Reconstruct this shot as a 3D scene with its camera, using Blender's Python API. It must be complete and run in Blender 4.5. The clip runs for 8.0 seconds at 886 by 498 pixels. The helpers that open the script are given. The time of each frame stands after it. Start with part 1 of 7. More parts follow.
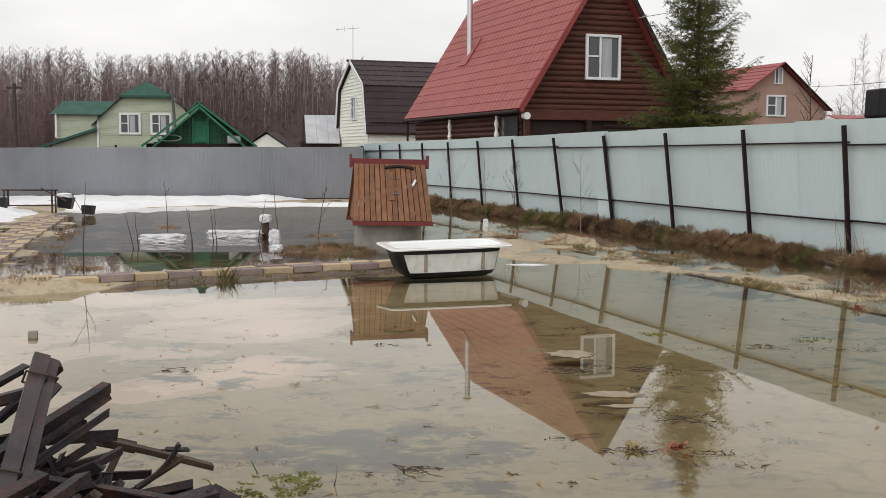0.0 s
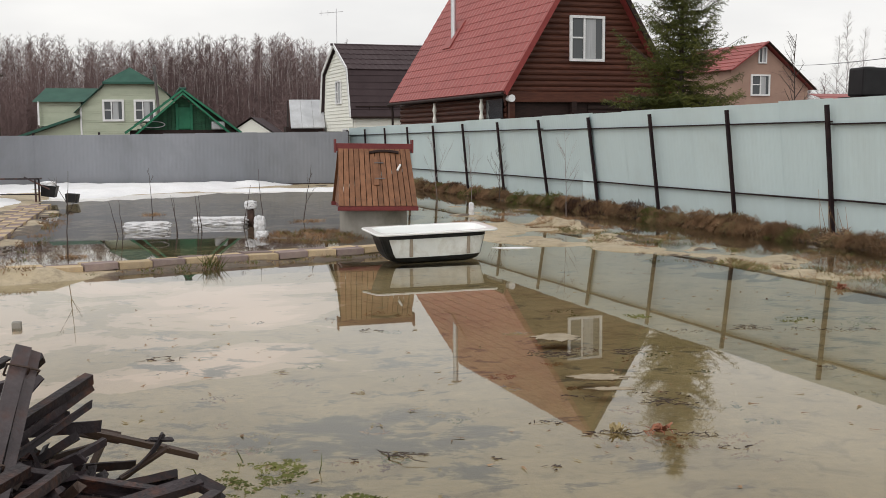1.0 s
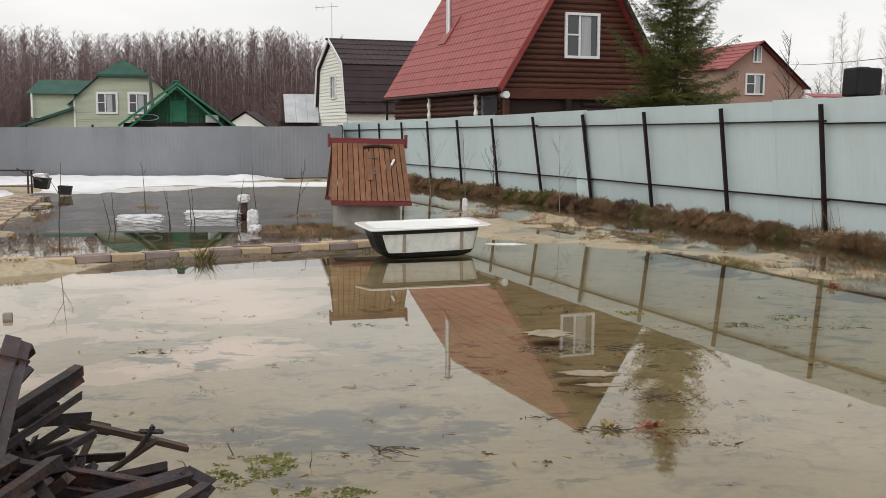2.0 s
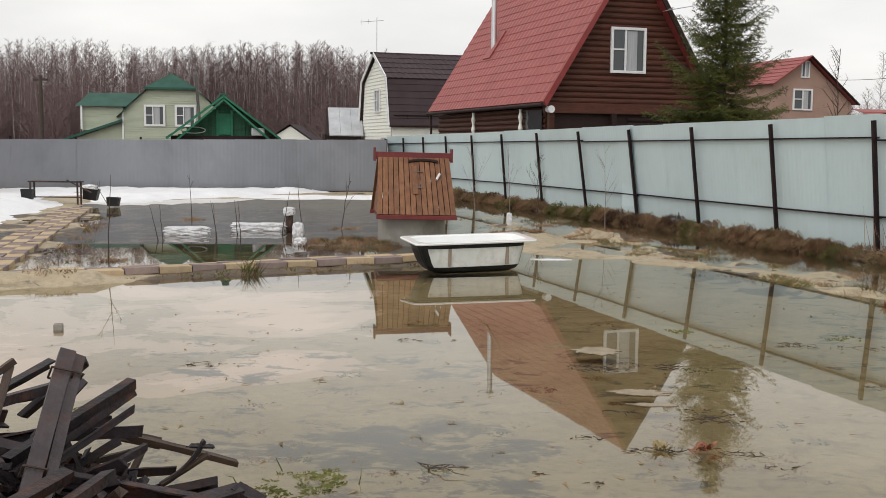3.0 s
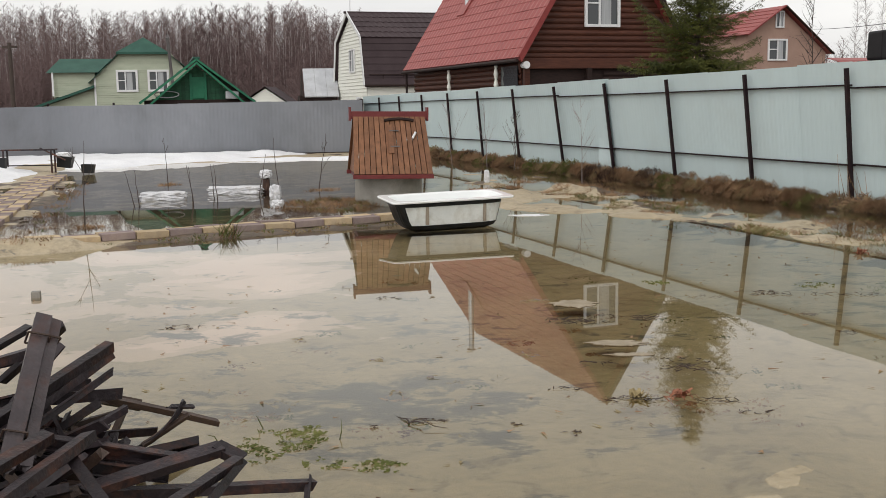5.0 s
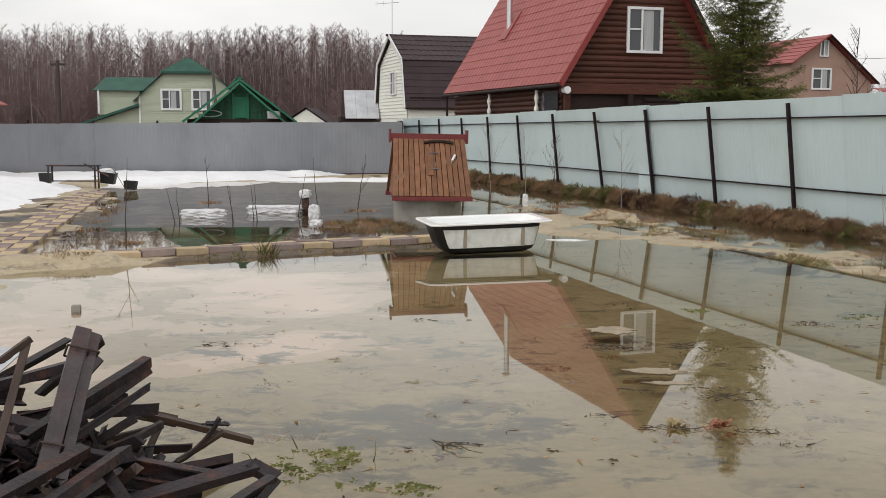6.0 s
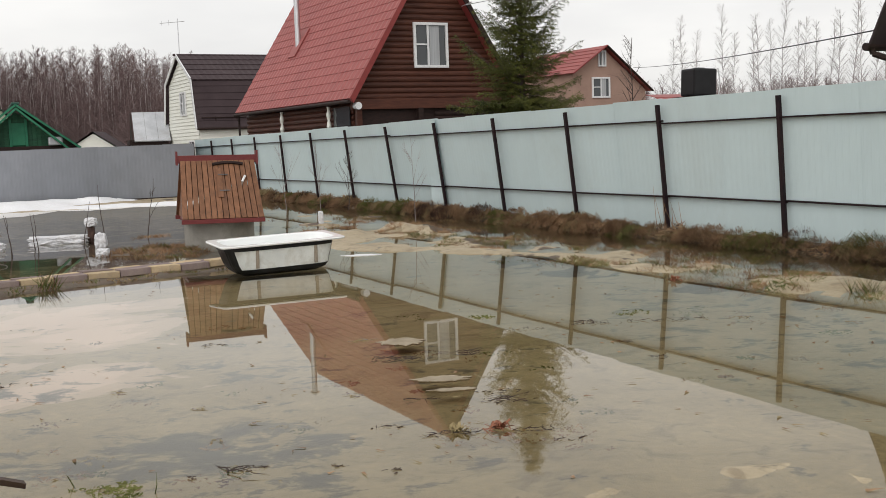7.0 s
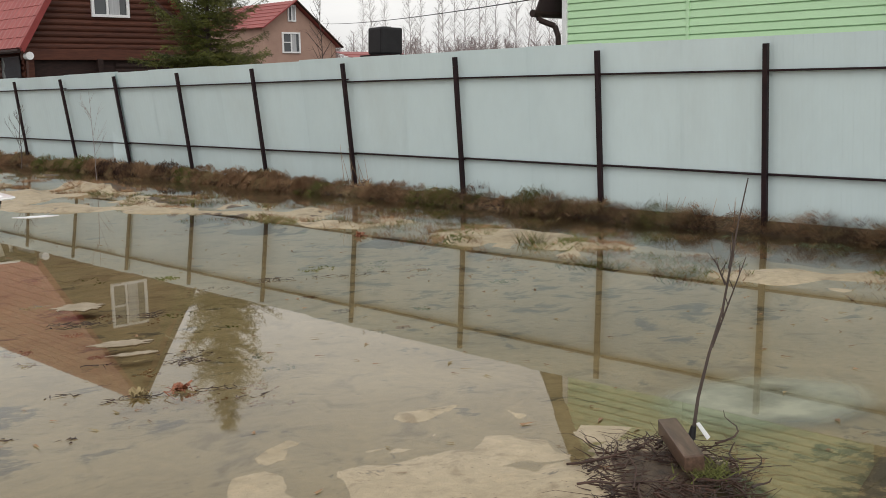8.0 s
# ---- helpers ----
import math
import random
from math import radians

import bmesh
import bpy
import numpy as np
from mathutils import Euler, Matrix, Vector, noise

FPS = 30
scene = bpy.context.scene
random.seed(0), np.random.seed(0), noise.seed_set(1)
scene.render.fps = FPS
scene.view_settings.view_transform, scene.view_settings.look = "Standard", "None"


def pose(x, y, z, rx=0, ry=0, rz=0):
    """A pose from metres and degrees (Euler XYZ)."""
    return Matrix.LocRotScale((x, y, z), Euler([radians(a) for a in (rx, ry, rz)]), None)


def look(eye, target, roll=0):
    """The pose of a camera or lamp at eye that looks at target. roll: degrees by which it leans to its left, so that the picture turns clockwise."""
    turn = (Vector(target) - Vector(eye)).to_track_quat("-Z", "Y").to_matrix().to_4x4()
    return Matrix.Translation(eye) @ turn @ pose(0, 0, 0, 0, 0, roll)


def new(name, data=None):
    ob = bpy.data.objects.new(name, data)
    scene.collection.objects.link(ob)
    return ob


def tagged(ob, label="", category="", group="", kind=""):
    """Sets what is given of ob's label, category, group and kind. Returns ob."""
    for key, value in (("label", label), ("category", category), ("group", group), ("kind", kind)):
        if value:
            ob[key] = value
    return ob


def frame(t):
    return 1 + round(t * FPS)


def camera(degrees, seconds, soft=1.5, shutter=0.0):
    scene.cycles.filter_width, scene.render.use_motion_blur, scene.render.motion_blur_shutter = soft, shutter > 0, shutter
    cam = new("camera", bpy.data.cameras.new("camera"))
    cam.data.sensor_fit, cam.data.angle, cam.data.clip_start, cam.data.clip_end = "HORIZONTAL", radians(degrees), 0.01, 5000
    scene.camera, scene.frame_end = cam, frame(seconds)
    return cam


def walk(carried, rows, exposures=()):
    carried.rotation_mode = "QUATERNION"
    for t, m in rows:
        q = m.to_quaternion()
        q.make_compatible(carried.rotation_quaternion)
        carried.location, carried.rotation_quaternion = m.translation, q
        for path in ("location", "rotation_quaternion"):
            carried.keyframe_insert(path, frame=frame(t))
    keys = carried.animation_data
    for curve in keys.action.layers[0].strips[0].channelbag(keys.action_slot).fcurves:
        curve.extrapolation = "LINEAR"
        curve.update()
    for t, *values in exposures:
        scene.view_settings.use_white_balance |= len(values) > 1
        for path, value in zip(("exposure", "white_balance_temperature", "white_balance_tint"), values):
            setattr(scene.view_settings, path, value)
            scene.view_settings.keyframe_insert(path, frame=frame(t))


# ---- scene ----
cam = camera(45.8, 8.0, 0.62)
PATH = [
    (0, (0.231, -0.056, 1.64), (0.1733, 1.9346, 1.4571), 0.28),
    (0.5, (0.239, -0.035, 1.642), (0.1652, 1.9519, 1.4271), 0.38),
    (1, (0.258, -0.053, 1.655), (0.2244, 1.935, 1.4401), -0.4),
    (1.5, (0.259, -0.036, 1.644), (0.2265, 1.9518, 1.4257), -0.12),
    (1.7, (0.27, -0.053, 1.644), (0.2536, 1.9338, 1.4178), 0.13),
    (3, (0.206, -0.002, 1.656), (0.106, 1.9859, 1.459), 0.5),
    (3.5, (0.212, -0.002, 1.651), (0.0651, 1.9816, 1.4465), 0.42),
    (4, (0.22, -0.024, 1.646), (0.1281, 1.9628, 1.4357), 0.07),
    (4.5, (0.225, -0.031, 1.635), (0.1416, 1.9536, 1.4061), -0.73),
    (5, (0.237, -0.029, 1.639), (0.1749, 1.9515, 1.3651), -0.86),
    (5.2, (0.224, -0.025, 1.639), (0.1185, 1.9517, 1.3503), -1.7),
    (6.3, (0.227, 0.014, 1.622), (0.117, 2.0001, 1.4134), 1.11),
    (6.5, (0.271, 0.026, 1.608), (0.264, 2.016, 1.405), 0.7),
    (7, (0.392, -0.092, 1.652), (0.629, 1.883, 1.445), -2.0),
    (7.5, (0.46, -0.174, 1.65), (0.964, 1.732, 1.311), -3.5),
    (8, (0.46, -0.227, 1.684), (1.245, 1.587, 1.378), -1.1),
]
walk(cam, [(t, look(eye, target, roll)) for t, eye, target, roll in PATH])

# ---- world, sun, exposure ----
scene.view_settings.exposure = 0.0
world = bpy.data.worlds.new("overcast")
scene.world = world
world.use_nodes = True
wn = world.node_tree
wn.nodes.clear()
w_out = wn.nodes.new("ShaderNodeOutputWorld")
w_bg = wn.nodes.new("ShaderNodeBackground")
w_sky = wn.nodes.new("ShaderNodeTexSky")
w_sky.sky_type = "NISHITA"
w_sky.sun_disc = False
w_sky.sun_elevation = radians(38)
w_sky.sun_rotation = radians(200)
w_sky.air_density, w_sky.dust_density, w_sky.ozone_density = 1.0, 4.0, 1.0
w_sat = wn.nodes.new("ShaderNodeHueSaturation")
w_sat.inputs["Saturation"].default_value = 0.06
w_co = wn.nodes.new("ShaderNodeTexCoord")
w_map = wn.nodes.new("ShaderNodeMapping")
w_map.inputs["Scale"].default_value = (1.0, 1.0, 3.5)
w_noise = wn.nodes.new("ShaderNodeTexNoise")
w_noise.inputs["Scale"].default_value = 2.2
w_noise.inputs["Detail"].default_value = 5.0
w_ramp = wn.nodes.new("ShaderNodeValToRGB")
w_ramp.color_ramp.elements[0].position, w_ramp.color_ramp.elements[0].color = 0.30, (0.80, 0.81, 0.835, 1)
w_ramp.color_ramp.elements[1].position, w_ramp.color_ramp.elements[1].color = 0.66, (1.10, 1.10, 1.10, 1)
w_mix = wn.nodes.new("ShaderNodeMix")
w_mix.data_type, w_mix.blend_type = "RGBA", "MIX"
w_mix.inputs[0].default_value = 0.72
w_mix.inputs[7].default_value = (7.35, 7.25, 7.05, 1)
w_mul = wn.nodes.new("ShaderNodeMix")
w_mul.data_type, w_mul.blend_type = "RGBA", "MULTIPLY"
w_mul.inputs[0].default_value = 1.0
for a, b in ((w_co.outputs["Generated"], w_map.inputs["Vector"]), (w_map.outputs["Vector"], w_noise.inputs["Vector"]),
             (w_noise.outputs["Fac"], w_ramp.inputs["Fac"]), (w_sky.outputs["Color"], w_sat.inputs["Color"]),
             (w_sat.outputs["Color"], w_mix.inputs[6]), (w_mix.outputs[2], w_mul.inputs[6]),
             (w_ramp.outputs["Color"], w_mul.inputs[7]), (w_mul.outputs[2], w_bg.inputs["Color"]),
             (w_bg.outputs["Background"], w_out.inputs["Surface"])):
    wn.links.new(a, b)
w_bg.inputs["Strength"].default_value = 0.145
sun = new("sun", bpy.data.lights.new("sun", "SUN"))
sun.data.energy, sun.data.angle, sun.data.color = 0.5, radians(25), (1.0, 0.97, 0.93)
sun.matrix_world = look((0, 0, 60), (26, 60, 0))


# ---- materials ----
def node_mat(name):
    m = bpy.data.materials.new(name)
    m.use_nodes = True
    t = m.node_tree
    b = t.nodes["Principled BSDF"]
    return m, t, b


def ramp_node(t, stops):
    r = t.nodes.new("ShaderNodeValToRGB")
    while len(r.color_ramp.elements) < len(stops):
        r.color_ramp.elements.new(0.5)
    for e, (p, c) in zip(r.color_ramp.elements, stops):
        e.position, e.color = p, (*c, 1)
    return r


def noise_node(t, vec, scale, detail=4.0, rough=0.55, warp=0.0):
    n = t.nodes.new("ShaderNodeTexNoise")
    n.inputs["Scale"].default_value, n.inputs["Detail"].default_value = scale, detail
    n.inputs["Roughness"].default_value, n.inputs["Distortion"].default_value = rough, warp
    if vec is not None:
        t.links.new(vec, n.inputs["Vector"])
    return n


def mix_node(t, kind, fac, a, b):
    m = t.nodes.new("ShaderNodeMix")
    m.data_type, m.blend_type = "RGBA", kind
    for sock, v in ((m.inputs[0], fac), (m.inputs[6], a), (m.inputs[7], b)):
        if isinstance(v, (int, float)):
            sock.default_value = v
        elif isinstance(v, tuple):
            sock.default_value = (*v, 1)
        else:
            t.links.new(v, sock)
    return m.outputs[2]


def coat(name, dark, light, scale=8.0, stretch=(1, 1, 1), rough=0.7, metal=0.0, bump=0.15, fine=60.0, stain=None,
         stain_scale=1.3, stain_amount=0.5, vary=0.0, spec=0.3, grain=0.8):
    """A surface with broad mottling, fine grain, optional stains and a spread of tone from piece to piece."""
    m, t, b = node_mat(name)
    co = t.nodes.new("ShaderNodeTexCoord")
    mp = t.nodes.new("ShaderNodeMapping")
    mp.inputs["Scale"].default_value = stretch
    t.links.new(co.outputs["Object"], mp.inputs["Vector"])
    v = mp.outputs["Vector"]
    n1 = noise_node(t, v, scale, 5.0)
    r1 = ramp_node(t, [(0.28, dark), (0.72, light)])
    t.links.new(n1.outputs["Fac"], r1.inputs["Fac"])
    n2 = noise_node(t, v, fine, 3.0)
    r2 = ramp_node(t, [(0.25, (0.8, 0.8, 0.8)), (0.75, (1.12, 1.12, 1.12))])
    t.links.new(n2.outputs["Fac"], r2.inputs["Fac"])
    col = mix_node(t, "MULTIPLY", grain, r1.outputs["Color"], r2.outputs["Color"])
    if stain:
        n3 = noise_node(t, v, stain_scale, 6.0, 0.65, 0.4)
        r3 = ramp_node(t, [(0.5, (0, 0, 0)), (0.68, (1, 1, 1))])
        t.links.new(n3.outputs["Fac"], r3.inputs["Fac"])
        sc = t.nodes.new("ShaderNodeMath")
        sc.operation = "MULTIPLY"
        sc.inputs[1].default_value = stain_amount
        t.links.new(r3.outputs["Color"], sc.inputs[0])
        col = mix_node(t, "MIX", sc.outputs[0], col, stain)
    if vary:
        oi = t.nodes.new("ShaderNodeObjectInfo")
        rv = ramp_node(t, [(0.0, (1 - vary,) * 3), (1.0, (1 + vary,) * 3)])
        t.links.new(oi.outputs["Random"], rv.inputs["Fac"])
        col = mix_node(t, "MULTIPLY", 1.0, col, rv.outputs["Color"])
    t.links.new(col, b.inputs["Base Color"])
    b.inputs["Roughness"].default_value, b.inputs["Metallic"].default_value = rough, metal
    b.inputs["Specular IOR Level"].default_value = spec
    if bump:
        bp = t.nodes.new("ShaderNodeBump")
        bp.inputs["Strength"].default_value, bp.inputs["Distance"].default_value = bump, 0.01
        t.links.new(n2.outputs["Fac"], bp.inputs["Height"])
        t.links.new(bp.outputs["Normal"], b.inputs["Normal"])
    return m


M_FENCE = coat("pale_blue_sheet", (0.52, 0.62, 0.63), (0.57, 0.67, 0.675), 0.5, (1, 1, 0.5), 0.4, 0.0, 0.0, 5, (0.45, 0.51, 0.50), 0.7, 0.35, 0.025, 0.5, 0.12)
M_GREY = coat("galvanised_sheet", (0.195, 0.205, 0.225), (0.26, 0.27, 0.295), 0.35, (1, 1, 0.5), 0.45, 0.3, 0.0, 6, (0.155, 0.16, 0.17), 0.45, 0.6, 0.05, 0.5, 0.2)
M_POST = coat("brown_post_paint", (0.010, 0.005, 0.007), (0.022, 0.010, 0.012), 9, (1, 1, 1), 0.5, 0.0, 0.05, 60, (0.05, 0.022, 0.018), 3, 0.3, 0.0, 0.2)
M_REDROOF = coat("red_roof_sheet", (0.30, 0.075, 0.068), (0.36, 0.098, 0.088), 1.2, (1, 1, 1), 0.5, 0.0, 0.05, 30, (0.24, 0.068, 0.064), 0.8, 0.4, 0.03)
M_REDTRIM = coat("red_trim", (0.22, 0.04, 0.038), (0.28, 0.055, 0.05), 3, (1, 1, 1), 0.5, 0.0, 0.03)
M_LOG = coat("stained_log_siding", (0.060, 0.020, 0.013), (0.108, 0.038, 0.022), 4, (0.6, 0.6, 5), 0.55, 0.0, 0.15, 40, (0.035, 0.012, 0.009), 1.2, 0.5, 0.16)
# real dark timber, and the shade painted into the log house porch
M_DARKWOOD_SHADE = coat("dark_wood_and_porch_shade", (0.016, 0.009, 0.008), (0.036, 0.018, 0.014), 6, (1, 1, 4), 0.7, 0.0, 0.1)
M_WHITE = coat("white_window_paint", (0.74, 0.74, 0.74), (0.82, 0.82, 0.82), 5, (1, 1, 1), 0.4, 0.0, 0.02)
M_BROWNROOF = coat("dark_brown_roof_sheet", (0.042, 0.026, 0.029), (0.064, 0.043, 0.046), 1.0, (1, 1, 1), 0.7, 0.0, 0.05, 30, None, 1, 0, 0.06)
M_CREAM = coat("cream_siding", (0.80, 0.80, 0.72), (0.86, 0.86, 0.78), 1.5, (1, 1, 3), 0.55, 0.0, 0.0, 30, None, 1, 0, 0.02, 0.5, 0.3)
M_PALEGREEN = coat("pale_olive_siding", (0.40, 0.44, 0.33), (0.47, 0.50, 0.39), 1.5, (1, 1, 3), 0.55, 0.0, 0.03, 30, None, 1, 0, 0.03)
M_MINT = coat("mint_green_siding", (0.45, 0.67, 0.40), (0.49, 0.71, 0.44), 1.2, (1, 1, 3), 0.45, 0.0, 0.0, 30, None, 1, 0, 0.02, 0.5, 0.2)
M_GREENROOF = coat("dark_green_roof", (0.02, 0.075, 0.055), (0.035, 0.11, 0.08), 1.5, (1, 1, 1), 0.5, 0.0, 0.05)
M_GREENWOOD = coat("green_painted_boards", (0.014, 0.07, 0.034), (0.028, 0.115, 0.058), 3, (1, 1, 5), 0.6, 0.0, 0.1, 40, (0.01, 0.03, 0.02), 1.5, 0.5, 0.2)
M_GREENTRIM = coat("bright_green_trim", (0.015, 0.14, 0.075), (0.03, 0.19, 0.10), 3, (1, 1, 1), 0.5, 0.0, 0.05)
M_PINK = coat("pinkish_plaster", (0.34, 0.22, 0.175), (0.42, 0.28, 0.22), 1.3, (1, 1, 1), 0.8, 0.0, 0.08, 40, (0.28, 0.19, 0.15), 0.8, 0.4)
M_SILVER = coat("silver_shed_roof", (0.45, 0.46, 0.48), (0.62, 0.63, 0.65), 1.2, (1, 1, 1), 0.5, 0.3, 0.04, 30, (0.35, 0.33, 0.32), 1.0, 0.5)
M_STEEL = coat("stainless_pipe", (0.55, 0.55, 0.56), (0.68, 0.68, 0.69), 3, (1, 1, 0.4), 0.3, 0.8, 0.02)
M_BLACK = coat("black_plastic", (0.012, 0.012, 0.013), (0.02, 0.02, 0.022), 4, (1, 1, 1), 0.5, 0.0, 0.03)
M_WELLWOOD = coat("orange_brown_boards", (0.165, 0.072, 0.035), (0.27, 0.125, 0.064), 3.0, (4, 4, 0.7), 0.5, 0.0, 0.2, 45, (0.095, 0.040, 0.022), 3.5, 0.55, 0.16)
M_WELLTRIM = coat("red_brown_stain", (0.135, 0.026, 0.028), (0.19, 0.04, 0.038), 5, (1, 1, 1), 0.45, 0.0, 0.06)
M_CONCRETE = coat("well_concrete", (0.22, 0.205, 0.18), (0.32, 0.30, 0.265), 3, (1, 1, 1), 0.85, 0.0, 0.3, 70, (0.15, 0.14, 0.115), 2.2, 0.6)
M_ENAMEL = coat("white_enamel", (0.86, 0.87, 0.86), (0.90, 0.91, 0.90), 3, (1, 1, 1), 0.15, 0.0, 0.0, 3, None, 1, 0, 0.0, 0.5, 0.05)
M_TUBOUT = coat("tub_outside_paint", (0.60, 0.62, 0.60), (0.78, 0.79, 0.76), 2.0, (1, 1, 1), 0.4, 0.0, 0.03, 30, (0.34, 0.30, 0.22), 3.2, 0.45, 0.0, 0.4, 0.2)
M_TUBDARK = coat("tub_black_coat", (0.006, 0.007, 0.007), (0.02, 0.02, 0.02), 6, (1, 1, 1), 0.4, 0.0, 0.1, 60, None, 1, 0, 0.0, 0.3)
M_TUBRUST = coat("tub_rust_streak", (0.26, 0.21, 0.16), (0.36, 0.31, 0.25), 8, (1, 1, 0.3), 0.7, 0.0, 0.1)
M_YELLOWTILE = coat("yellow_slab", (0.44, 0.325, 0.185), (0.58, 0.45, 0.29), 4, (1, 1, 1), 0.8, 0.0, 0.25, 80, (0.32, 0.25, 0.19), 2.5, 0.6, 0.12)
M_PURPLETILE = coat("grey_purple_slab", (0.19, 0.14, 0.135), (0.29, 0.22, 0.205), 4, (1, 1, 1), 0.8, 0.0, 0.25, 80, (0.33, 0.27, 0.21), 2.5, 0.55, 0.14)
M_SNOW = coat("old_snow", (0.84, 0.84, 0.86), (0.92, 0.92, 0.93), 2.0, (1, 1, 1), 0.7, 0.0, 0.3, 20, (0.70, 0.68, 0.66), 0.9, 0.35, 0, 0.5, 0.3)
M_BAG = coat("white_bag_film", (0.55, 0.55, 0.57), (0.78, 0.77, 0.78), 4, (1, 1, 1), 0.4, 0.0, 0.4, 25, (0.35, 0.32, 0.30), 5, 0.6)
M_BARK = coat("bare_bark", (0.055, 0.042, 0.036), (0.10, 0.075, 0.065), 20, (1, 1, 0.3), 0.85, 0.0, 0.3)
M_BIRCH = coat("birch_trunk", (0.15, 0.115, 0.11), (0.56, 0.50, 0.48), 0.35, (1, 1, 1.5), 0.8, 0.0, 0.0, 3, (0.08, 0.055, 0.05), 0.5, 0.6)
M_TWIG = coat("purple_brown_twigs", (0.125, 0.085, 0.082), (0.27, 0.195, 0.188), 0.05, (1, 1, 1), 0.9, 0.0, 0.0, 1.5, None, 1, 0, 0.0, 0.1)
M_NEEDLE = coat("spruce_needles", (0.020, 0.030, 0.005), (0.13, 0.135, 0.028), 2.0, (1, 1, 1), 0.6, 0.0, 0.0, 12, (0.10, 0.075, 0.025), 3.0, 0.35, 0.0, 0.2)
M_DRYGRASS = coat("dry_brown_grass", (0.12, 0.060, 0.033), (0.50, 0.325, 0.19), 4.6, (1, 1, 1), 0.8, 0.0, 0.0, 30, (0.035, 0.020, 0.012), 1.7, 0.7, 0.0, 0.15)
M_GREENGRASS = coat("young_green_grass", (0.060, 0.075, 0.020), (0.20, 0.20, 0.065), 3, (1, 1, 1), 0.8, 0.0, 0.0, 60, None, 1.3, 0.5, 0.0, 0.15)
M_STRAW = coat("pale_straw", (0.26, 0.20, 0.10), (0.38, 0.30, 0.16), 5, (1, 1, 1), 0.85, 0.0, 0.0)
M_RUST = coat("rusty_dark_steel", (0.012, 0.009, 0.011), (0.050, 0.038, 0.042), 7, (1, 1, 1), 0.5, 0.2, 0.5, 45, (0.13, 0.052, 0.032), 5.0, 0.85, 0.35)
M_RAIL = coat("worn_grey_steel", (0.060, 0.050, 0.054), (0.125, 0.105, 0.108), 6, (1, 1, 1), 0.42, 0.35, 0.5, 45, (0.11, 0.05, 0.036), 5.5, 0.7, 0.2)
M_FLUE = coat("sooty_flue_pipe", (0.09, 0.08, 0.08), (0.17, 0.155, 0.15), 3, (1, 1, 0.4), 0.5, 0.4, 0.02)
M_SILT = coat("pale_wet_silt", (0.25, 0.20, 0.13), (0.40, 0.33, 0.24), 6, (1, 1, 1), 0.7, 0.0, 0.25, 60, (0.34, 0.28, 0.20), 7, 0.5)
M_OLDWOOD = coat("wet_old_wood", (0.032, 0.020, 0.016), (0.085, 0.055, 0.042), 5, (6, 6, 0.8), 0.5, 0.0, 0.4, 40, (0.02, 0.013, 0.011), 3, 0.6, 0.25)
M_REDLEAF = coat("red_dead_leaf", (0.22, 0.07, 0.04), (0.36, 0.16, 0.09), 10, (1, 1, 1), 0.7, 0.0, 0.0)
M_ROOT = coat("dark_wet_roots", (0.026, 0.013, 0.010), (0.10, 0.055, 0.040), 9, (1, 1, 1), 0.6, 0.0, 0.2)
M_PALETWIG = coat("pale_birch_twigs", (0.20, 0.165, 0.16), (0.34, 0.29, 0.28), 0.3, (1, 1, 1), 0.85, 0.0, 0.0, 4)
M_BLOCK = coat("wet_timber", (0.060, 0.036, 0.025), (0.17, 0.105, 0.072), 5, (7, 0.8, 7), 0.35, 0.0, 0.2, 40, (0.05, 0.03, 0.022), 4, 0.6)
M_ORANGEWOOD = coat("gazebo_wood", (0.14, 0.07, 0.032), (0.23, 0.125, 0.06), 3, (4, 4, 0.6), 0.6, 0.0, 0.1)


def glass_mat():
    m, t, b = node_mat("window_glass")
    b.inputs["Base Color"].default_value = (0.045, 0.05, 0.055, 1)
    b.inputs["Roughness"].default_value = 0.05
    b.inputs["Specular IOR Level"].default_value = 0.7
    n = noise_node(t, None, 1.5, 2)
    bp = t.nodes.new("ShaderNodeBump")
    bp.inputs["Strength"].default_value = 0.02
    t.links.new(n.outputs["Fac"], bp.inputs["Height"])
    t.links.new(bp.outputs["Normal"], b.inputs["Normal"])
    return m


M_GLASS = glass_mat()
M_CURTAIN = coat("pale_curtain", (0.34, 0.35, 0.36), (0.48, 0.49, 0.50), 2, (9, 9, 0.3), 0.8, 0.0, 0.0)


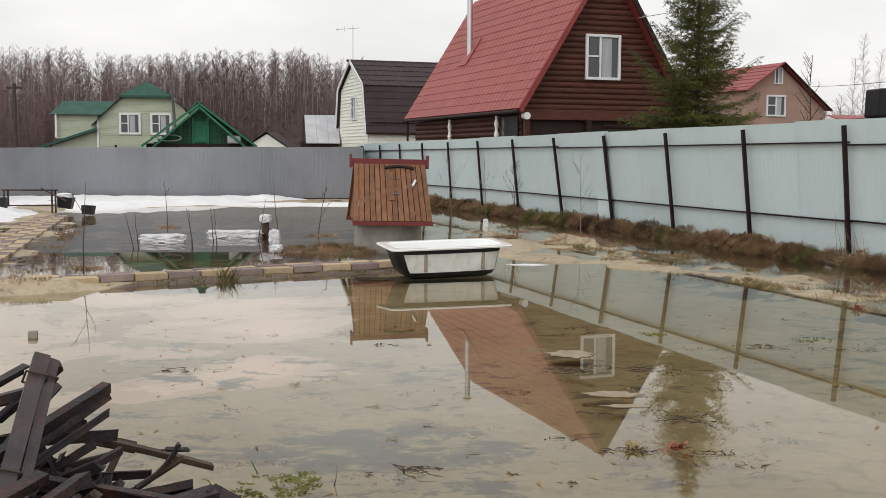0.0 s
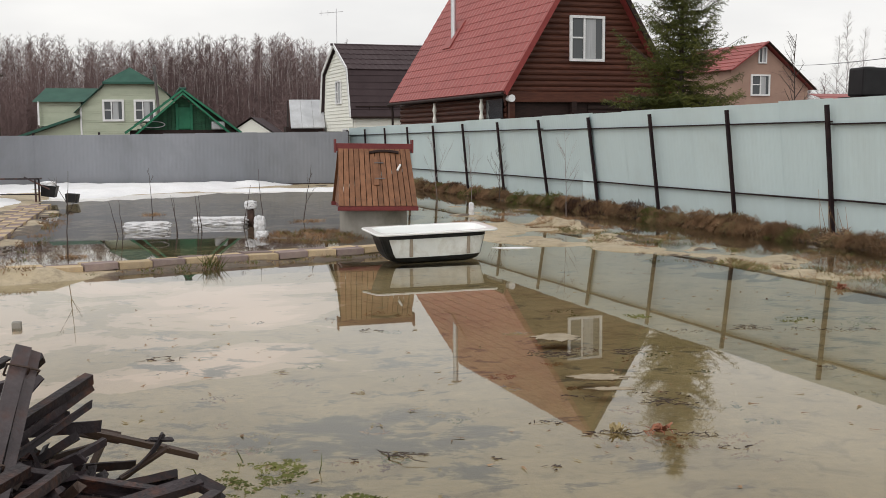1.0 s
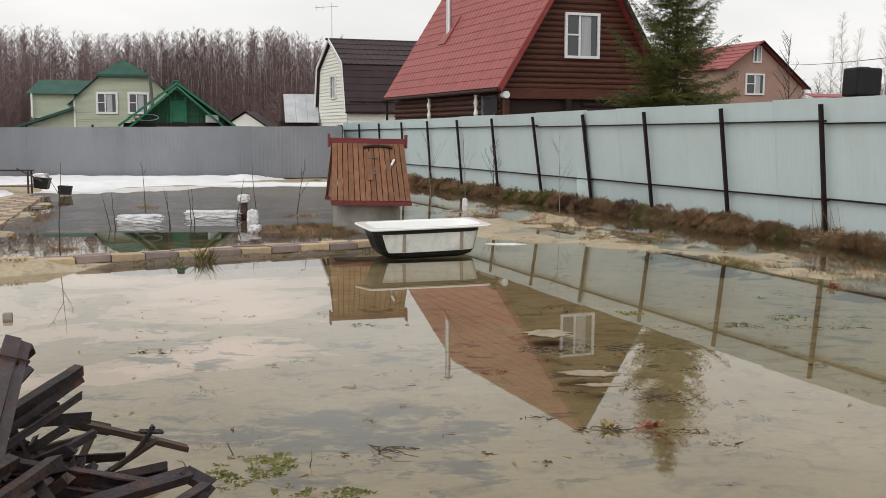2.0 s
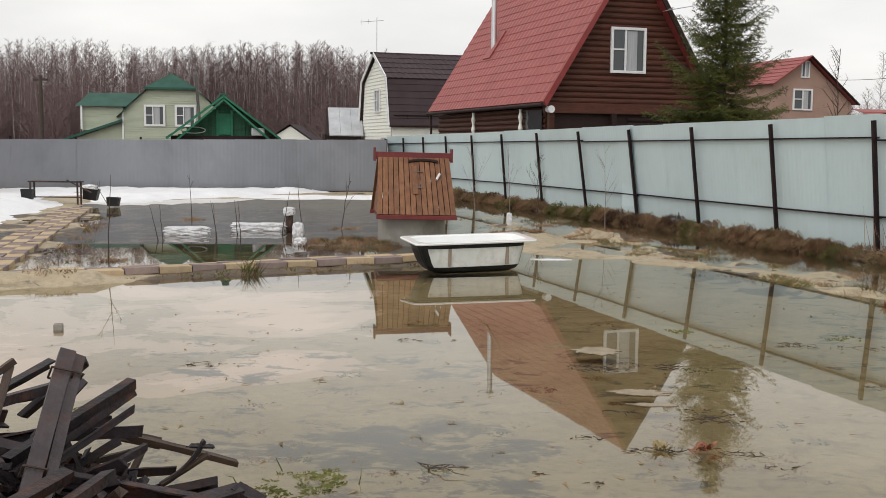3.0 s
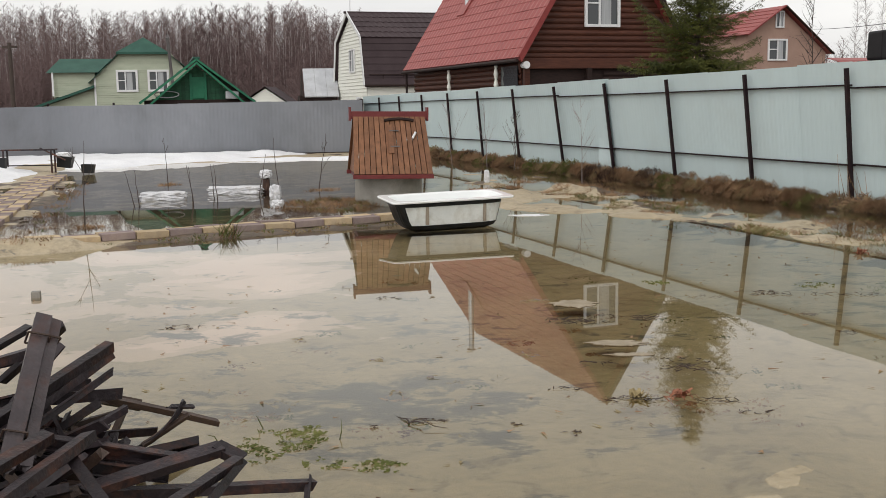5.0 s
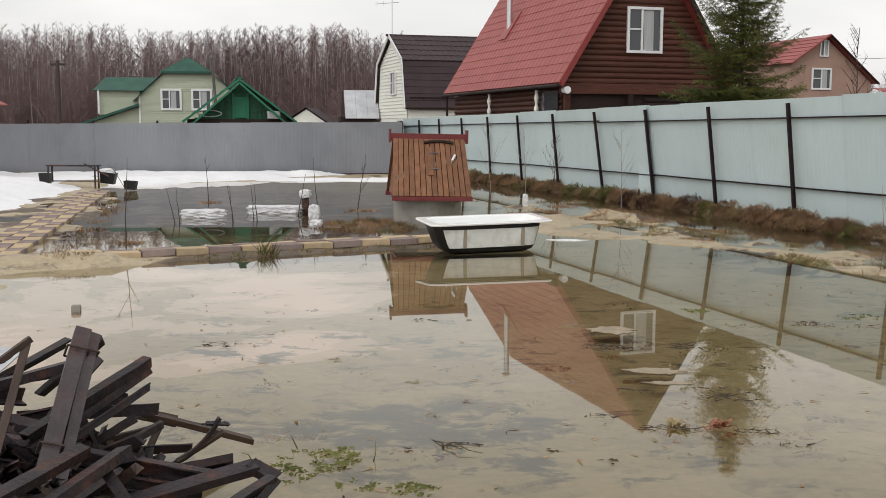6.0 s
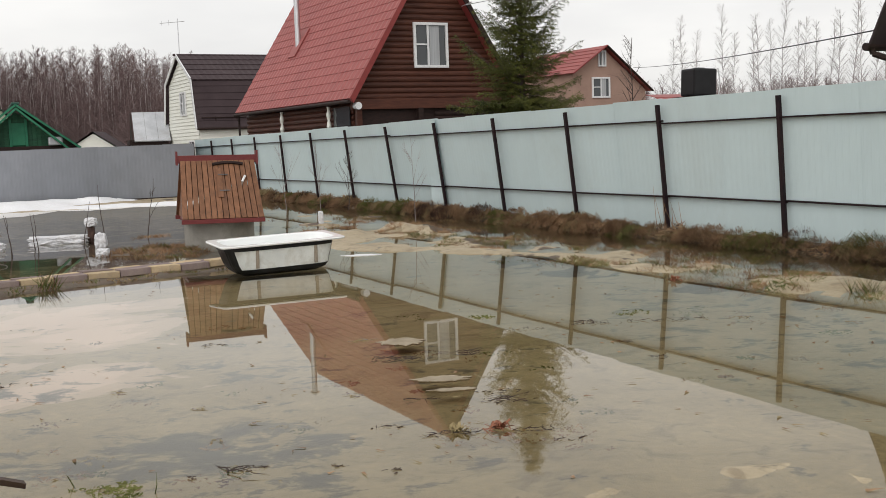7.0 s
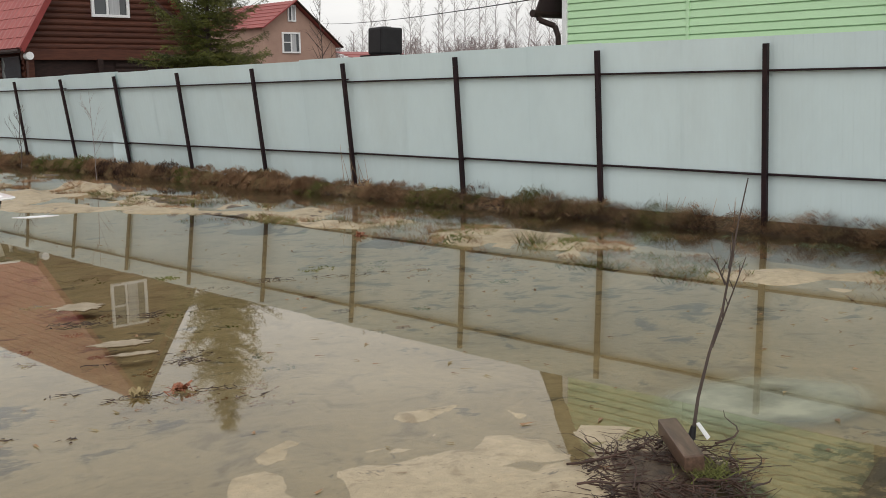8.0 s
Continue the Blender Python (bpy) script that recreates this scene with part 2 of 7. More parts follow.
def water_mat():
    """Still shallow meltwater: clear with a faint silt tint, gloss by Fresnel."""
    m = bpy.data.materials.new("still_water")
    m.use_nodes = True
    t = m.node_tree
    t.nodes.clear()
    out = t.nodes.new("ShaderNodeOutputMaterial")
    mx = t.nodes.new("ShaderNodeMixShader")
    tr = t.nodes.new("ShaderNodeBsdfTransparent")
    tr.inputs["Color"].default_value = (0.925, 0.908, 0.785, 1)
    gl = t.nodes.new("ShaderNodeBsdfGlossy")
    gl.inputs["Roughness"].default_value = 0.015
    gl.inputs["Color"].default_value = (1, 1, 1, 1)
    fr = t.nodes.new("ShaderNodeFresnel")
    fr.inputs["IOR"].default_value = 1.34
    co = t.nodes.new("ShaderNodeTexCoord")
    n = noise_node(t, co.outputs["Object"], 1.1, 2.0)
    bp = t.nodes.new("ShaderNodeBump")
    bp.inputs["Strength"].default_value, bp.inputs["Distance"].default_value = 0.05, 0.006
    t.links.new(n.outputs["Fac"], bp.inputs["Height"])
    t.links.new(bp.outputs["Normal"], gl.inputs["Normal"])
    t.links.new(fr.outputs["Fac"], mx.inputs["Fac"])
    t.links.new(tr.outputs["BSDF"], mx.inputs[1])
    t.links.new(gl.outputs["BSDF"], mx.inputs[2])
    t.links.new(mx.outputs["Shader"], out.inputs["Surface"])
    return m


M_WATER = water_mat()


def ground_mat():
    """Wet yellow sand; attribute "zones" gives turf (r), pale silt and rotten ice (g), algae and a painted dark
    reflection (b).
    """
    m, t, b = node_mat("wet_sand_and_silt")
    co = t.nodes.new("ShaderNodeTexCoord")
    v = co.outputs["Object"]
    at = t.nodes.new("ShaderNodeAttribute")
    at.attribute_name = "zones"
    sep = t.nodes.new("ShaderNodeSeparateColor")
    t.links.new(at.outputs["Color"], sep.inputs[0])

    def math_node(op, a, b2):
        q = t.nodes.new("ShaderNodeMath")
        q.operation = op
        for sock, val in zip(q.inputs, (a, b2)):
            if isinstance(val, (int, float)):
                sock.default_value = val
            else:
                t.links.new(val, sock)
        return q.outputs[0]

    def ramped(src, stops):
        r = ramp_node(t, stops)
        t.links.new(src, r.inputs["Fac"])
        return r.outputs["Color"]
    n1 = noise_node(t, v, 0.55, 6.0, 0.6, 0.3)
    col = ramped(n1.outputs["Fac"], [(0.30, (0.355, 0.28, 0.175)), (0.5, (0.45, 0.365, 0.24)), (0.72, (0.54, 0.445, 0.315))])
    n2 = noise_node(t, v, 14.0, 6.0, 0.75)
    col = mix_node(t, "MULTIPLY", 0.8, col, ramped(n2.outputs["Fac"], [(0.3, (0.74, 0.74, 0.74)), (0.7, (1.12, 1.12, 1.12))]))
    # grit and crumbs
    n6 = noise_node(t, v, 34.0, 3.0, 0.6)
    col = mix_node(t, "MIX", ramped(n6.outputs["Fac"], [(0.66, (0, 0, 0)), (0.72, (0.7, 0.7, 0.7))]), col, (0.13, 0.10, 0.07))
    n7 = noise_node(t, v, 3.6, 6.0, 0.7, 0.5)
    col = mix_node(t, "MULTIPLY", 0.9, col, ramped(n7.outputs["Fac"], [(0.36, (0.66, 0.64, 0.62)), (0.47, (1.0, 1.0, 1.0)), (0.58, (1.0, 1.0, 1.0)), (0.68, (1.2, 1.17, 1.15))]))
    n8 = noise_node(t, v, 11.0, 5.0, 0.7, 0.3)
    col = mix_node(t, "MIX", ramped(n8.outputs["Fac"], [(0.66, (0, 0, 0)), (0.70, (0.75, 0.75, 0.75))]), col, (0.16, 0.135, 0.10))
    # pale silt with a sharp wandering edge
    n5 = noise_node(t, v, 0.5, 6.0, 0.6, 0.5)
    pale = math_node("ADD", n5.outputs["Fac"], math_node("MULTIPLY", sep.outputs[1], 0.30))
    col = mix_node(t, "MIX", ramped(pale, [(0.745, (0, 0, 0)), (0.76, (0.55, 0.55, 0.55)), (0.83, (0.65, 0.65, 0.65)), (0.845, (0.95, 0.95, 0.95))]), col, (0.87, 0.70, 0.67))
    # dark algae, and the dark roof reflection painted at the near right
    mp = t.nodes.new("ShaderNodeMapping")
    mp.inputs["Scale"].default_value = (0.85, 1.15, 1.0)
    t.links.new(v, mp.inputs["Vector"])
    n3 = noise_node(t, mp.outputs["Vector"], 2.3, 8.0, 0.72, 0.3)
    alg = math_node("ADD", n3.outputs["Fac"], math_node("MULTIPLY", sep.outputs[2], 0.112))
    col = mix_node(t, "MIX", ramped(alg, [(0.610, (0, 0, 0)), (0.64, (0.62, 0.62, 0.62)), (0.70, (0.92, 0.92, 0.92))]), col, (0.095, 0.092, 0.082))
    n4 = noise_node(t, v, 5.0, 6.0, 0.75)
    turf = ramped(n4.outputs["Fac"], [(0.35, (0.035, 0.025, 0.016)), (0.65, (0.15, 0.10, 0.06))])
    edge = math_node("ADD", sep.outputs[0], math_node("MULTIPLY", math_node("SUBTRACT", n4.outputs["Fac"], 0.5), 0.8))
    col = mix_node(t, "MIX", ramped(edge, [(0.42, (0, 0, 0)), (0.58, (1, 1, 1))]), col, turf)
    t.links.new(col, b.inputs["Base Color"])
    b.inputs["Roughness"].default_value = 0.6
    bp = t.nodes.new("ShaderNodeBump")
    bp.inputs["Strength"].default_value, bp.inputs["Distance"].default_value = 0.6, 0.025
    t.links.new(n2.outputs["Fac"], bp.inputs["Height"])
    t.links.new(bp.outputs["Normal"], b.inputs["Normal"])
    return m


M_GROUND = ground_mat()


# ---- mesh helpers ----
def mesh_object(name, bm, material, parent=None):
    me = bpy.data.meshes.new(name)
    bmesh.ops.recalc_face_normals(bm, faces=bm.faces)
    bm.to_mesh(me)
    bm.free()
    me.materials.append(material)
    ob = new(name, me)
    ob.parent = parent
    return ob


def part(name, bm, material, parent, label=""):
    ob = mesh_object(name, bm, material, parent)
    return tagged(ob, label) if label else ob


def from_lists(name, verts, faces, material, parent=None):
    me = bpy.data.meshes.new(name)
    me.from_pydata(verts, [], faces)
    me.materials.append(material)
    ob = new(name, me)
    ob.parent = parent
    return ob


def thing(name, m, label, category, group="", kind=""):
    ob = new(name)
    ob.empty_display_size = 0.2
    ob.matrix_basis = m
    return tagged(ob, label, category, group, kind)


def add_box(bm, lo, hi, m=Matrix.Identity(4), bevel=0.0):
    c = [(a + b) / 2 for a, b in zip(lo, hi)]
    s = [abs(b - a) for a, b in zip(lo, hi)]
    r = bmesh.ops.create_cube(bm, size=1.0, matrix=m @ Matrix.Translation(c) @ Matrix.Diagonal((*s, 1)))
    if bevel:
        edges = list({e for v in r["verts"] for e in v.link_edges})
        bmesh.ops.bevel(bm, geom=edges, offset=bevel, segments=2, affect="EDGES", profile=0.6)
    return bm


def box(lo, hi, bevel=0.0, m=Matrix.Identity(4)):
    return add_box(bmesh.new(), lo, hi, m, bevel)


def aim(a, b):
    """A frame at a whose z axis points to b."""
    d = Vector(b) - Vector(a)
    return Matrix.Translation(a) @ d.to_track_quat("Z", "Y").to_matrix().to_4x4(), d.length


def add_rod(bm, a, b, r0, r1=None, sides=8):
    m, n = aim(a, b)
    bmesh.ops.create_cone(bm, cap_ends=True, segments=sides, radius1=r0, radius2=r0 if r1 is None else r1, depth=n,
                          matrix=m @ Matrix.Translation((0, 0, n / 2)))
    return bm


def rod(a, b, r0, r1=None, sides=8):
    return add_rod(bmesh.new(), a, b, r0, r1, sides)


def prism(points, depth, axis="y", start=0.0):
    """A closed outline of (a, b) pairs swept along an axis."""
    bm = bmesh.new()
    put = {"y": lambda a, b, c: (a, c, b), "x": lambda a, b, c: (c, a, b), "z": lambda a, b, c: (a, b, c)}[axis]
    f = [bm.verts.new(put(a, b, start)) for a, b in points]
    g = [bm.verts.new(put(a, b, start + depth)) for a, b in points]
    bm.faces.new(f)
    bm.faces.new(list(reversed(g)))
    for i in range(len(f)):
        j = (i + 1) % len(f)
        bm.faces.new((f[i], g[i], g[j], f[j]))
    return bm


# ---- the plan: fence line, ground height ----
ANG = 21.3
UX, UY = math.cos(radians(ANG)), math.sin(radians(ANG))
WATER = -0.03


def post_top(j):
    k = j - 4 if j < 10 else j - 4.08
    return Vector((3.07 + 0.908 * k, 22.93 - 2.33 * k, 1.935 + 0.0165 * min(j, 8) - 0.008 * max(0, j - 9)))


def fence_in(x, y):
    """Metres from the side fence into the yard."""
    return (x - 3.07) * -UX + (y - 22.93) * -UY


def step01(a, b, x):
    t = min(1.0, max(0.0, (x - a) / (b - a)))
    return t * t * (3 - 2 * t)


def rough_noise(x, y, s, seed=0.0):
    return noise.noise(Vector((x * s + seed, y * s - seed, seed * 0.7)))


def seg_dist(x, y, ax, ay, bx, by):
    t = max(0.0, min(1.0, ((x - ax) * (bx - ax) + (y - ay) * (by - ay)) / ((bx - ax) ** 2 + (by - ay) ** 2)))
    return math.hypot(x - ax - t * (bx - ax), y - ay - t * (by - ay))


def ground_height(x, y):
    n = 0.6 * rough_noise(x, y, 0.7) + 0.4 * rough_noise(x, y, 2.2, 3.1)
    h = -0.115 + 0.035 * n
    s = fence_in(x, y)
    # strip of sand that parts the pond from the ditch
    wide = 0.74 + 1.0 * step01(14.0, 17.0, y) * step01(22, 18, y)
    mid = 2.15 + 0.95 * step01(14.0, 17.0, y)
    bar = step01(1.25, 0.55, abs(s - mid) / wide) * step01(3.5, 6.5, y) * step01(24, 18.5, y)
    h += bar * (0.10 - 0.03 * step01(10.0, 7.5, y) + 0.12 * n)
    if y > 17:
        h += 0.09 * step01(0.02, 0.35, n) * step01(4.0, 2.0, s) * step01(0.2, 1.0, s) * step01(28, 24, y)
    # bank under the fence, and the neighbours' ground
    h += step01(0.22, -0.12, s + 0.16 * n) * (0.17 + 0.08 * n)
    # strip of earth along the slab kerb
    d = seg_dist(x, y, -5.6, 12.15, -0.7, 14.95)
    e = seg_dist(x, y, -5.95, 12.7, -9.7, 25.4)
    h += max(step01(0.62, 0.2, d) * (0.105 + 0.06 * n), step01(0.55, 0.2, e) * (0.10 + 0.06 * n) * step01(26.5, 24, y))
    # grassy hump at the well
    h += step01(1.3, 0.4, math.hypot((x + 2.1) * 0.8, y - 17.6)) * (0.11 + 0.05 * n)
    # sandy ground beside the path, and shore at the viewer's feet
    left = (-5.0 - x) + 0.36 * (y - 10.0) * 1.0 if y < 12.5 else -6.5 - 0.29 * (y - 12.5) - x
    h += step01(-0.4, 0.5, left + 0.4 * n) * (0.096 + 0.06 * n)
    h += step01(6.5, 3.6, y + 0.5 * n) * (0.050 + 0.03 * n) * step01(5.2, 3.6, x) + step01(2.0, 0.8, y) * 0.04
    h += step01(4.6, 3.2, math.hypot(x - 3.05, (y - 3.3)) * 8.5) * 0.016
    # sand flat that just breaks the surface
    if 0.0 < x < 4.6 and 2.0 < y < 7.0:
        fine = 0.6 * rough_noise(x, y, 3.1, 7.7) + 0.4 * rough_noise(x, y, 7.0, 1.7)
        h += step01(1.9, 0.4, math.hypot((x - 2.35) * 0.85, (y - 4.3) * 0.9) + 0.5 * n + 0.5 * fine) * (0.047 + 0.06 * fine)
    # far end of the yard
    h += step01(28.0, 33.0, y - 0.5 * (x + 8)) * 0.10
    if y > 40 or s < -1.5:
        h = max(h, 0.12 + 0.05 * n)
    return h


def turf_amount(x, y):
    s = fence_in(x, y)
    n = 0.6 * rough_noise(x, y, 1.3, 5.0) + 0.4 * rough_noise(x, y, 4.0, 9.0)
    a = step01(1.35, 0.95, s + 0.3 * n)
    a = max(a, 0.75 * step01(0.5, 0.3, math.hypot(x - 3.08, (y - 3.3) * 0.9) + 0.25 * n))
    a = max(a, 0.8 * step01(0.12, 0.3, n) * step01(4.2, 3.0, s) * step01(4, 9, y))
    a = max(a, step01(1.4, 0.7, math.hypot((x + 2.1) * 0.8, y - 17.6) + 0.5 * n))
    a = max(a, 0.75 * step01(28.0, 22.0, y) * step01(15.0, 17.5, y) * step01(1.2, -0.5, x) * step01(-0.2, 0.2, n + 0.1))
    a = max(a, 0.8 * step01(14.0, 15.0, y) * step01(-5.6, -6.2, x) * step01(0.35, 0.15, abs(seg_dist(x, y, -5.95, 12.7, -9.7, 25.4) - 0.3 + 0.5 * n)))
    a = max(a, 0.62 * step01(0.95, 0.45, seg_dist(x, y, -3.6, 13.2, -0.7, 14.9) + 0.5 * n))
    # black mud under the flooded beds
    a = max(a, 0.52 * step01(0.15, 0.7, y - 12.2 - 0.594 * (x + 5.55) + 0.4 * n) * step01(34, 27, y) * step01(0.2, 0.8, x + 5.95 + 0.295 * (y - 12.7)) * step01(-0.9, -1.9, x))
    if y > 40 or s < -1.0 or x < -16:
        a = 1.0
    return a


def pale_amount(x, y):
    return step01(1.2, -2.2, x) * step01(5.2, 8.0, y) * step01(13.6, 12.0, y) * step01(-0.04, -0.07, ground_height(x, y))


def algae_and_reflection_amount(x, y):
    a = 0.45 * step01(9.6, 8.4, y) * step01(4.6, 5.2, y) * step01(-2.8, -1.8, x) * step01(2.6, 1.4, x)
    a = max(a, 1.5 * step01(1.15, 0.45, math.hypot((x + 0.42) * 0.8, (y - 6.05) * 1.25)))
    a = max(a, 0.9 * step01(0.9, 0.3, math.hypot(x - 0.35, (y - 5.15) * 1.7)))
    a = max(a, 0.95 * step01(0.8, 0.3, math.hypot((x + 1.9) * 0.9, y - 7.9)))
    a = max(a, 0.8 * step01(0.9, 0.3, math.hypot((x + 0.75) * 0.8, (y - 8.6) * 1.2)))
    # near right corner: dark silt plus the mint house roof's reflection, painted into the bottom
    a = max(a, 1.6 * step01(3.3, 3.9, x) * step01(3.9, 3.0, y))
    return max(a, 0.62 * step01(2.4, 3.4, x) * step01(5.0, 6.4, y) * step01(2.4, 3.2, fence_in(x, y)))


def build_ground():
    """One sheet: a fine grid over the yard that widens ring by ring to the horizon."""
    xs = [-4000, -1500, -500, -200, -140, -90, -70, -50, -42, -34, -24, -18] + [-15 + 0.22 * i for i in range(118)] + [11.6, 13, 16, 22, 34, 60, 120, 300, 900, 4000]
    ys = [-4000, -1200, -300, -90, -30, -12, -6, -3] + [-1.0 + 0.2 * i for i in range(132)] + [25.5 + 0.45 * i for i in range(40)] + [45, 50, 60, 70, 80, 90, 100, 110, 120, 135, 150, 200, 400, 1000, 4000]
    # closer mesh over the sand flat at the viewer's feet
    xs = sorted(xs + [-0.1 + 0.22 * i + 0.073 * k for i in range(22) for k in (1, 2)])
    ys = sorted(ys + [2.4 + 0.2 * i + 0.066 * k for i in range(22) for k in (1, 2)])
    verts, cols = [], []
    for y in ys:
        for x in xs:
            far = max(0.0, max(abs(x), abs(y)) - 150) + 1200 * step01(84, 150, y - 0.25 * x) * step01(30, -5, x)
            verts.append((x, y, ground_height(x, y) + min(7.5, far * 0.0065)))
            cols.append((turf_amount(x, y), pale_amount(x, y), algae_and_reflection_amount(x, y)))
    w = len(xs)
    faces = [(r * w + c, r * w + c + 1, (r + 1) * w + c + 1, (r + 1) * w + c) for r in range(len(ys) - 1) for c in range(w - 1)]
    ob = from_lists("ground", verts, faces, M_GROUND)
    at = ob.data.color_attributes.new("zones", "FLOAT_COLOR", "POINT")
    for i, a in enumerate(cols):
        at.data[i].color = (*a, 1)
    for p in ob.data.polygons:
        p.use_smooth = True
    tagged(ob, "flooded yard of wet yellow sand, silt and brown turf", "ground", kind="structure")


build_ground()
bmw = bmesh.new()
bmesh.ops.create_grid(bmw, x_segments=1, y_segments=1, size=1, matrix=Matrix.Translation((-4, 17, WATER)) @ Matrix.Diagonal((18, 25, 1, 1)))
tagged(mesh_object("water", bmw, M_WATER), "still shallow meltwater flooding the sandy yard", "water", kind="structure")


# ---- fences ----
LEANS = {-4: 0.06, -3: 0.08, -2: 0.1, -1: 0.12, 0: 0.14, 1: 0.18, 2: 0.22, 3: 0.29, 4: 0.28, 5: 0.26, 6: 0.24, 7: 0.2, 8: 0.14, 9: 0.10, 10: 0.08}


def post_base(j):
    t = post_top(j)
    k = LEANS[j] if j in LEANS else 0.08
    return Vector((t.x + k * UX, t.y + k * UY, 0.02))


def ribbed(a0, a1, b0, b1, pitch, deep, out):
    """A ribbed sheet: lower edge a0-a1, upper edge b0-b1, ribs standing towards out."""
    verts, faces = [], []
    n = max(2, int(round((a1 - a0).length / pitch)))
    for i in range(n):
        for f, d in ((0.0, 0), (0.42, 0), (0.5, 1), (0.92, 1)):
            t = (i + f) / n
            o = out * (deep * d)
            verts += [a0.lerp(a1, t) + o, b0.lerp(b1, t) + o]
    verts += [a1.copy(), b1.copy()]
    for i in range(len(verts) // 2 - 1):
        faces.append((2 * i, 2 * i + 2, 2 * i + 3, 2 * i + 1))
    return verts, faces


def build_side_fence():
    fence = thing("sheet_fence", Matrix.Identity(4), "pale blue ribbed sheet fence on leaning brown steel posts", "fence")
    out = Vector((UX, UY, 0))
    rnd = random.Random(4)
    for j in range(-4, 16):
        a, b = post_base(j), post_top(j) + Vector((0, 0, 0.03))
        m, n = aim(a - Vector((0, 0, 0.3)), b)
        bm = bmesh.new()
        side = (b - a).normalized()
        ax = Vector((-UY, UX, 0))
        ay = side.cross(ax).normalized()
        add_box(bm, (-0.029, -0.028, 0), (0.029, 0.028, n), Matrix.Translation(a - Vector((0, 0, 0.3))) @ Matrix((ax, ay, side)).transposed().to_4x4(), 0.004)
        part("post", bm, M_POST, fence)
        if j == 15:
            break
        a2, b2 = post_base(j + 1), post_top(j + 1)
        b1 = post_top(j)
        for h in (0.30, 0.905 if j < 3 else 0.89 if j < 7 else 0.87):
            p, q = a.lerp(b1, h) + out * 0.045, a2.lerp(b2, h) + out * 0.045
            if h < 0.5:
                p.z += rnd.uniform(-0.02, 0.02)
            m2, n2 = aim(p, q)
            part("rail", box((-0.034, -0.012, 0), (0.034, 0.012, n2), 0.003, m2), M_POST, fence)
        # sheets, each about 1.25 m wide, with an upper edge that steps a little
        for half in (0, 1):
            lo0, lo1 = a.lerp(a2, half * 0.5), a.lerp(a2, half * 0.5 + 0.505)
            hi0, hi1 = b1.lerp(b2, half * 0.5), b1.lerp(b2, half * 0.5 + 0.505)
            lift = Vector((0, 0, 0.115 + rnd.uniform(-0.012, 0.012)))
            shift = out * (0.062 + 0.004 * half)
            v, f = ribbed(lo0 + shift + Vector((0, 0, 0.08)), lo1 + shift + Vector((0, 0, 0.08)), hi0 + shift + lift, hi1 + shift + lift, 0.115, 0.0014, -out)
            from_lists("sheet", v, f, M_FENCE, fence)
    # a loose strip of sheet, bent out at its foot
    a, b = post_base(4), post_top(4)
    a3, b3 = post_base(3), post_top(3)
    o = Vector((-UX, -UY, 0))
    lo0, lo1 = a.lerp(a3, 0.03), a.lerp(a3, 0.27)
    hi0, hi1 = b.lerp(b3, 0.03) + Vector((0, 0, 0.03)), b.lerp(b3, 0.27) + Vector((0, 0, 0.03))
    verts, faces = [], []
    for i in range(9):
        t = i / 8
        bend = 0.10 * max(0.0, 0.35 - t) / 0.35
        verts += [lo0.lerp(hi0, t) + o * (bend * 0.4 - 0.03) + Vector((0, 0, 0.08)), lo1.lerp(hi1, t) + o * (bend - 0.03) + Vector((0, 0, 0.08))]
        if i:
            faces.append((2 * i - 2, 2 * i - 1, 2 * i + 1, 2 * i))
    from_lists("loose_sheet", verts, faces, M_FENCE, fence)


build_side_fence()
BACK0, BACK1 = Vector((-3.71, 37.3, 0.0)), Vector((-24.3, 32.6, 0.0))
CORNER = Vector((-4.22, 41.55, 0.0))


def build_back_fence():
    fence = thing("grey_fence", Matrix.Identity(4), "tall plain grey galvanised sheet fence behind the snow", "fence")
    d = BACK1 - BACK0
    n = 20
    out = Vector((d.y, -d.x, 0)).normalized()
    rnd = random.Random(8)
    for i in range(n):
        p, q = BACK0 + d * (i / n), BACK0 + d * ((i + 1.01) / n)
        top = Vector((0, 0, 1.83 - 0.16 * i / n + rnd.uniform(-0.008, 0.008)))
        o = out * (0.004 * (i % 2) + rnd.uniform(0, 0.01))
        v, f = ribbed(p + o + Vector((0, 0, -0.05)), q + o + Vector((0, 0, -0.05)), p + o + top, q + o + top, 0.14, 0.0013, out)
        from_lists("sheet", v, f, M_GREY, fence)
        if i % 2 == 0:
            part("post", box((-0.03, -0.03, 0), (0.03, 0.03, 1.85), 0.004, Matrix.Translation(p + out * 0.06)), M_POST, fence)
    # short return to the end of the side fence
    for i in range(4):
        p, q = BACK0.lerp(CORNER, i / 4), BACK0.lerp(CORNER, (i + 1) / 4)
        v, f = ribbed(p, q, p + Vector((0, 0, 1.83)), q + Vector((0, 0, 1.83)), 0.14, 0.0013, Vector((-1, 0, 0)))
        from_lists("sheet", v, f, M_GREY, fence)
    m, ln = aim(BACK0 - out * 0.03, BACK1 - out * 0.03)
    part("plinth_board", box((-0.09, -0.02, 0), (0.09, 0.02, ln), 0.0, m), M_DARKWOOD_SHADE, fence)


build_back_fence()


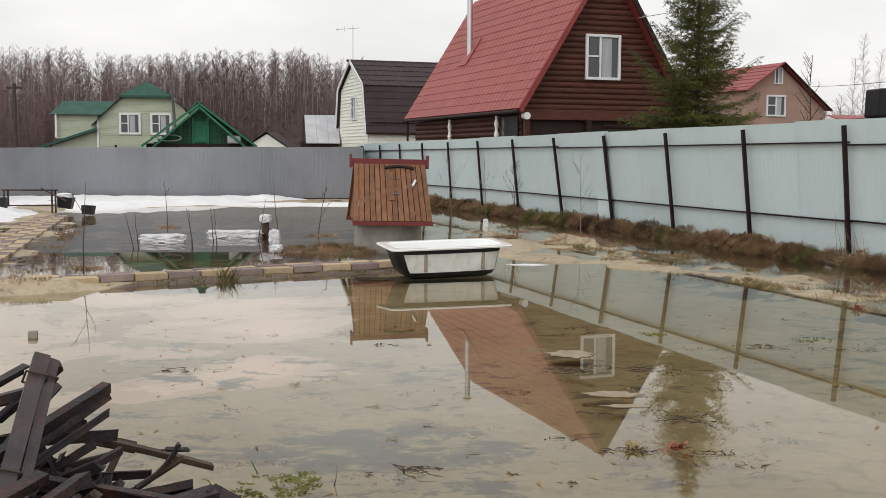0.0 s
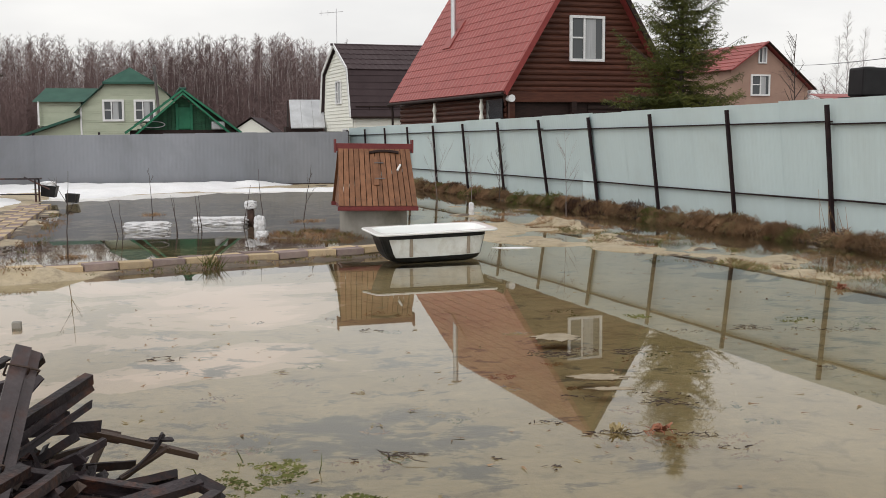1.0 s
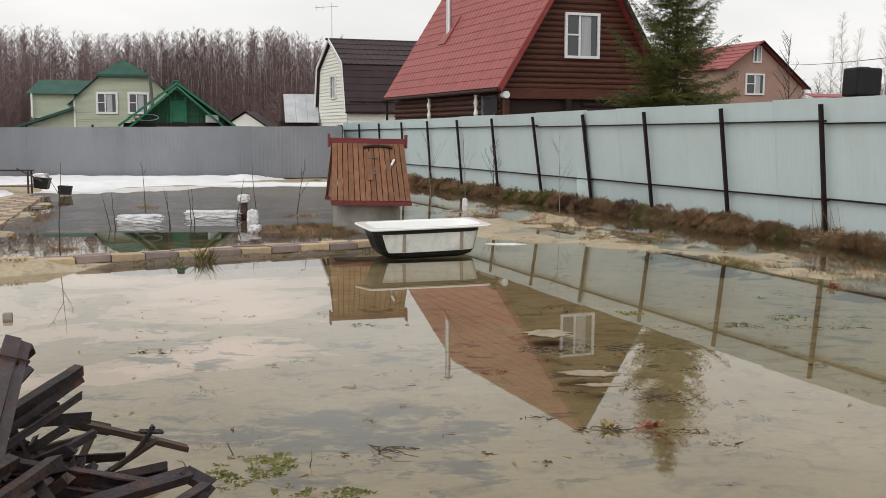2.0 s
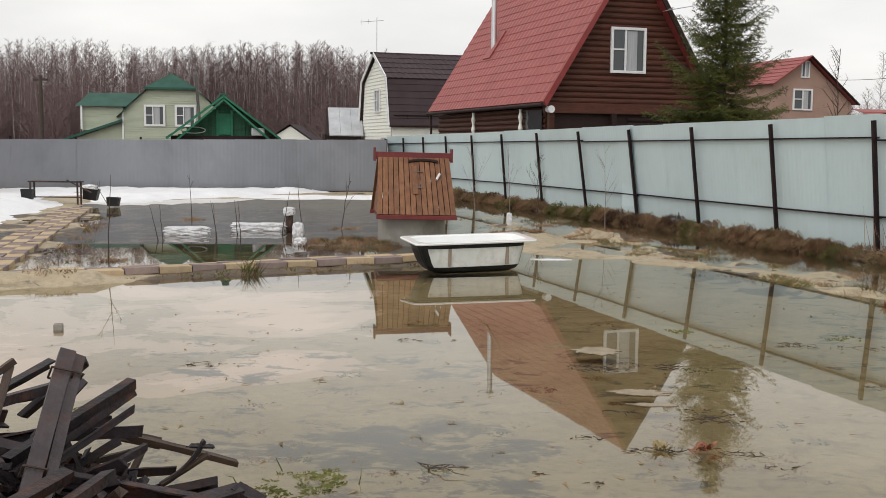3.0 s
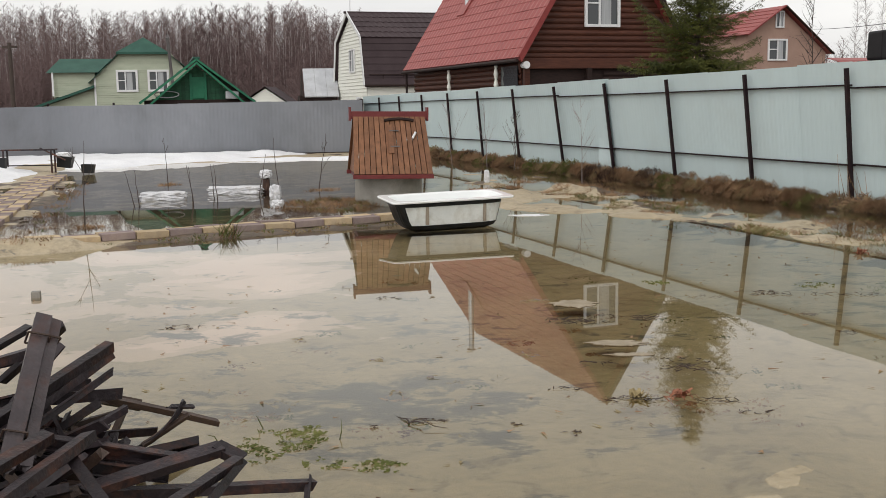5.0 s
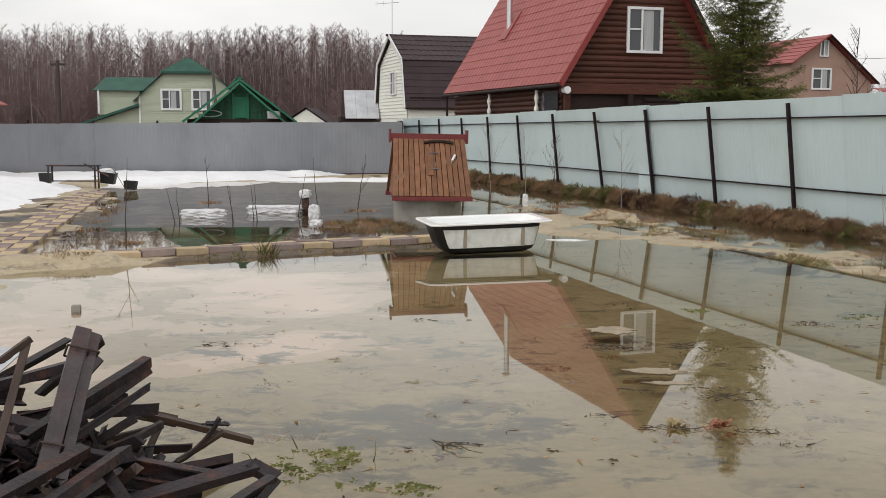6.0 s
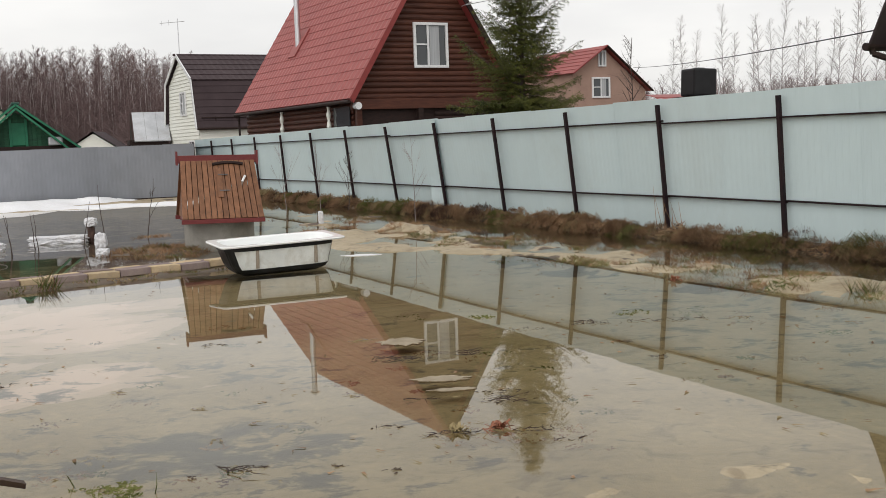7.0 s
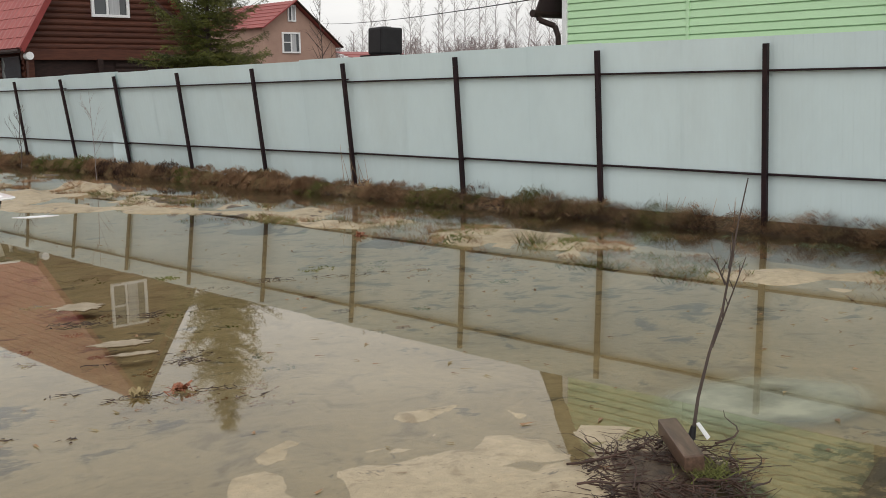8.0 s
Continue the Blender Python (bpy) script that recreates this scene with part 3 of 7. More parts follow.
# ---- houses ----
def window(parent, m, w, h, split=0.42, bar=True, fw=0.09):
    """A white window in its own frame: x across, z up, y out of the wall (towards -y)."""
    ob = new("window")
    ob.parent = parent
    ob.matrix_basis = m
    for lo, hi in (((-w / 2, -0.06, 0), (w / 2, 0.02, fw)), ((-w / 2, -0.06, h - fw), (w / 2, 0.02, h)),
                   ((-w / 2, -0.06, fw), (-w / 2 + fw, 0.02, h - fw)), ((w / 2 - fw, -0.06, fw), (w / 2, 0.02, h - fw))):
        part("frame", box(lo, hi, 0.006), M_WHITE, ob)
    x = -w / 2 + w * split
    part("mullion", box((x - 0.035, -0.045, fw), (x + 0.035, 0.015, h - fw), 0.004), M_WHITE, ob)
    if bar:
        part("glazing_bar", box((-w / 2 + fw, -0.04, h * 0.5), (x - 0.035, 0.012, h * 0.5 + 0.05), 0.004), M_WHITE, ob)
    part("pane", box((-w / 2 + fw, 0.0, fw), (x - 0.035, 0.01, h - fw)), M_GLASS, ob)
    part("pane", box((x + 0.035, 0.0, fw), (w / 2 - fw, 0.01, h - fw)), M_GLASS, ob)
    part("curtain", box((x + 0.07, -0.004, fw + 0.01), (x + 0.07 + (w / 2 - fw - x) * 0.55, 0.004, h - fw - 0.01)), M_CURTAIN, ob)
    return ob


def tile_slope(parent, e0, e1, r0, r1, material, rows, lift=0.03, wave=0.0):
    """A roof slope from eave e0-e1 to ridge r0-r1 as overlapping courses, each with its own lower step."""
    e0, e1, r0, r1 = (Vector(p) for p in (e0, e1, r0, r1))
    nrm = (e1 - e0).cross(r0 - e0).normalized()
    if nrm.z < 0:
        nrm = -nrm
    cols = max(2, int((e1 - e0).length / 0.18)) if wave else 1
    for i in range(rows):
        t0, t1 = i / rows, (i + 1) / rows
        a0, a1, b0, b1 = e0.lerp(r0, t0), e1.lerp(r1, t0), e0.lerp(r0, t1), e1.lerp(r1, t1)
        verts, faces = [], []
        for c in range(cols + 1):
            f = c / cols
            bump = wave * (0.5 - 0.5 * math.cos(math.tau * f * cols / 2)) if wave else 0.0
            lo, hi = a0.lerp(a1, f), b0.lerp(b1, f)
            verts += [lo, lo + nrm * (lift + bump), hi + nrm * (0.004 + bump), hi - nrm * 0.02]
        for c in range(cols):
            k, n = 4 * c, 4 * c + 4
            faces += [(k, n, n + 1, k + 1), (k + 1, n + 1, n + 2, k + 2), (k + 2, n + 2, n + 3, k + 3), (k + 3, n + 3, n, k)]
        faces += [(0, 1, 2, 3), (4 * cols, 4 * cols + 3, 4 * cols + 2, 4 * cols + 1)]
        from_lists("roof_course", verts, faces, material, parent)


def courses(parent, outline, z0, z1, pitch, material, y=0.0, bulge=0.03, name="board", log=True):
    """Horizontal boards across a gable that faces -y. outline(z) gives left and right x."""
    n = int(round((z1 - z0) / pitch))
    for i in range(n):
        a, b = z0 + (z1 - z0) * i / n, z0 + (z1 - z0) * (i + 1) / n
        (l0, r0), (l1, r1) = outline(a), outline(b)
        l, r = max(l0, l1) if r1 > l1 else l0, min(r0, r1) if r1 > l1 else r0
        prof = [(0.0, 0.0), (0.25, 0.8), (0.5, 1.0), (0.75, 0.8), (1.0, 0.0)] if log else [(0.0, 1.0), (0.84, 0.5), (0.86, -0.5), (1.0, -0.5)]
        verts, faces = [], []
        for f, d in prof:
            z = a + (b - a) * f
            lx, rx = l0 + (l1 - l0) * f, r0 + (r1 - r0) * f
            verts += [(lx, y - bulge * d, z), (rx, y - bulge * d, z)]
        verts += [(l0, y + 0.02, a), (r0, y + 0.02, a)]
        for k in range(len(prof) - 1):
            faces.append((2 * k, 2 * k + 1, 2 * k + 3, 2 * k + 2))
        k = 2 * len(prof)
        faces.append((k, k + 1, 1, 0))
        from_lists(name, verts, faces, material, parent)


def local(x, y, turn=ANG):
    return pose(x, y, 0.1, 0, 0, turn)


EYE_PLAN = (0.22, 0.0)


def nearer(k, x, y, z, turn):
    """A building's frame, drawn k times as far off and k times as large, with its foot sunk in the ground."""
    return Matrix.Translation((EYE_PLAN[0] + k * (x - EYE_PLAN[0]), EYE_PLAN[1] + k * (y - EYE_PLAN[1]), 1.645 + k * (z - 1.645))) @ pose(0, 0, 0, 0, 0, turn) @ Matrix.Scale(k, 4)


def build_log_house():
    """Gable faces -y in its own frame; the left eave corner of the roof lies at x = 0."""
    W, EAVE, APEX, LONG = 6.35, 3.05, 8.1, 12.2
    house = thing("log_house", nearer(0.90, 1.72, 34.0, 0.1, ANG), "brown log-clad house with a steep red metal roof", "house")
    half = W / 2

    def rake(z):
        k = (z - EAVE) / (APEX - EAVE) * half
        return (k + 0.12, W - k - 0.12)
    part("wall", prism([(0.35, -0.35), (W - 0.35, -0.35), (W - 0.35, EAVE), (half, APEX - 0.35), (0.35, EAVE)], LONG - 0.8, "y", 0.42), M_DARKWOOD_SHADE, house)
    courses(house, rake, EAVE - 0.1, APEX - 0.3, 0.19, M_LOG, 0.40, 0.045, "log_board")
    # wide band board and the open porch below the gable; only its left post is log-coloured
    part("band_board", box((0.1, 0.26, EAVE - 0.42), (W - 0.1, 0.38, EAVE - 0.08), 0.01), M_LOG, house)
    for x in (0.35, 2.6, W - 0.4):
        part("porch_post", box((x - 0.09, 0.2, 0), (x + 0.09, 0.38, EAVE - 0.4), 0.01), M_DARKWOOD_SHADE if x > 1 else M_LOG, house)
    # log boards coloured near black to stand in for the porch's shade
    courses(house, lambda z: (3.2, W - 0.4), 0.3, EAVE - 0.5, 0.19, M_DARKWOOD_SHADE, 0.40, 0.04, "log_board")
    # long side wall under the eave, in log boards, with pale turned posts
    n = int((EAVE - 0.3) / 0.19)
    for i in range(n):
        z = 0.2 + 0.19 * i
        part("log_board", prism([(0.34, z), (0.29, z + 0.045), (0.28, z + 0.095), (0.29, z + 0.145), (0.34, z + 0.19)], LONG - 1.0, "y", 0.6), M_LOG, house)
    for y in (2.3, 7.0):
        verts, faces = [], []
        for k in range(29):
            r = 0.065 + 0.022 * math.sin(math.tau * k / 4)
            verts += [(0.12 + r * math.cos(math.tau * i / 12), y + r * math.sin(math.tau * i / 12), 0.2 + 0.093 * k) for i in range(12)]
        for k in range(28):
            faces += [(12 * k + i, 12 * k + (i + 1) % 12, 12 * k + 12 + (i + 1) % 12, 12 * k + 12 + i) for i in range(12)]
        from_lists("turned_post", verts, faces, M_CREAM, house)
    part("plastic_screen", box((0.22, 0.75, 1.1), (0.25, 2.1, EAVE - 0.3)), M_GLASS, house)
    # roof
    roof = part("roof", prism([(0.0, EAVE - 0.06), (half, APEX - 0.06), (W, EAVE - 0.06), (W, EAVE - 0.18), (half, APEX - 0.2), (0.0, EAVE - 0.18)], LONG, "y", 0.0), M_REDTRIM, house)
    tile_slope(house, (-0.04, -0.02, EAVE - 0.08), (-0.04, LONG, EAVE - 0.08), (half, -0.02, APEX), (half, LONG, APEX), M_REDROOF, 16, 0.02, 0.024)
    tile_slope(house, (W + 0.04, -0.02, EAVE - 0.08), (W + 0.04, LONG, EAVE - 0.08), (half, -0.02, APEX), (half, LONG, APEX), M_REDROOF, 16, 0.035, 0.0)
    part("rake_board", prism([(-0.06, EAVE - 0.02), (half, APEX + 0.06), (half, APEX - 0.2), (0.04, EAVE - 0.22)], 0.05, "y", -0.06), M_REDTRIM, house)
    part("rake_board", prism([(W + 0.06, EAVE - 0.02), (half, APEX + 0.06), (half, APEX - 0.2), (W - 0.04, EAVE - 0.22)], 0.05, "y", -0.06), M_DARKWOOD_SHADE, house)
    part("gutter", rod((-0.1, 0, EAVE - 0.17), (-0.1, LONG, EAVE - 0.17), 0.06), M_DARKWOOD_SHADE, house)
    part("downpipe", rod((0.05, LONG - 0.1, 0), (0.05, LONG - 0.1, EAVE - 0.2), 0.05), M_DARKWOOD_SHADE, house)
    window(house, pose(3.12, 0.35, 3.98), 1.3, 1.5)
    # stove pipe through the left slope
    pipe = part("chimney_pipe", rod((1.5, 8.5, 5.3), (1.5, 8.5, 7.9), 0.11, None, 16), M_STEEL, house)
    part("cowl", rod((1.5, 8.5, 7.92), (1.5, 8.5, 8.05), 0.2, 0.03, 16), M_STEEL, pipe)
    part("flashing", box((-0.55, -0.4, 0.03), (0.75, 0.4, 0.07), 0.01, Matrix.Translation((1.5, 8.5, 5.44)) @ Matrix.Rotation(-math.atan2(APEX - EAVE, half), 4, "Y")), M_REDROOF, house)
    lamp = part("porch_lamp", rod((0.23, -0.02, EAVE - 0.31), (0.23, 0.3, EAVE - 0.31), 0.12, 0.10, 16), M_WHITE, house)
    # television aerial on the right rake
    aer = part("aerial", rod((4.35, -0.35, 6.1), (4.35, 0.3, 6.05), 0.02), M_STEEL, house)
    part("boom", rod((4.1, -0.3, 6.0), (5.4, -0.4, 6.25), 0.012), M_STEEL, aer)
    for k in range(5):
        x = 4.3 + 0.22 * k
        part("element", rod((x, -0.55, 6.04 + 0.042 * k), (x, -0.1, 6.04 + 0.042 * k), 0.008), M_STEEL, aer)


build_log_house()


def build_gambrel_house():
    """Ridge along x in its own frame; the gable with the window faces -x."""
    D = 6.6
    house = thing("gambrel_house", nearer(0.90, -5.75, 58.5, 0.0, ANG), "cream sided house with a dark brown gambrel roof", "house")
    half = D / 2
    out = [(0.0, -0.35), (0.0, 2.5), (0.55, 5.35), (half, 6.75), (D - 0.55, 5.35), (D, 2.5), (D, -0.35)]
    part("wall", prism(out, 9.0, "x", 0.12), M_CREAM, house)
    # lapped siding on the gable end
    def width(z):
        for (a, z0), (b, z1) in zip(out[1:3], out[2:4]):
            if z0 <= z <= z1:
                return a + (b - a) * (z - z0) / (z1 - z0)
        return 0.0
    n = 34
    for i in range(n):
        z0, z1 = 6.7 * i / n, 6.7 * (i + 1) / n
        k0, k1 = width(z0), width(z1)
        from_lists("siding_board", [(0.06, k0, z0), (0.06, D - k0, z0), (0.1, D - k1, z1), (0.1, k1, z1), (0.12, k0, z0), (0.12, D - k0, z0)],
                   [(0, 1, 2, 3), (4, 5, 1, 0)], M_CREAM, house)
    n2 = 14
    for i in range(n2):
        z0, z1 = 2.7 * i / n2, 2.7 * (i + 1) / n2
        from_lists("siding_board", [(0.1, -0.03, z0), (9.0, -0.03, z0), (9.0, -0.005, z1), (0.1, -0.005, z1), (0.1, 0, z0), (9, 0, z0)], [(0, 1, 2, 3), (4, 5, 1, 0)], M_CREAM, house)
    for s in (0, 1):
        m = (lambda y: y) if s == 0 else (lambda y: D - y)
        tile_slope(house, (-0.1, m(-0.2), 2.75), (9.2, m(-0.2), 2.75), (-0.1, m(0.5), 5.42), (9.2, m(0.5), 5.42), M_BROWNROOF, 7, 0.03)
        tile_slope(house, (-0.1, m(0.42), 5.36), (9.2, m(0.42), 5.36), (-0.1, half, 6.95), (9.2, half, 6.95), M_BROWNROOF, 5, 0.035, 0.025)
    part("ridge_cap", rod((-0.28, half, 6.95), (9.2, half, 6.95), 0.07), M_BROWNROOF, house)
    for y0, z0, y1, z1 in ((-0.2, 2.7, 0.46, 5.4), (0.46, 5.4, half, 6.93), (D + 0.2, 2.7, D - 0.46, 5.4), (D - 0.46, 5.4, half, 6.93)):
        m, ln = aim((-0.13, y0, z0), (-0.13, y1, z1))
        part("barge_board", box((-0.03, -0.09, 0), (0.03, 0.09, ln), 0, m), M_WHITE, house)
    window(house, Matrix.Translation((0.05, half - 0.4, 3.5)) @ pose(0, 0, 0, 0, 0, -90), 1.15, 1.35)
    window(house, Matrix.Translation((0.05, 1.5, 0.9)) @ pose(0, 0, 0, 0, 0, -90), 1.0, 1.2)
    for x in (1.0, 2.2):
        part("snow_guard", box((x - 0.03, -0.12, 2.9), (x + 0.03, -0.02, 3.35), 0.005), M_DARKWOOD_SHADE, house)
    part("snow_guard_rail", rod((0.2, -0.14, 3.3), (6, -0.14, 3.3), 0.03), M_DARKWOOD_SHADE, house)
    part("gutter", rod((-0.1, -0.28, 2.7), (9.2, -0.28, 2.7), 0.07), M_DARKWOOD_SHADE, house)
    mast = part("aerial_mast", rod((0.1, half, 6.7), (0.1, half, 9.0), 0.025), M_STEEL, house)
    part("element", rod((-0.9, half, 8.7), (0.5, half, 8.85), 0.015), M_STEEL, mast)
    part("element", rod((-0.8, half, 8.55), (-0.8, half, 8.85), 0.012), M_STEEL, mast)
    part("element", rod((-0.4, half, 8.6), (-0.4, half, 8.9), 0.012), M_STEEL, mast)


build_gambrel_house()


def build_silver_shed():
    shed = thing("low_shed", local(-9.15, 57.0, 12), "low shed with a patched silvery metal roof", "shed")
    part("wall", prism([(0, 0), (2.0, 0), (2.0, 2.1), (0, 2.1)], 3.0, "y", 0.2), M_DARKWOOD_SHADE, shed)
    for k in range(3):
        x = 0.62 * k
        v = [(x + 0.25, 0.0, 2.05), (x + 0.86, 0.0, 2.05), (x + 0.86, 1.6, 3.6), (x + 0.25, 1.6, 3.6), (x + 0.25, 0.02, 2.0), (x + 0.86, 0.02, 2.0), (x + 0.86, 1.62, 3.55), (x + 0.25, 1.62, 3.55)]
        from_lists("roof_sheet", v, [(0, 1, 2, 3), (7, 6, 5, 4), (0, 4, 5, 1), (1, 5, 6, 2), (2, 6, 7, 3), (3, 7, 4, 0)], M_SILVER, shed)
    part("gable_board", prism([(0.0, 2.0), (1.6, 3.55), (3.0, 2.0)], 0.05, "x", 0.15), M_DARKWOOD_SHADE, shed)


build_silver_shed()


def build_green_shed():
    """Gable faces the yard (-y)."""
    W, EAVE, APEX, LONG = 4.75, 1.95, 3.75, 5.0
    shed = thing("green_shed", nearer(0.85, -13.55, 43.2, -0.08, 17), "green painted wooden shed with a gabled roof", "shed")
    half = W / 2
    part("wall", prism([(0.3, -0.2), (W - 0.5, -0.2), (W - 0.5, EAVE - 0.1), (half, APEX - 0.3), (0.3, EAVE - 0.1)], LONG - 1, "y", 0.6), M_GREENWOOD, shed)
    for i in range(22):
        x = 0.5 + 0.175 * i
        top = EAVE + (APEX - EAVE) * (1 - abs(x + 0.085 - half) / half) - 0.28
        if top > 2.1:
            part("board", box((x, 0.54, 2.05), (x + 0.165, 0.58, top), 0.004), M_GREENWOOD, shed)
    part("tie_beam", box((0.2, 0.35, 1.86), (W - 0.2, 0.5, 2.05), 0.01), M_DARKWOOD_SHADE, shed)
    part("hatch_door", box((half - 0.2, 0.48, 2.1), (half + 0.3, 0.53, 3.0), 0.01), M_GREENTRIM, shed)
    for x in (half - 0.25, half + 0.35):
        part("door_frame", box((x - 0.05, 0.45, 2.05), (x + 0.05, 0.52, 3.15), 0.006), M_GREENTRIM, shed)
    tile_slope(shed, (0, 0, EAVE), (0, LONG, EAVE), (half, 0, APEX), (half, LONG, APEX), M_GREENROOF, 6, 0.03)
    tile_slope(shed, (W, 0, EAVE), (W, LONG, EAVE), (half, 0, APEX), (half, LONG, APEX), M_GREENROOF, 6, 0.03)
    for x0, x1 in ((0.0, half), (W, half)):
        for inset, z in ((0.0, 0.0), (0.32 if x0 < 1 else -0.32, -0.14)):
            m, ln = aim((x0 + inset, -0.04, EAVE + z - 0.02), (x1, -0.04, APEX + z - 0.02))
            part("barge_board", box((-0.075, -0.06, 0), (0.075, 0.02, ln), 0.004, m), M_GREENTRIM, shed)
    part("ridge_cap", box((half - 0.15, -0.1, APEX - 0.03), (half + 0.15, LONG, APEX + 0.06), 0.03), M_GREENROOF, shed)
    bm = bmesh.new()
    pts = [(half - 1.25 + 0.5 * math.cos(a), 0.33, 2.28 + 0.13 * math.sin(a)) for a in [math.tau * k / 18 for k in range(19)]]
    for p, q in zip(pts, pts[1:]):
        add_rod(bm, p, q, 0.02)
    part("hose_coil", bm, M_SILVER, shed, "pale coiled hose hanging on the gable")
    part("tub", box((half + 1.15, 0.1, 2.06), (half + 1.7, 0.5, 2.4), 0.05), M_SILVER, shed, "grey metal box on the beam")
    part("lean_roof", prism([(W - 0.3, EAVE + 0.05), (W + 2.2, EAVE - 0.42), (W + 2.2, EAVE - 0.47), (W - 0.3, EAVE)], 3.0, "y", 0.6), M_SILVER, shed)


build_green_shed()


def build_olive_house():
    """Pale olive sided house with a hipped green roof; front wall faces the yard."""
    house = thing("olive_house", pose(-21.4, 60.0, 0.0, 0, 0, 15), "pale olive sided house with green metal roofs", "house")
    W = 5.6
    out = [(0, 0), (W, 0), (W, 3.3), (W - 0.9, 4.25), (W - 1.4, 4.9), (1.6, 4.9), (0.9, 4.25), (0, 3.5)]
    part("wall", prism(out, 7.0, "y", 0.1), M_PALEGREEN, house)
    n = 38
    for i in range(n):
        z0, z1 = 4.85 * i / n, 4.85 * (i + 1) / n
        k = max(0.0, (z1 - 3.4) * 1.0)
        l, r = k, W - k
        from_lists("siding_board", [(l, 0.06, z0), (r, 0.06, z0), (r, 0.09, z1), (l, 0.09, z1), (l, 0.1, z0), (r, 0.1, z0)], [(0, 1, 2, 3), (4, 5, 1, 0)], M_PALEGREEN, house)
    # hipped top
    v = [(1.25, -0.2, 4.85), (4.15, -0.2, 4.85), (4.15, 7.2, 4.85), (1.25, 7.2, 4.85), (2.75, 1.0, 5.75), (2.75, 5.6, 5.75)]
    from_lists("hip_roof", v, [(0, 1, 4), (1, 2, 5, 4), (2, 3, 5), (3, 0, 4, 5), (3, 2, 1, 0)], M_GREENROOF, house)
    part("eave_board", box((1.25, -0.22, 4.72), (4.15, -0.15, 4.86), 0.01), M_GREENROOF, house)
    tile_slope(house, (-0.35, -0.15, 3.1), (-0.35, 7.2, 3.1), (1.45, -0.15, 4.85), (1.45, 7.2, 4.85), M_GREENROOF, 5, 0.03)
    tile_slope(house, (W + 0.9, -0.15, 2.9), (W + 0.9, 7.2, 2.9), (W - 1.6, -0.15, 4.85), (W - 1.6, 7.2, 4.85), M_GREENROOF, 5, 0.03)
    window(house, pose(1.78, 0.06, 2.6), 1.2, 1.25, 0.42, True, 0.12)
    window(house, pose(3.52, 0.06, 2.6), 1.2, 1.25, 0.42, True, 0.12)
    # lower wing on the left
    part("wing_wall", prism([(-2.3, 2.3), (0, 2.9), (0, 3.74), (-2.3, 3.74)], 3.0, "y", 0.3), M_PALEGREEN, house)
    for i in range(10):
        z0, z1 = 2.35 + 0.13 * i, 2.35 + 0.13 * (i + 1)
        l = -2.3
        from_lists("siding_board", [(l, 0.26, z0), (0, 0.26, z0), (0, 0.29, z1), (l, 0.29, z1), (l, 0.3, z0), (0, 0.3, z0)], [(0, 1, 2, 3), (4, 5, 1, 0)], M_PALEGREEN, house)
    v = [(-2.6, 0.0, 3.72), (0.2, 0.0, 3.72), (0.9, 1.6, 4.55), (-2.0, 1.6, 4.55), (-2.6, 3.4, 3.72), (0.2, 3.4, 3.72)]
    from_lists("wing_roof", v, [(0, 1, 2, 3), (3, 2, 5, 4), (0, 3, 4), (0, 4, 5, 1)], M_GREENROOF, house)
    v = [(-3.6, -0.2, 1.75), (-0.02, -0.2, 3.0), (-0.02, 4.0, 3.0), (-3.6, 4.0, 1.75), (-3.6, -0.2, 1.6), (-0.02, -0.2, 2.85), (-0.02, 4.0, 2.85), (-3.6, 4.0, 1.6)]
    from_lists("porch_roof", v, [(0, 1, 2, 3), (7, 6, 5, 4), (0, 4, 5, 1), (3, 2, 6, 7)], M_GREENROOF, house)
    part("porch_wall", prism([(-3.4, 0), (0, 0), (0, 2.8), (-3.4, 1.65)], 3.0, "y", 0.2), M_PALEGREEN, house)
    for x in (0.0, -2.28):
        part("corner_trim", box((x - 0.05, 0.03, 0.2 if x == 0 else 2.4), (x + 0.05, 0.1, 3.4 if x == 0 else 3.75), 0.005), M_WHITE, house)
    pipe = part("chimney_pipe", rod((4.35, -0.4, 2.6), (4.15, -0.4, 5.6), 0.085, None, 12), M_FLUE, house)
    part("cowl", rod((4.15, -0.4, 5.6), (4.15, -0.4, 5.8), 0.15, 0.06, 12), M_FLUE, pipe)


build_olive_house()


def build_far_cabin():
    cabin = thing("far_cabin", pose(-15.7, 74.0, -0.5), "small pale cabin far behind the grey fence", "cabin")
    part("wall", prism([(0, 0), (3.4, 0), (3.4, 2.0), (1.3, 3.4), (0, 2.6)], 4.0, "y"), M_CREAM, cabin)
    v = [(-0.3, -0.2, 2.5), (1.3, -0.2, 3.55), (3.8, -0.2, 1.85), (-0.3, 4.2, 2.5), (1.3, 4.2, 3.55), (3.8, 4.2, 1.85)]
    from_lists("roof", v, [(0, 1, 4, 3), (1, 2, 5, 4)], M_BROWNROOF, cabin)
    window(cabin, pose(1.2, -0.03, 1.6), 0.7, 0.9, 0.5, False)


build_far_cabin()


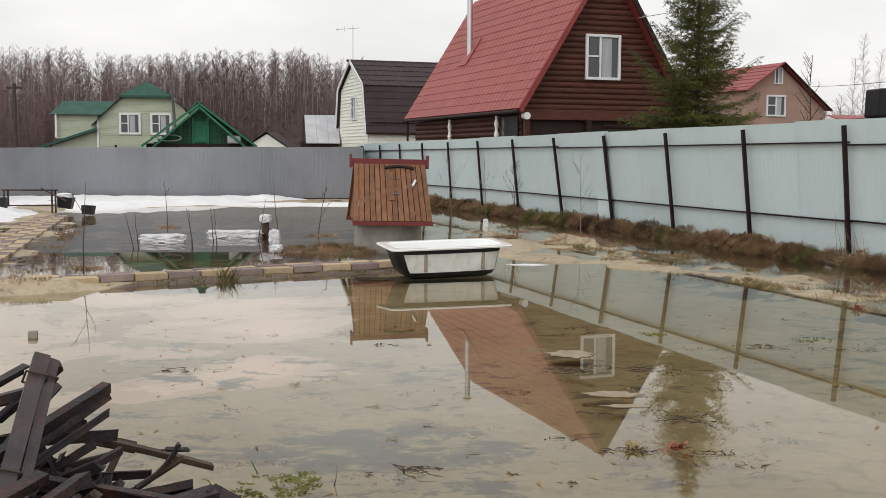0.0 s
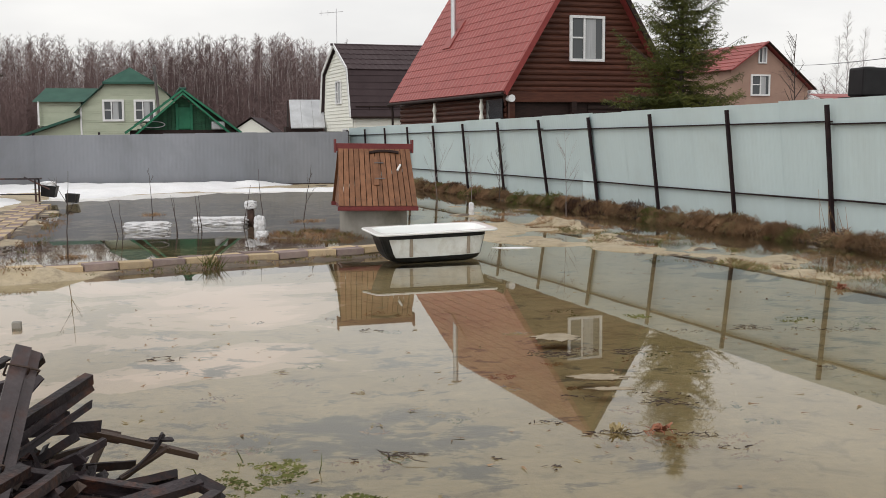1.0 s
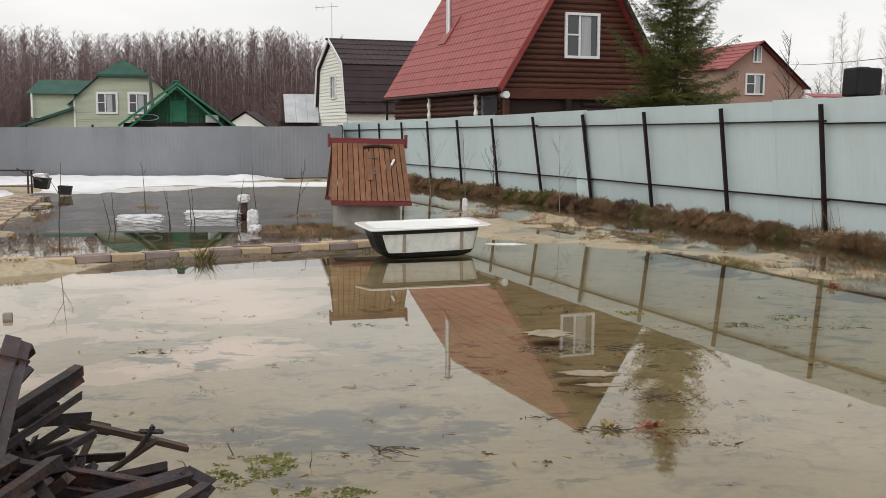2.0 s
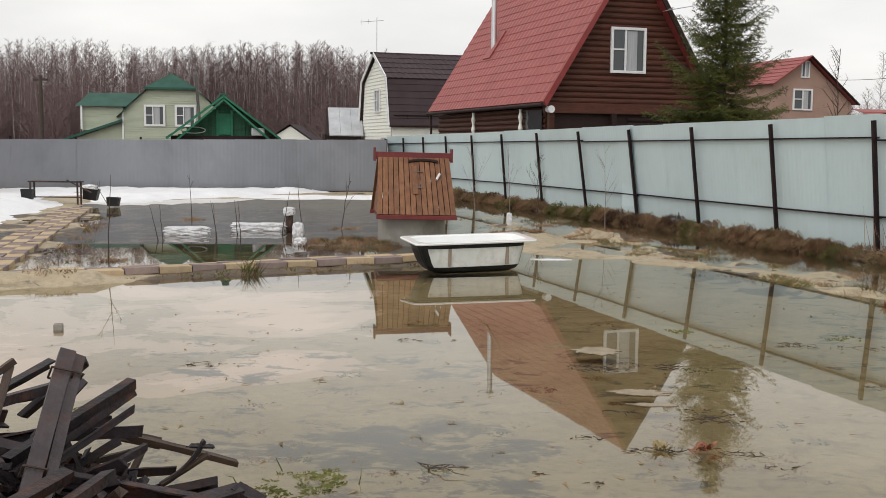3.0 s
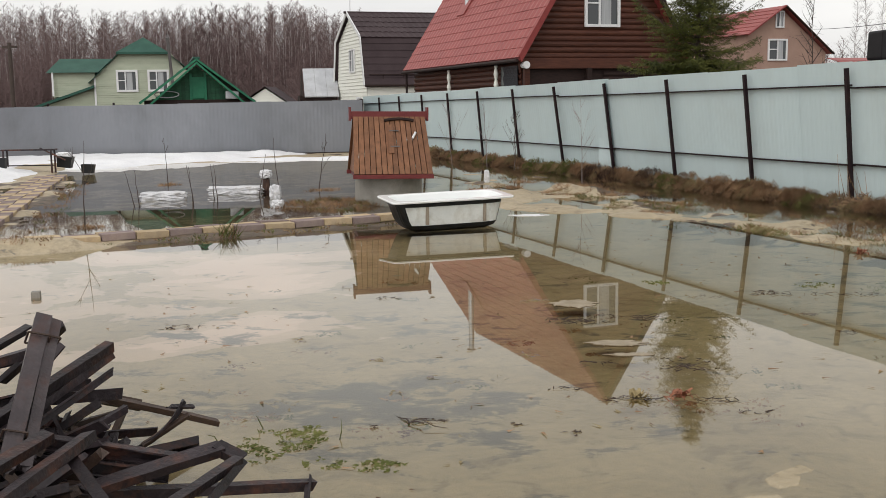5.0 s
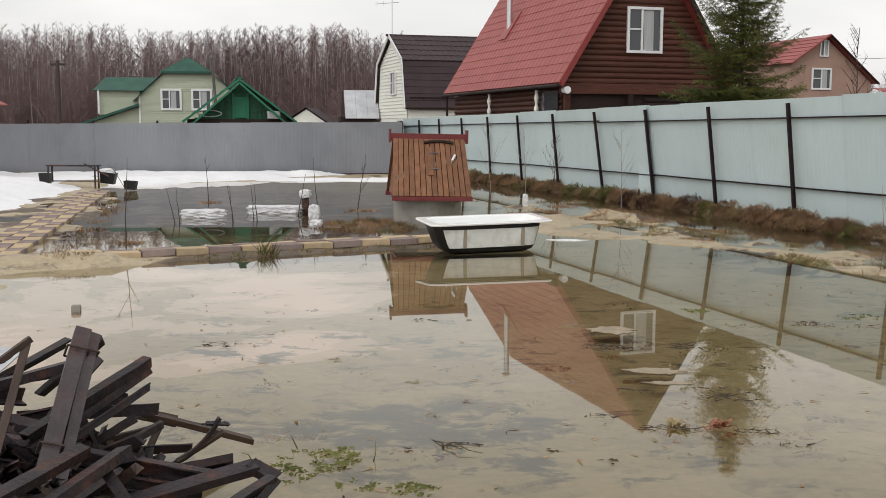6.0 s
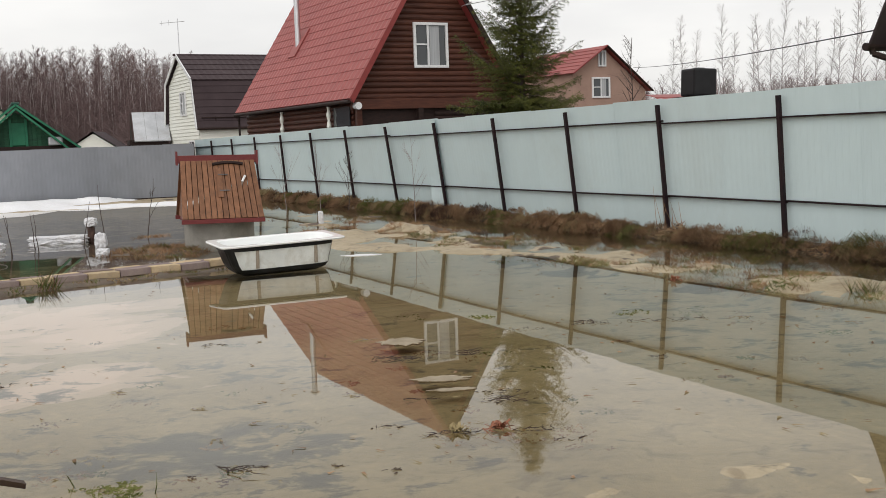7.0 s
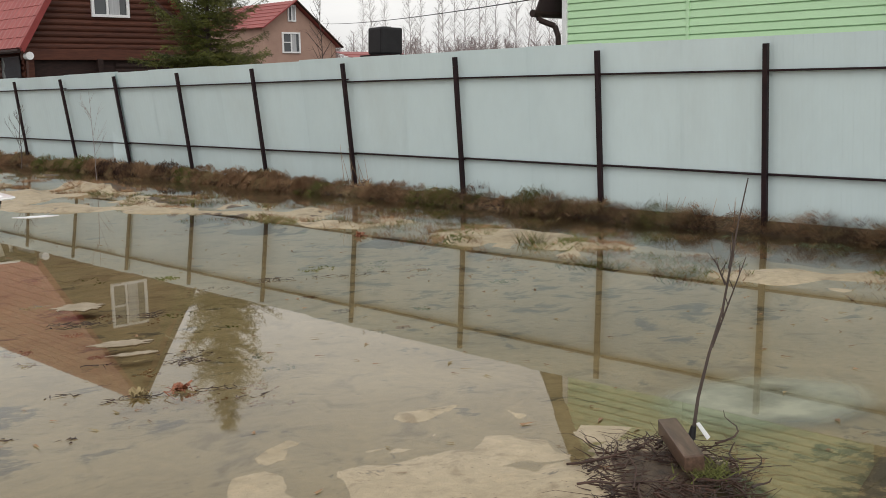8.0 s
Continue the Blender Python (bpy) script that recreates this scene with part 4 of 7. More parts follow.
def build_pink_house():
    """The ridge lies over x = 0; the gable faces -y."""
    LO, RO, APEX, LONG = -2.35, 3.25, 6.5, 7.0
    LZ, RZ = 4.95, 3.95
    house = thing("pink_house", local(17.0, 58.0), "pinkish plastered house with a red metal roof", "house")
    part("wall", prism([(LO + 0.25, 0), (RO - 0.25, 0), (RO - 0.25, RZ + 0.1), (0, APEX - 0.12), (LO + 0.25, LZ + 0.1)], LONG - 0.6, "y", 0.35), M_PINK, house)
    tile_slope(house, (LO, 0, LZ), (LO, LONG, LZ), (0, 0, APEX), (0, LONG, APEX), M_REDROOF, 7, 0.03, 0.02)
    tile_slope(house, (RO, 0, RZ), (RO, LONG, RZ), (0, 0, APEX), (0, LONG, APEX), M_REDROOF, 7, 0.03)
    for x, z in ((LO, LZ), (RO, RZ)):
        m, ln = aim((x, -0.03, z), (0, -0.03, APEX))
        part("rake_board", box((-0.08, -0.03, 0), (0.08, 0.03, ln), 0, m), M_DARKWOOD_SHADE if x > 0 else M_REDTRIM, house)
    window(house, pose(-0.2, 0.33, 3.6), 1.25, 1.16, 0.5)
    window(house, pose(-0.1, 0.33, 5.35), 0.55, 0.9, 0.5, False, 0.07)


build_pink_house()


def build_mint_house():
    """Mint sided house just beyond the side fence; gable wall parallel to it."""
    house = thing("mint_house", pose(9.01, 14.5, 0.1, 0, 0, ANG - 90), "mint green sided house with a dark gutter", "house")
    W, EAVE, APEX = 5.15, 3.42, 8.82
    half = W / 2
    part("wall", prism([(0, 0), (W, 0), (W, EAVE), (half, APEX), (0, EAVE)], 8.0, "y", 0.05), M_MINT, house)

    def rake(z):
        k = max(0.0, (z - EAVE) / (APEX - EAVE) * half)
        return (k, W - k)
    courses(house, rake, 0.3, APEX - 0.1, 0.115, M_MINT, 0.03, 0.024, "siding_board", False)
    part("corner_trim", box((-0.05, -0.02, 0.2), (0.04, 0.06, EAVE), 0.005), M_WHITE, house)
    part("joint_trim", box((2.2, -0.005, 0.2), (2.25, 0.02, 5.5), 0.003), M_MINT, house)
    tile_slope(house, (-0.34, -0.3, EAVE - 0.7), (-0.34, 8.3, EAVE - 0.7), (half, -0.4, APEX + 0.2), (half, 8.4, APEX + 0.2), M_BROWNROOF, 8, 0.03)
    tile_slope(house, (W + 0.34, -0.3, EAVE - 0.7), (W + 0.34, 8.3, EAVE - 0.7), (half, -0.4, APEX + 0.2), (half, 8.4, APEX + 0.2), M_BROWNROOF, 8, 0.03)
    part("gutter", rod((-0.38, -0.35, EAVE - 0.72), (-0.38, 8.3, EAVE - 0.72), 0.06), M_DARKWOOD_SHADE, house)
    bm = bmesh.new()
    pts = [(-0.38, -0.2, EAVE - 0.75), (-0.36, -0.2, EAVE - 0.82), (-0.16, -0.06, EAVE - 0.92), (-0.1, -0.05, EAVE - 1.08), (-0.1, -0.05, 0.2)]
    for p, q in zip(pts, pts[1:]):
        add_rod(bm, p, q, 0.045, None, 10)
    part("downpipe", bm, M_DARKWOOD_SHADE, house)


build_mint_house()


def build_tank():
    stand = thing("tank_stand", pose(12.88, 33.0, 0.1, 0, 0, 15), "steel stand carrying a water tank", "stand")
    for x in (-0.5, 0.5):
        for y in (-0.5, 0.5):
            part("leg", box((x - 0.03, y - 0.03, 0), (x + 0.03, y + 0.03, 2.6), 0.004), M_POST, stand)
    part("platform", box((-0.6, -0.6, 2.6), (0.6, 0.6, 2.66), 0.005), M_POST, stand)
    tank = thing("water_tank", pose(12.88, 33.0, 2.765, 0, 2, 12), "black plastic garden water tank on its stand", "tank")
    part("body", box((-0.42, -0.42, 0), (0.42, 0.42, 0.88), 0.07), M_BLACK, tank)
    part("lid", rod((0, 0, 0.87), (0, 0, 0.91), 0.2, None, 16), M_BLACK, tank)
    bm = bmesh.new()
    for p, q in (((0.52, -0.3, 0.9), (0.6, -0.3, 0.5)), ((0.6, -0.3, 0.5), (0.55, -0.3, -0.2))):
        add_rod(bm, p, q, 0.02)
    part("pipe", bm, M_WHITE, tank)
    barn = thing("low_red_barn", local(15.0, 40.0), "low outbuilding with a dull red roof", "shed")
    part("wall", prism([(0, 0), (3.2, 0), (3.2, 2.4), (0, 2.4)], 4.0, "y", 0.1), M_DARKWOOD_SHADE, barn)
    tile_slope(barn, (-0.2, -0.2, 2.5), (3.5, -0.2, 2.5), (-0.2, 2.2, 3.1), (3.5, 2.2, 3.1), M_REDROOF, 4, 0.02)


build_tank()


# ---- well ----
def build_well():
    well = thing("garden_well", pose(-1.25, 17.95, -0.15, 0, 1.0, 11), "concrete ring well under a boarded wooden gable roof", "well")
    bm = bmesh.new()
    bmesh.ops.create_cone(bm, cap_ends=True, segments=40, radius1=0.58, radius2=0.58, depth=0.72, matrix=Matrix.Translation((0, 0, 0.36)))
    part("concrete_ring", bm, M_CONCRETE, well)
    # roof: ridge along x, slopes to +-y
    L0, L1, EZ, RZ, Y = 0.66, 0.61, 0.65, 1.64, 0.74
    k = 14
    for side in (-1, 1):
        for i in range(k):
            a, b = -1 + 2 * i / k, -1 + 2 * (i + 1) / k
            g = 0.006
            v = []
            for off in (0.0, 0.02):
                ny, nz = side * off * 0.83, off * 0.56
                v += [(a * L0 + g, side * Y + ny, EZ + nz), (b * L0 - g, side * Y + ny, EZ + nz), (b * L1 - g, side * 0.02 + ny, RZ + nz), (a * L1 + g, side * 0.02 + ny, RZ + nz)]
            from_lists("board", v, [(0, 1, 2, 3), (7, 6, 5, 4), (0, 4, 5, 1), (1, 5, 6, 2), (2, 6, 7, 3), (3, 7, 4, 0)], M_WELLWOOD, well)
        part("eave_board", box((-L0 - 0.01, side * Y - 0.02, EZ - 0.07), (L0 + 0.01, side * Y + 0.02, EZ), 0.006), M_WELLTRIM, well)
    # gable ends of horizontal boards
    for s in (-1, 1):
        for i in range(8):
            z0, z1 = EZ + (RZ - EZ) * i / 8.6, EZ + (RZ - EZ) * (i + 0.96) / 8.6
            f0, f1 = 1 - (z0 - EZ) / (RZ - EZ), 1 - (z1 - EZ) / (RZ - EZ)
            x0, x1 = L1 + (L0 - L1) * f0 - 0.05, L1 + (L0 - L1) * f1 - 0.05
            v = [(s * x0, -Y * f0 * 0.97, z0), (s * x0, Y * f0 * 0.97, z0), (s * x1, Y * f1 * 0.97, z1), (s * x1, -Y * f1 * 0.97, z1)]
            v += [(x - s * 0.02, y, z) for x, y, z in v]
            from_lists("gable_board", v, [(0, 1, 2, 3), (7, 6, 5, 4), (0, 4, 5, 1), (1, 5, 6, 2), (2, 6, 7, 3), (3, 7, 4, 0)], M_WELLWOOD, well)
    for s in (-1, 1):
        part("finial", box((s * L1 - 0.015 + s * 0.05, -0.1, RZ - 0.12), (s * L1 + 0.015 + s * 0.05, 0.1, RZ + 0.11), 0.004), M_WELLTRIM, well)
    part("ridge_board", box((-L1 - 0.05, -0.08, RZ - 0.09), (L1 + 0.05, -0.045, RZ + 0.04), 0.004), M_WELLTRIM, well)
    part("ridge_board", box((-L1 - 0.05, 0.045, RZ - 0.09), (L1 + 0.05, 0.08, RZ + 0.04), 0.004), M_WELLTRIM, well)
    part("base_frame", box((-0.6, -0.6, EZ - 0.07), (0.6, 0.6, EZ - 0.02), 0.01), M_WELLTRIM, well)
    slope = math.atan2(RZ - EZ, Y)
    mm = Matrix.Translation((0, -Y - 0.02, EZ + 0.01)) @ Matrix.Rotation(slope, 4, "X")
    door = part("hatch", box((-0.05, 0.40, 0.012), (0.042, 0.98, 0.026), 0.003, mm), M_WELLWOOD, well)
    bm = bmesh.new()
    for a, b in zip(range(10), range(1, 11)):
        p = lambda q: (-0.07 + 0.5 * q / 10, 1.08, 0.03 + 0.004 * math.sin(q))
        y0, y1 = 1.06 + 0.035 * math.sin(math.pi * a / 10), 1.06 + 0.035 * math.sin(math.pi * b / 10)
        add_rod(bm, (-0.09 + 0.5 * a / 10, y0, 0.03), (-0.09 + 0.5 * b / 10, y1, 0.03), 0.026, None, 6)
    for v in bm.verts:
        v.co = mm @ v.co
    part("carved_lintel", bm, M_DARKWOOD_SHADE, well)
    part("door_handle", rod(mm @ Vector((0.36, 0.68, 0.05)), mm @ Vector((0.42, 0.8, 0.05)), 0.02), M_WHITE, door, "white door handle")
    for y in (0.52, 0.84):
        part("hinge", box((-0.02, y, 0.022), (0.14, y + 0.022, 0.03), 0.002, mm), M_FLUE, door)


build_well()


# ---- bathtub ----
def build_tub():
    tub = thing("bathtub", pose(-0.17, 14.25, -0.085, 3.5, -0.6, 23), "old white enamelled bathtub with a dark stained outside", "bathtub")

    def ring(cx, hx, hy, z, n=32, p=5.0):
        out = []
        for i in range(n):
            a = math.tau * i / n
            c, s = math.cos(a), math.sin(a)
            out.append((1.13 * cx + 1.13 * hx * math.copysign(abs(c) ** (2 / p), c), hy * math.copysign(abs(s) ** (2 / p), s), z))
        return out

    def loft(rings, close=True):
        v, f, n = [], [], len(rings[0])
        for r in rings:
            v += r
        for k in range(len(rings) - 1):
            for i in range(n):
                j = (i + 1) % n
                f.append((k * n + i, k * n + j, (k + 1) * n + j, (k + 1) * n + i))
        if close:
            f.append(tuple(range((len(rings) - 1) * n, len(rings) * n)))
        return v, f
    shell = [(0.02, 0.48, 0.20, 0.05), (0.02, 0.56, 0.26, 0.09), (0.012, 0.60, 0.282, 0.145), (0.0, 0.62, 0.29, 0.2), (-0.01, 0.665, 0.305, 0.36), (-0.015, 0.68, 0.31, 0.44)]
    v, f = loft([ring(*s) for s in reversed(shell)])
    ob = from_lists("shell", v, f, M_TUBOUT, tub)
    # black lower coat: a skin just proud of the shell, over the bottom and the ends
    v, f = loft([ring(c, hx + 0.004, hy + 0.004, z) for c, hx, hy, z in reversed(shell[:3])])
    from_lists("black_underside", v, f, M_TUBDARK, tub)
    n = 32
    for half in (0, 1):
        vv, ff = [], []
        for c, hx, hy, z in shell:
            r = ring(c, hx + 0.004, hy + 0.004, z)
            idx = range(12, 21) if half == 0 else [(k % n) for k in range(30, 36)]
            vv += [r[i] for i in idx]
            w = len(list(idx))
        for k in range(len(shell) - 1):
            for i in range(w - 1):
                ff.append((k * w + i, k * w + i + 1, (k + 1) * w + i + 1, (k + 1) * w + i))
        from_lists("black_end", vv, ff, M_TUBDARK, tub)
    v, f = loft([ring(-0.015, 0.685, 0.315, 0.40), ring(-0.015, 0.687, 0.317, 0.45)], False)
    from_lists("black_band", v, f, M_TUBDARK, tub)
    for x in (-0.38, 0.45):
        part("rust_streak", box((x - 0.022, -0.312, 0.16), (x + 0.022, -0.29, 0.40), 0.004), M_TUBRUST, tub)
    inner = [(0.0, 0.775, 0.37, 0.462, 14), (0.0, 0.782, 0.376, 0.478, 14), (0.0, 0.775, 0.37, 0.49, 14), (0, 0.69, 0.31, 0.49, 6), (0, 0.67, 0.295, 0.475, 6), (0.0, 0.60, 0.25, 0.2, 5), (0.0, 0.5, 0.18, 0.14, 4)]
    v, f = loft([ring(c, hx, hy, z, 48, p) for c, hx, hy, z, p in inner])
    ob = from_lists("enamel_basin", v, f, M_ENAMEL, tub)
    v, f = loft([ring(0, 0.775, 0.37, 0.462, 48, 14), ring(-0.01, 0.68, 0.31, 0.455, 48, 5)], False)
    from_lists("rim_underside", v, f, M_TUBDARK, tub)


build_tub()


# ---- far wood and bare trees ----
class Heap:
    """Gathers many small pieces into one mesh."""

    def __init__(self):
        self.v, self.f, self.m = [], [], []

    def cone(self, a, b, r0, r1, sides=3, mat=0):
        a, b = Vector(a), Vector(b)
        d = (b - a)
        x = d.orthogonal().normalized()
        y = d.cross(x).normalized()
        k = len(self.v)
        for p, r in ((a, r0), (b, r1)):
            for i in range(sides):
                t = math.tau * i / sides
                self.v.append(tuple(p + x * (r * math.cos(t)) + y * (r * math.sin(t))))
        for i in range(sides):
            j = (i + 1) % sides
            self.f.append((k + i, k + j, k + sides + j, k + sides + i))
            self.m.append(mat)

    def tube(self, pts, radii, sides=6, mat=0):
        """One unbroken tapering stem through pts."""
        d = (Vector(pts[-1]) - Vector(pts[0])).normalized()
        x = d.orthogonal().normalized()
        y = d.cross(x).normalized()
        k = len(self.v)
        for p, r in zip(pts, radii):
            self.v += [tuple(Vector(p) + x * (r * math.cos(math.tau * i / sides)) + y * (r * math.sin(math.tau * i / sides))) for i in range(sides)]
        for n in range(len(pts) - 1):
            for i in range(sides):
                j = (i + 1) % sides
                self.f.append((k + n * sides + i, k + n * sides + j, k + (n + 1) * sides + j, k + (n + 1) * sides + i))
                self.m.append(mat)

    def blade(self, a, b, w, mat=0, side=None):
        """A thin tapering sliver from a to b."""
        a, b = Vector(a), Vector(b)
        d = b - a
        x = (side if side is not None else d.orthogonal().normalized()) * (w / 2)
        k = len(self.v)
        self.v += [tuple(a - x), tuple(a + x), tuple(b)]
        self.f.append((k, k + 1, k + 2))
        self.m.append(mat)

    def build(self, name, materials, parent=None):
        ob = from_lists(name, self.v, self.f, materials[0], parent)
        for x in materials[1:]:
            ob.data.materials.append(x)
        if len(materials) > 1:
            ob.data.polygons.foreach_set("material_index", self.m)
        return ob


def bare_tree(rnd, height, limbs=16, twigs=9, spread=0.2, thick=1.0, start=0.3):
    """A bare birch or alder as a Heap: trunk (0), limbs and twigs (1)."""
    h = Heap()
    lean = Vector((rnd.uniform(-0.04, 0.04), rnd.uniform(-0.04, 0.04), 1))
    at = [Vector((0, 0, 0))]
    for i in range(1, 6):
        at.append(Vector((lean.x, lean.y, 1)) * (height * i / 5) + Vector((rnd.uniform(-1, 1), rnd.uniform(-1, 1), 0)) * height * 0.012)
    for i in range(5):
        r0, r1 = (0.013 * height * thick * (1 - 0.19 * k) for k in (i, i + 1))
        h.cone(at[i], at[i + 1], max(0.02, r0 * 0.8), max(0.012, r1 * 0.8), 5, 0)
    for i in range(limbs):
        f = start + (0.97 - start) * (i + rnd.random()) / limbs
        k = min(4, int(f * 5))
        p = at[k].lerp(at[k + 1], f * 5 - k)
        a = rnd.uniform(0, math.tau)
        ln = height * spread * (1.15 - f) * rnd.uniform(0.7, 1.3) + 0.3
        d = Vector((math.cos(a), math.sin(a), rnd.uniform(0.8, 1.7))).normalized()
        q = p + d * ln
        h.cone(p, q, 0.028 * thick * (1.2 - f) + 0.006, 0.008, 3, 1)
        for t in range(twigs):
            g = rnd.uniform(0.15, 1.0)
            s = p.lerp(q, g)
            e = (d * 0.6 + Vector((rnd.uniform(-1, 1), rnd.uniform(-1, 1), rnd.uniform(-0.9, 0.7)))).normalized()
            h.blade(s, s + e * ln * rnd.uniform(0.25, 0.7), 0.018 * thick, 1)
    return h


def scatter_trees(name, label, spots, variants, rnd, materials):
    """Joins turned and scaled copies of the variants into one mesh."""
    vs, fs, ms, base = [], [], [], 0
    packs = [(np.array(h.v), h.f, h.m) for h in variants]
    for x, y, z, s in spots:
        v, f, m = rnd.choice(packs)
        a = rnd.uniform(0, math.tau)
        c, sn = math.cos(a), math.sin(a)
        w = np.stack((x + s * (v[:, 0] * c - v[:, 1] * sn), y + s * (v[:, 0] * sn + v[:, 1] * c), z + s * v[:, 2]), 1)
        vs.append(w)
        fs += [tuple(i + base for i in q) for q in f]
        ms += m
        base += len(v)
    ob = from_lists(name, np.concatenate(vs).tolist(), fs, materials[0])
    for x in materials[1:]:
        ob.data.materials.append(x)
    ob.data.polygons.foreach_set("material_index", ms)
    return tagged(ob, label, "trees", kind="stuff")


def build_woods():
    rnd = random.Random(21)
    variants = [bare_tree(rnd, 11.0, 32, 32, 0.17, 0.8, 0.08 + 0.05 * (i % 3)) for i in range(9)]
    spots = []
    for i in range(1050):
        y = rnd.uniform(84, 136)
        x = rnd.uniform(-0.66, 0.03) * y
        top = 1.0 - 0.12 * step01(-40, 0, x) + 0.07 * math.sin(x * 0.21) + rnd.uniform(-0.2, 0.07)
        hill = 6.5 * step01(84, 150, y - 0.25 * x)
        spots.append((x, y, hill * 0.8 - 0.2, max(0.5, (0.098 * y + 1.0 - hill * 0.8) / 11.0 * top)))
    scatter_trees("bare_wood", "dense leafless birch and alder wood", spots, variants, rnd, [M_BIRCH, M_TWIG])
    thin = [bare_tree(rnd, 6.0, 30, 16, 0.3, 0.9, 0.02) for i in range(6)]
    spots = []
    for i in range(520):
        y = rnd.uniform(80, 100)
        x = rnd.uniform(-0.66, 0.03) * y
        spots.append((x, y, 0.3, rnd.uniform(0.45, 1.0)))
    for i in range(420):
        y = rnd.uniform(150, 185)
        x = rnd.uniform(0.2, 0.95) * y
        spots.append((x, y, 0.5, rnd.uniform(1.0, 1.55)))
    scatter_trees("undergrowth", "bare brown scrub at the edge of the wood", spots, thin, rnd, [M_TWIG, M_TWIG])


build_woods()


def single_tree(name, label, x, y, z, height, rnd, limbs, twigs, spread, thick, mats, group="", start=0.3):
    h = bare_tree(rnd, height, limbs, twigs, spread, thick, start)
    tree = thing(name, pose(x, y, z, 0, 0, rnd.uniform(0, 360)), label, "tree", group)
    trunk, crown = Heap(), Heap()
    for f, m in zip(h.f, h.m):
        part_heap = crown if m else trunk
        k = len(part_heap.v)
        part_heap.v += [h.v[i] for i in f]
        part_heap.f.append(tuple(range(k, k + len(f))))
    trunk.build("trunk", [mats[0]], tree)
    crown.build("crown", [mats[1]], tree)
    return tree


rnd_trees = random.Random(5)
for fx, fy, fh in ((0.368, 86, 11.2), (0.382, 90, 10.3), (0.408, 84, 11.8), (0.418, 92, 10.2), (0.436, 88, 10.4), (0.447, 80, 10.6), (0.458, 90, 11.2),
                   (0.469, 82, 13.2), (0.483, 95, 11.6), (0.494, 86, 10.9), (0.505, 90, 11.0), (0.516, 92, 11.2), (0.527, 78, 10.6), (0.542, 84, 13.0),
                   (0.553, 82, 11.8), (0.566, 88, 11.4), (0.58, 84, 11.7), (0.597, 78, 12.2), (0.61, 90, 13.0), (0.355, 95, 10.2)):
    single_tree("bare_birch", "tall slender leafless birch beyond the fence", fx * fy, fy, 0.1, fh, rnd_trees, 60, 16, 0.11, 0.4, (M_BIRCH, M_PALETWIG), "far birches")


def build_spruce(x, y):
    rnd = random.Random(3)
    tree = thing("spruce", pose(x, y, 0.1), "young dark green spruce with a sparse top", "tree")
    part("trunk", rod((0, 0, 0), (0, 0, 6.6), 0.1, 0.01, 10), M_BARK, tree)
    upper, wood = Heap(), Heap()
    z = 0.6
    while z < 6.5:
        reach = 1.6 - 0.2 * (z - 0.6) if z < 2.75 else 0.14 + 0.30 * (6.5 - z)
        n = 11 if z < 2.6 else (5 if z < 3.0 else 8)
        turn = rnd.uniform(0, math.tau)
        for k in range(n):
            a = turn + math.tau * k / n + rnd.uniform(-0.4, 0.4)
            ln = reach * (rnd.uniform(0.35, 1.0) if rnd.random() < 0.7 else rnd.uniform(1.0, 1.5))
            d = Vector((math.cos(a), math.sin(a), 0))
            rise = rnd.uniform(0.25, 0.75) if z > 2.75 else rnd.uniform(-0.1, 0.25)
            zz = z + rnd.uniform(-0.08, 0.08)
            steps = max(4, int(ln / (0.052 if z < 2.75 else 0.065)))
            pts = [Vector((0, 0, zz)) + d * (ln * i / steps) + Vector((0, 0, ln * (-0.25 * (i / steps) + (0.25 + rise) * (i / steps) ** 2))) for i in range(steps + 1)]
            wood.cone(pts[0], pts[steps // 2], 0.015, 0.009)
            wood.cone(pts[steps // 2], pts[-1], 0.009, 0.003)
            side = Vector((-d.y, d.x, 0))
            for i in range(1, steps + 1):
                w = 0.36 * ln * (1 - i / (steps + 2)) + 0.06
                for s in (-1, 1):
                    tip = pts[i] + side * (s * w * rnd.uniform(0.3, 1.2)) + d * (0.7 * w) + Vector((0, 0, rnd.uniform(-0.12, 0.06)))
                    m = max(4, int((tip - pts[i]).length / (0.017 if z < 2.75 else 0.018)))
                    for q in range(m):
                        c = pts[i].lerp(tip, (q + 0.5) / m)
                        e = (tip - pts[i]).normalized() * 0.5 + Vector((rnd.uniform(-1, 1), rnd.uniform(-1, 1), rnd.uniform(-1, 1)))
                        upper.blade(c, c + e.normalized() * rnd.uniform(0.05, 0.095), 0.019)
        z += 0.17 if z < 2.75 else 0.15
    tagged(upper.build("crown", [M_NEEDLE], tree), kind="stuff")
    tagged(wood.build("branch_wood", [M_BARK], tree), kind="stuff")


build_spruce(5.47, 25.0)
single_tree("fruit_tree", "bare young fruit tree behind the fence", 14.05, 44.0, 0.1, 5.6, rnd_trees, 16, 7, 0.22, 0.8, (M_BARK, M_BARK), "", 0.4)


def build_wire(p, q, sag, r=0.012):
    bm = bmesh.new()
    p, q = Vector(p), Vector(q)
    pts = [p.lerp(q, i / 14) - Vector((0, 0, sag * 4 * (i / 14) * (1 - i / 14))) for i in range(15)]
    for a, b in zip(pts, pts[1:]):
        add_rod(bm, a, b, r, None, 5)
    tagged(mesh_object("power_cable", bm, M_BLACK), "thin black power cable strung between houses", "cable")


build_wire((18.4, 57.6, 5.3), (9.1, 14.3, 3.1), 0.15)
pole = thing("utility_pole", pose(-30.6, 70, 0), "weathered wooden utility pole before the wood", "pole")
part("shaft", rod((0, 0, 0), (0, 0, 6.1), 0.16, 0.12, 10), M_BARK, pole)
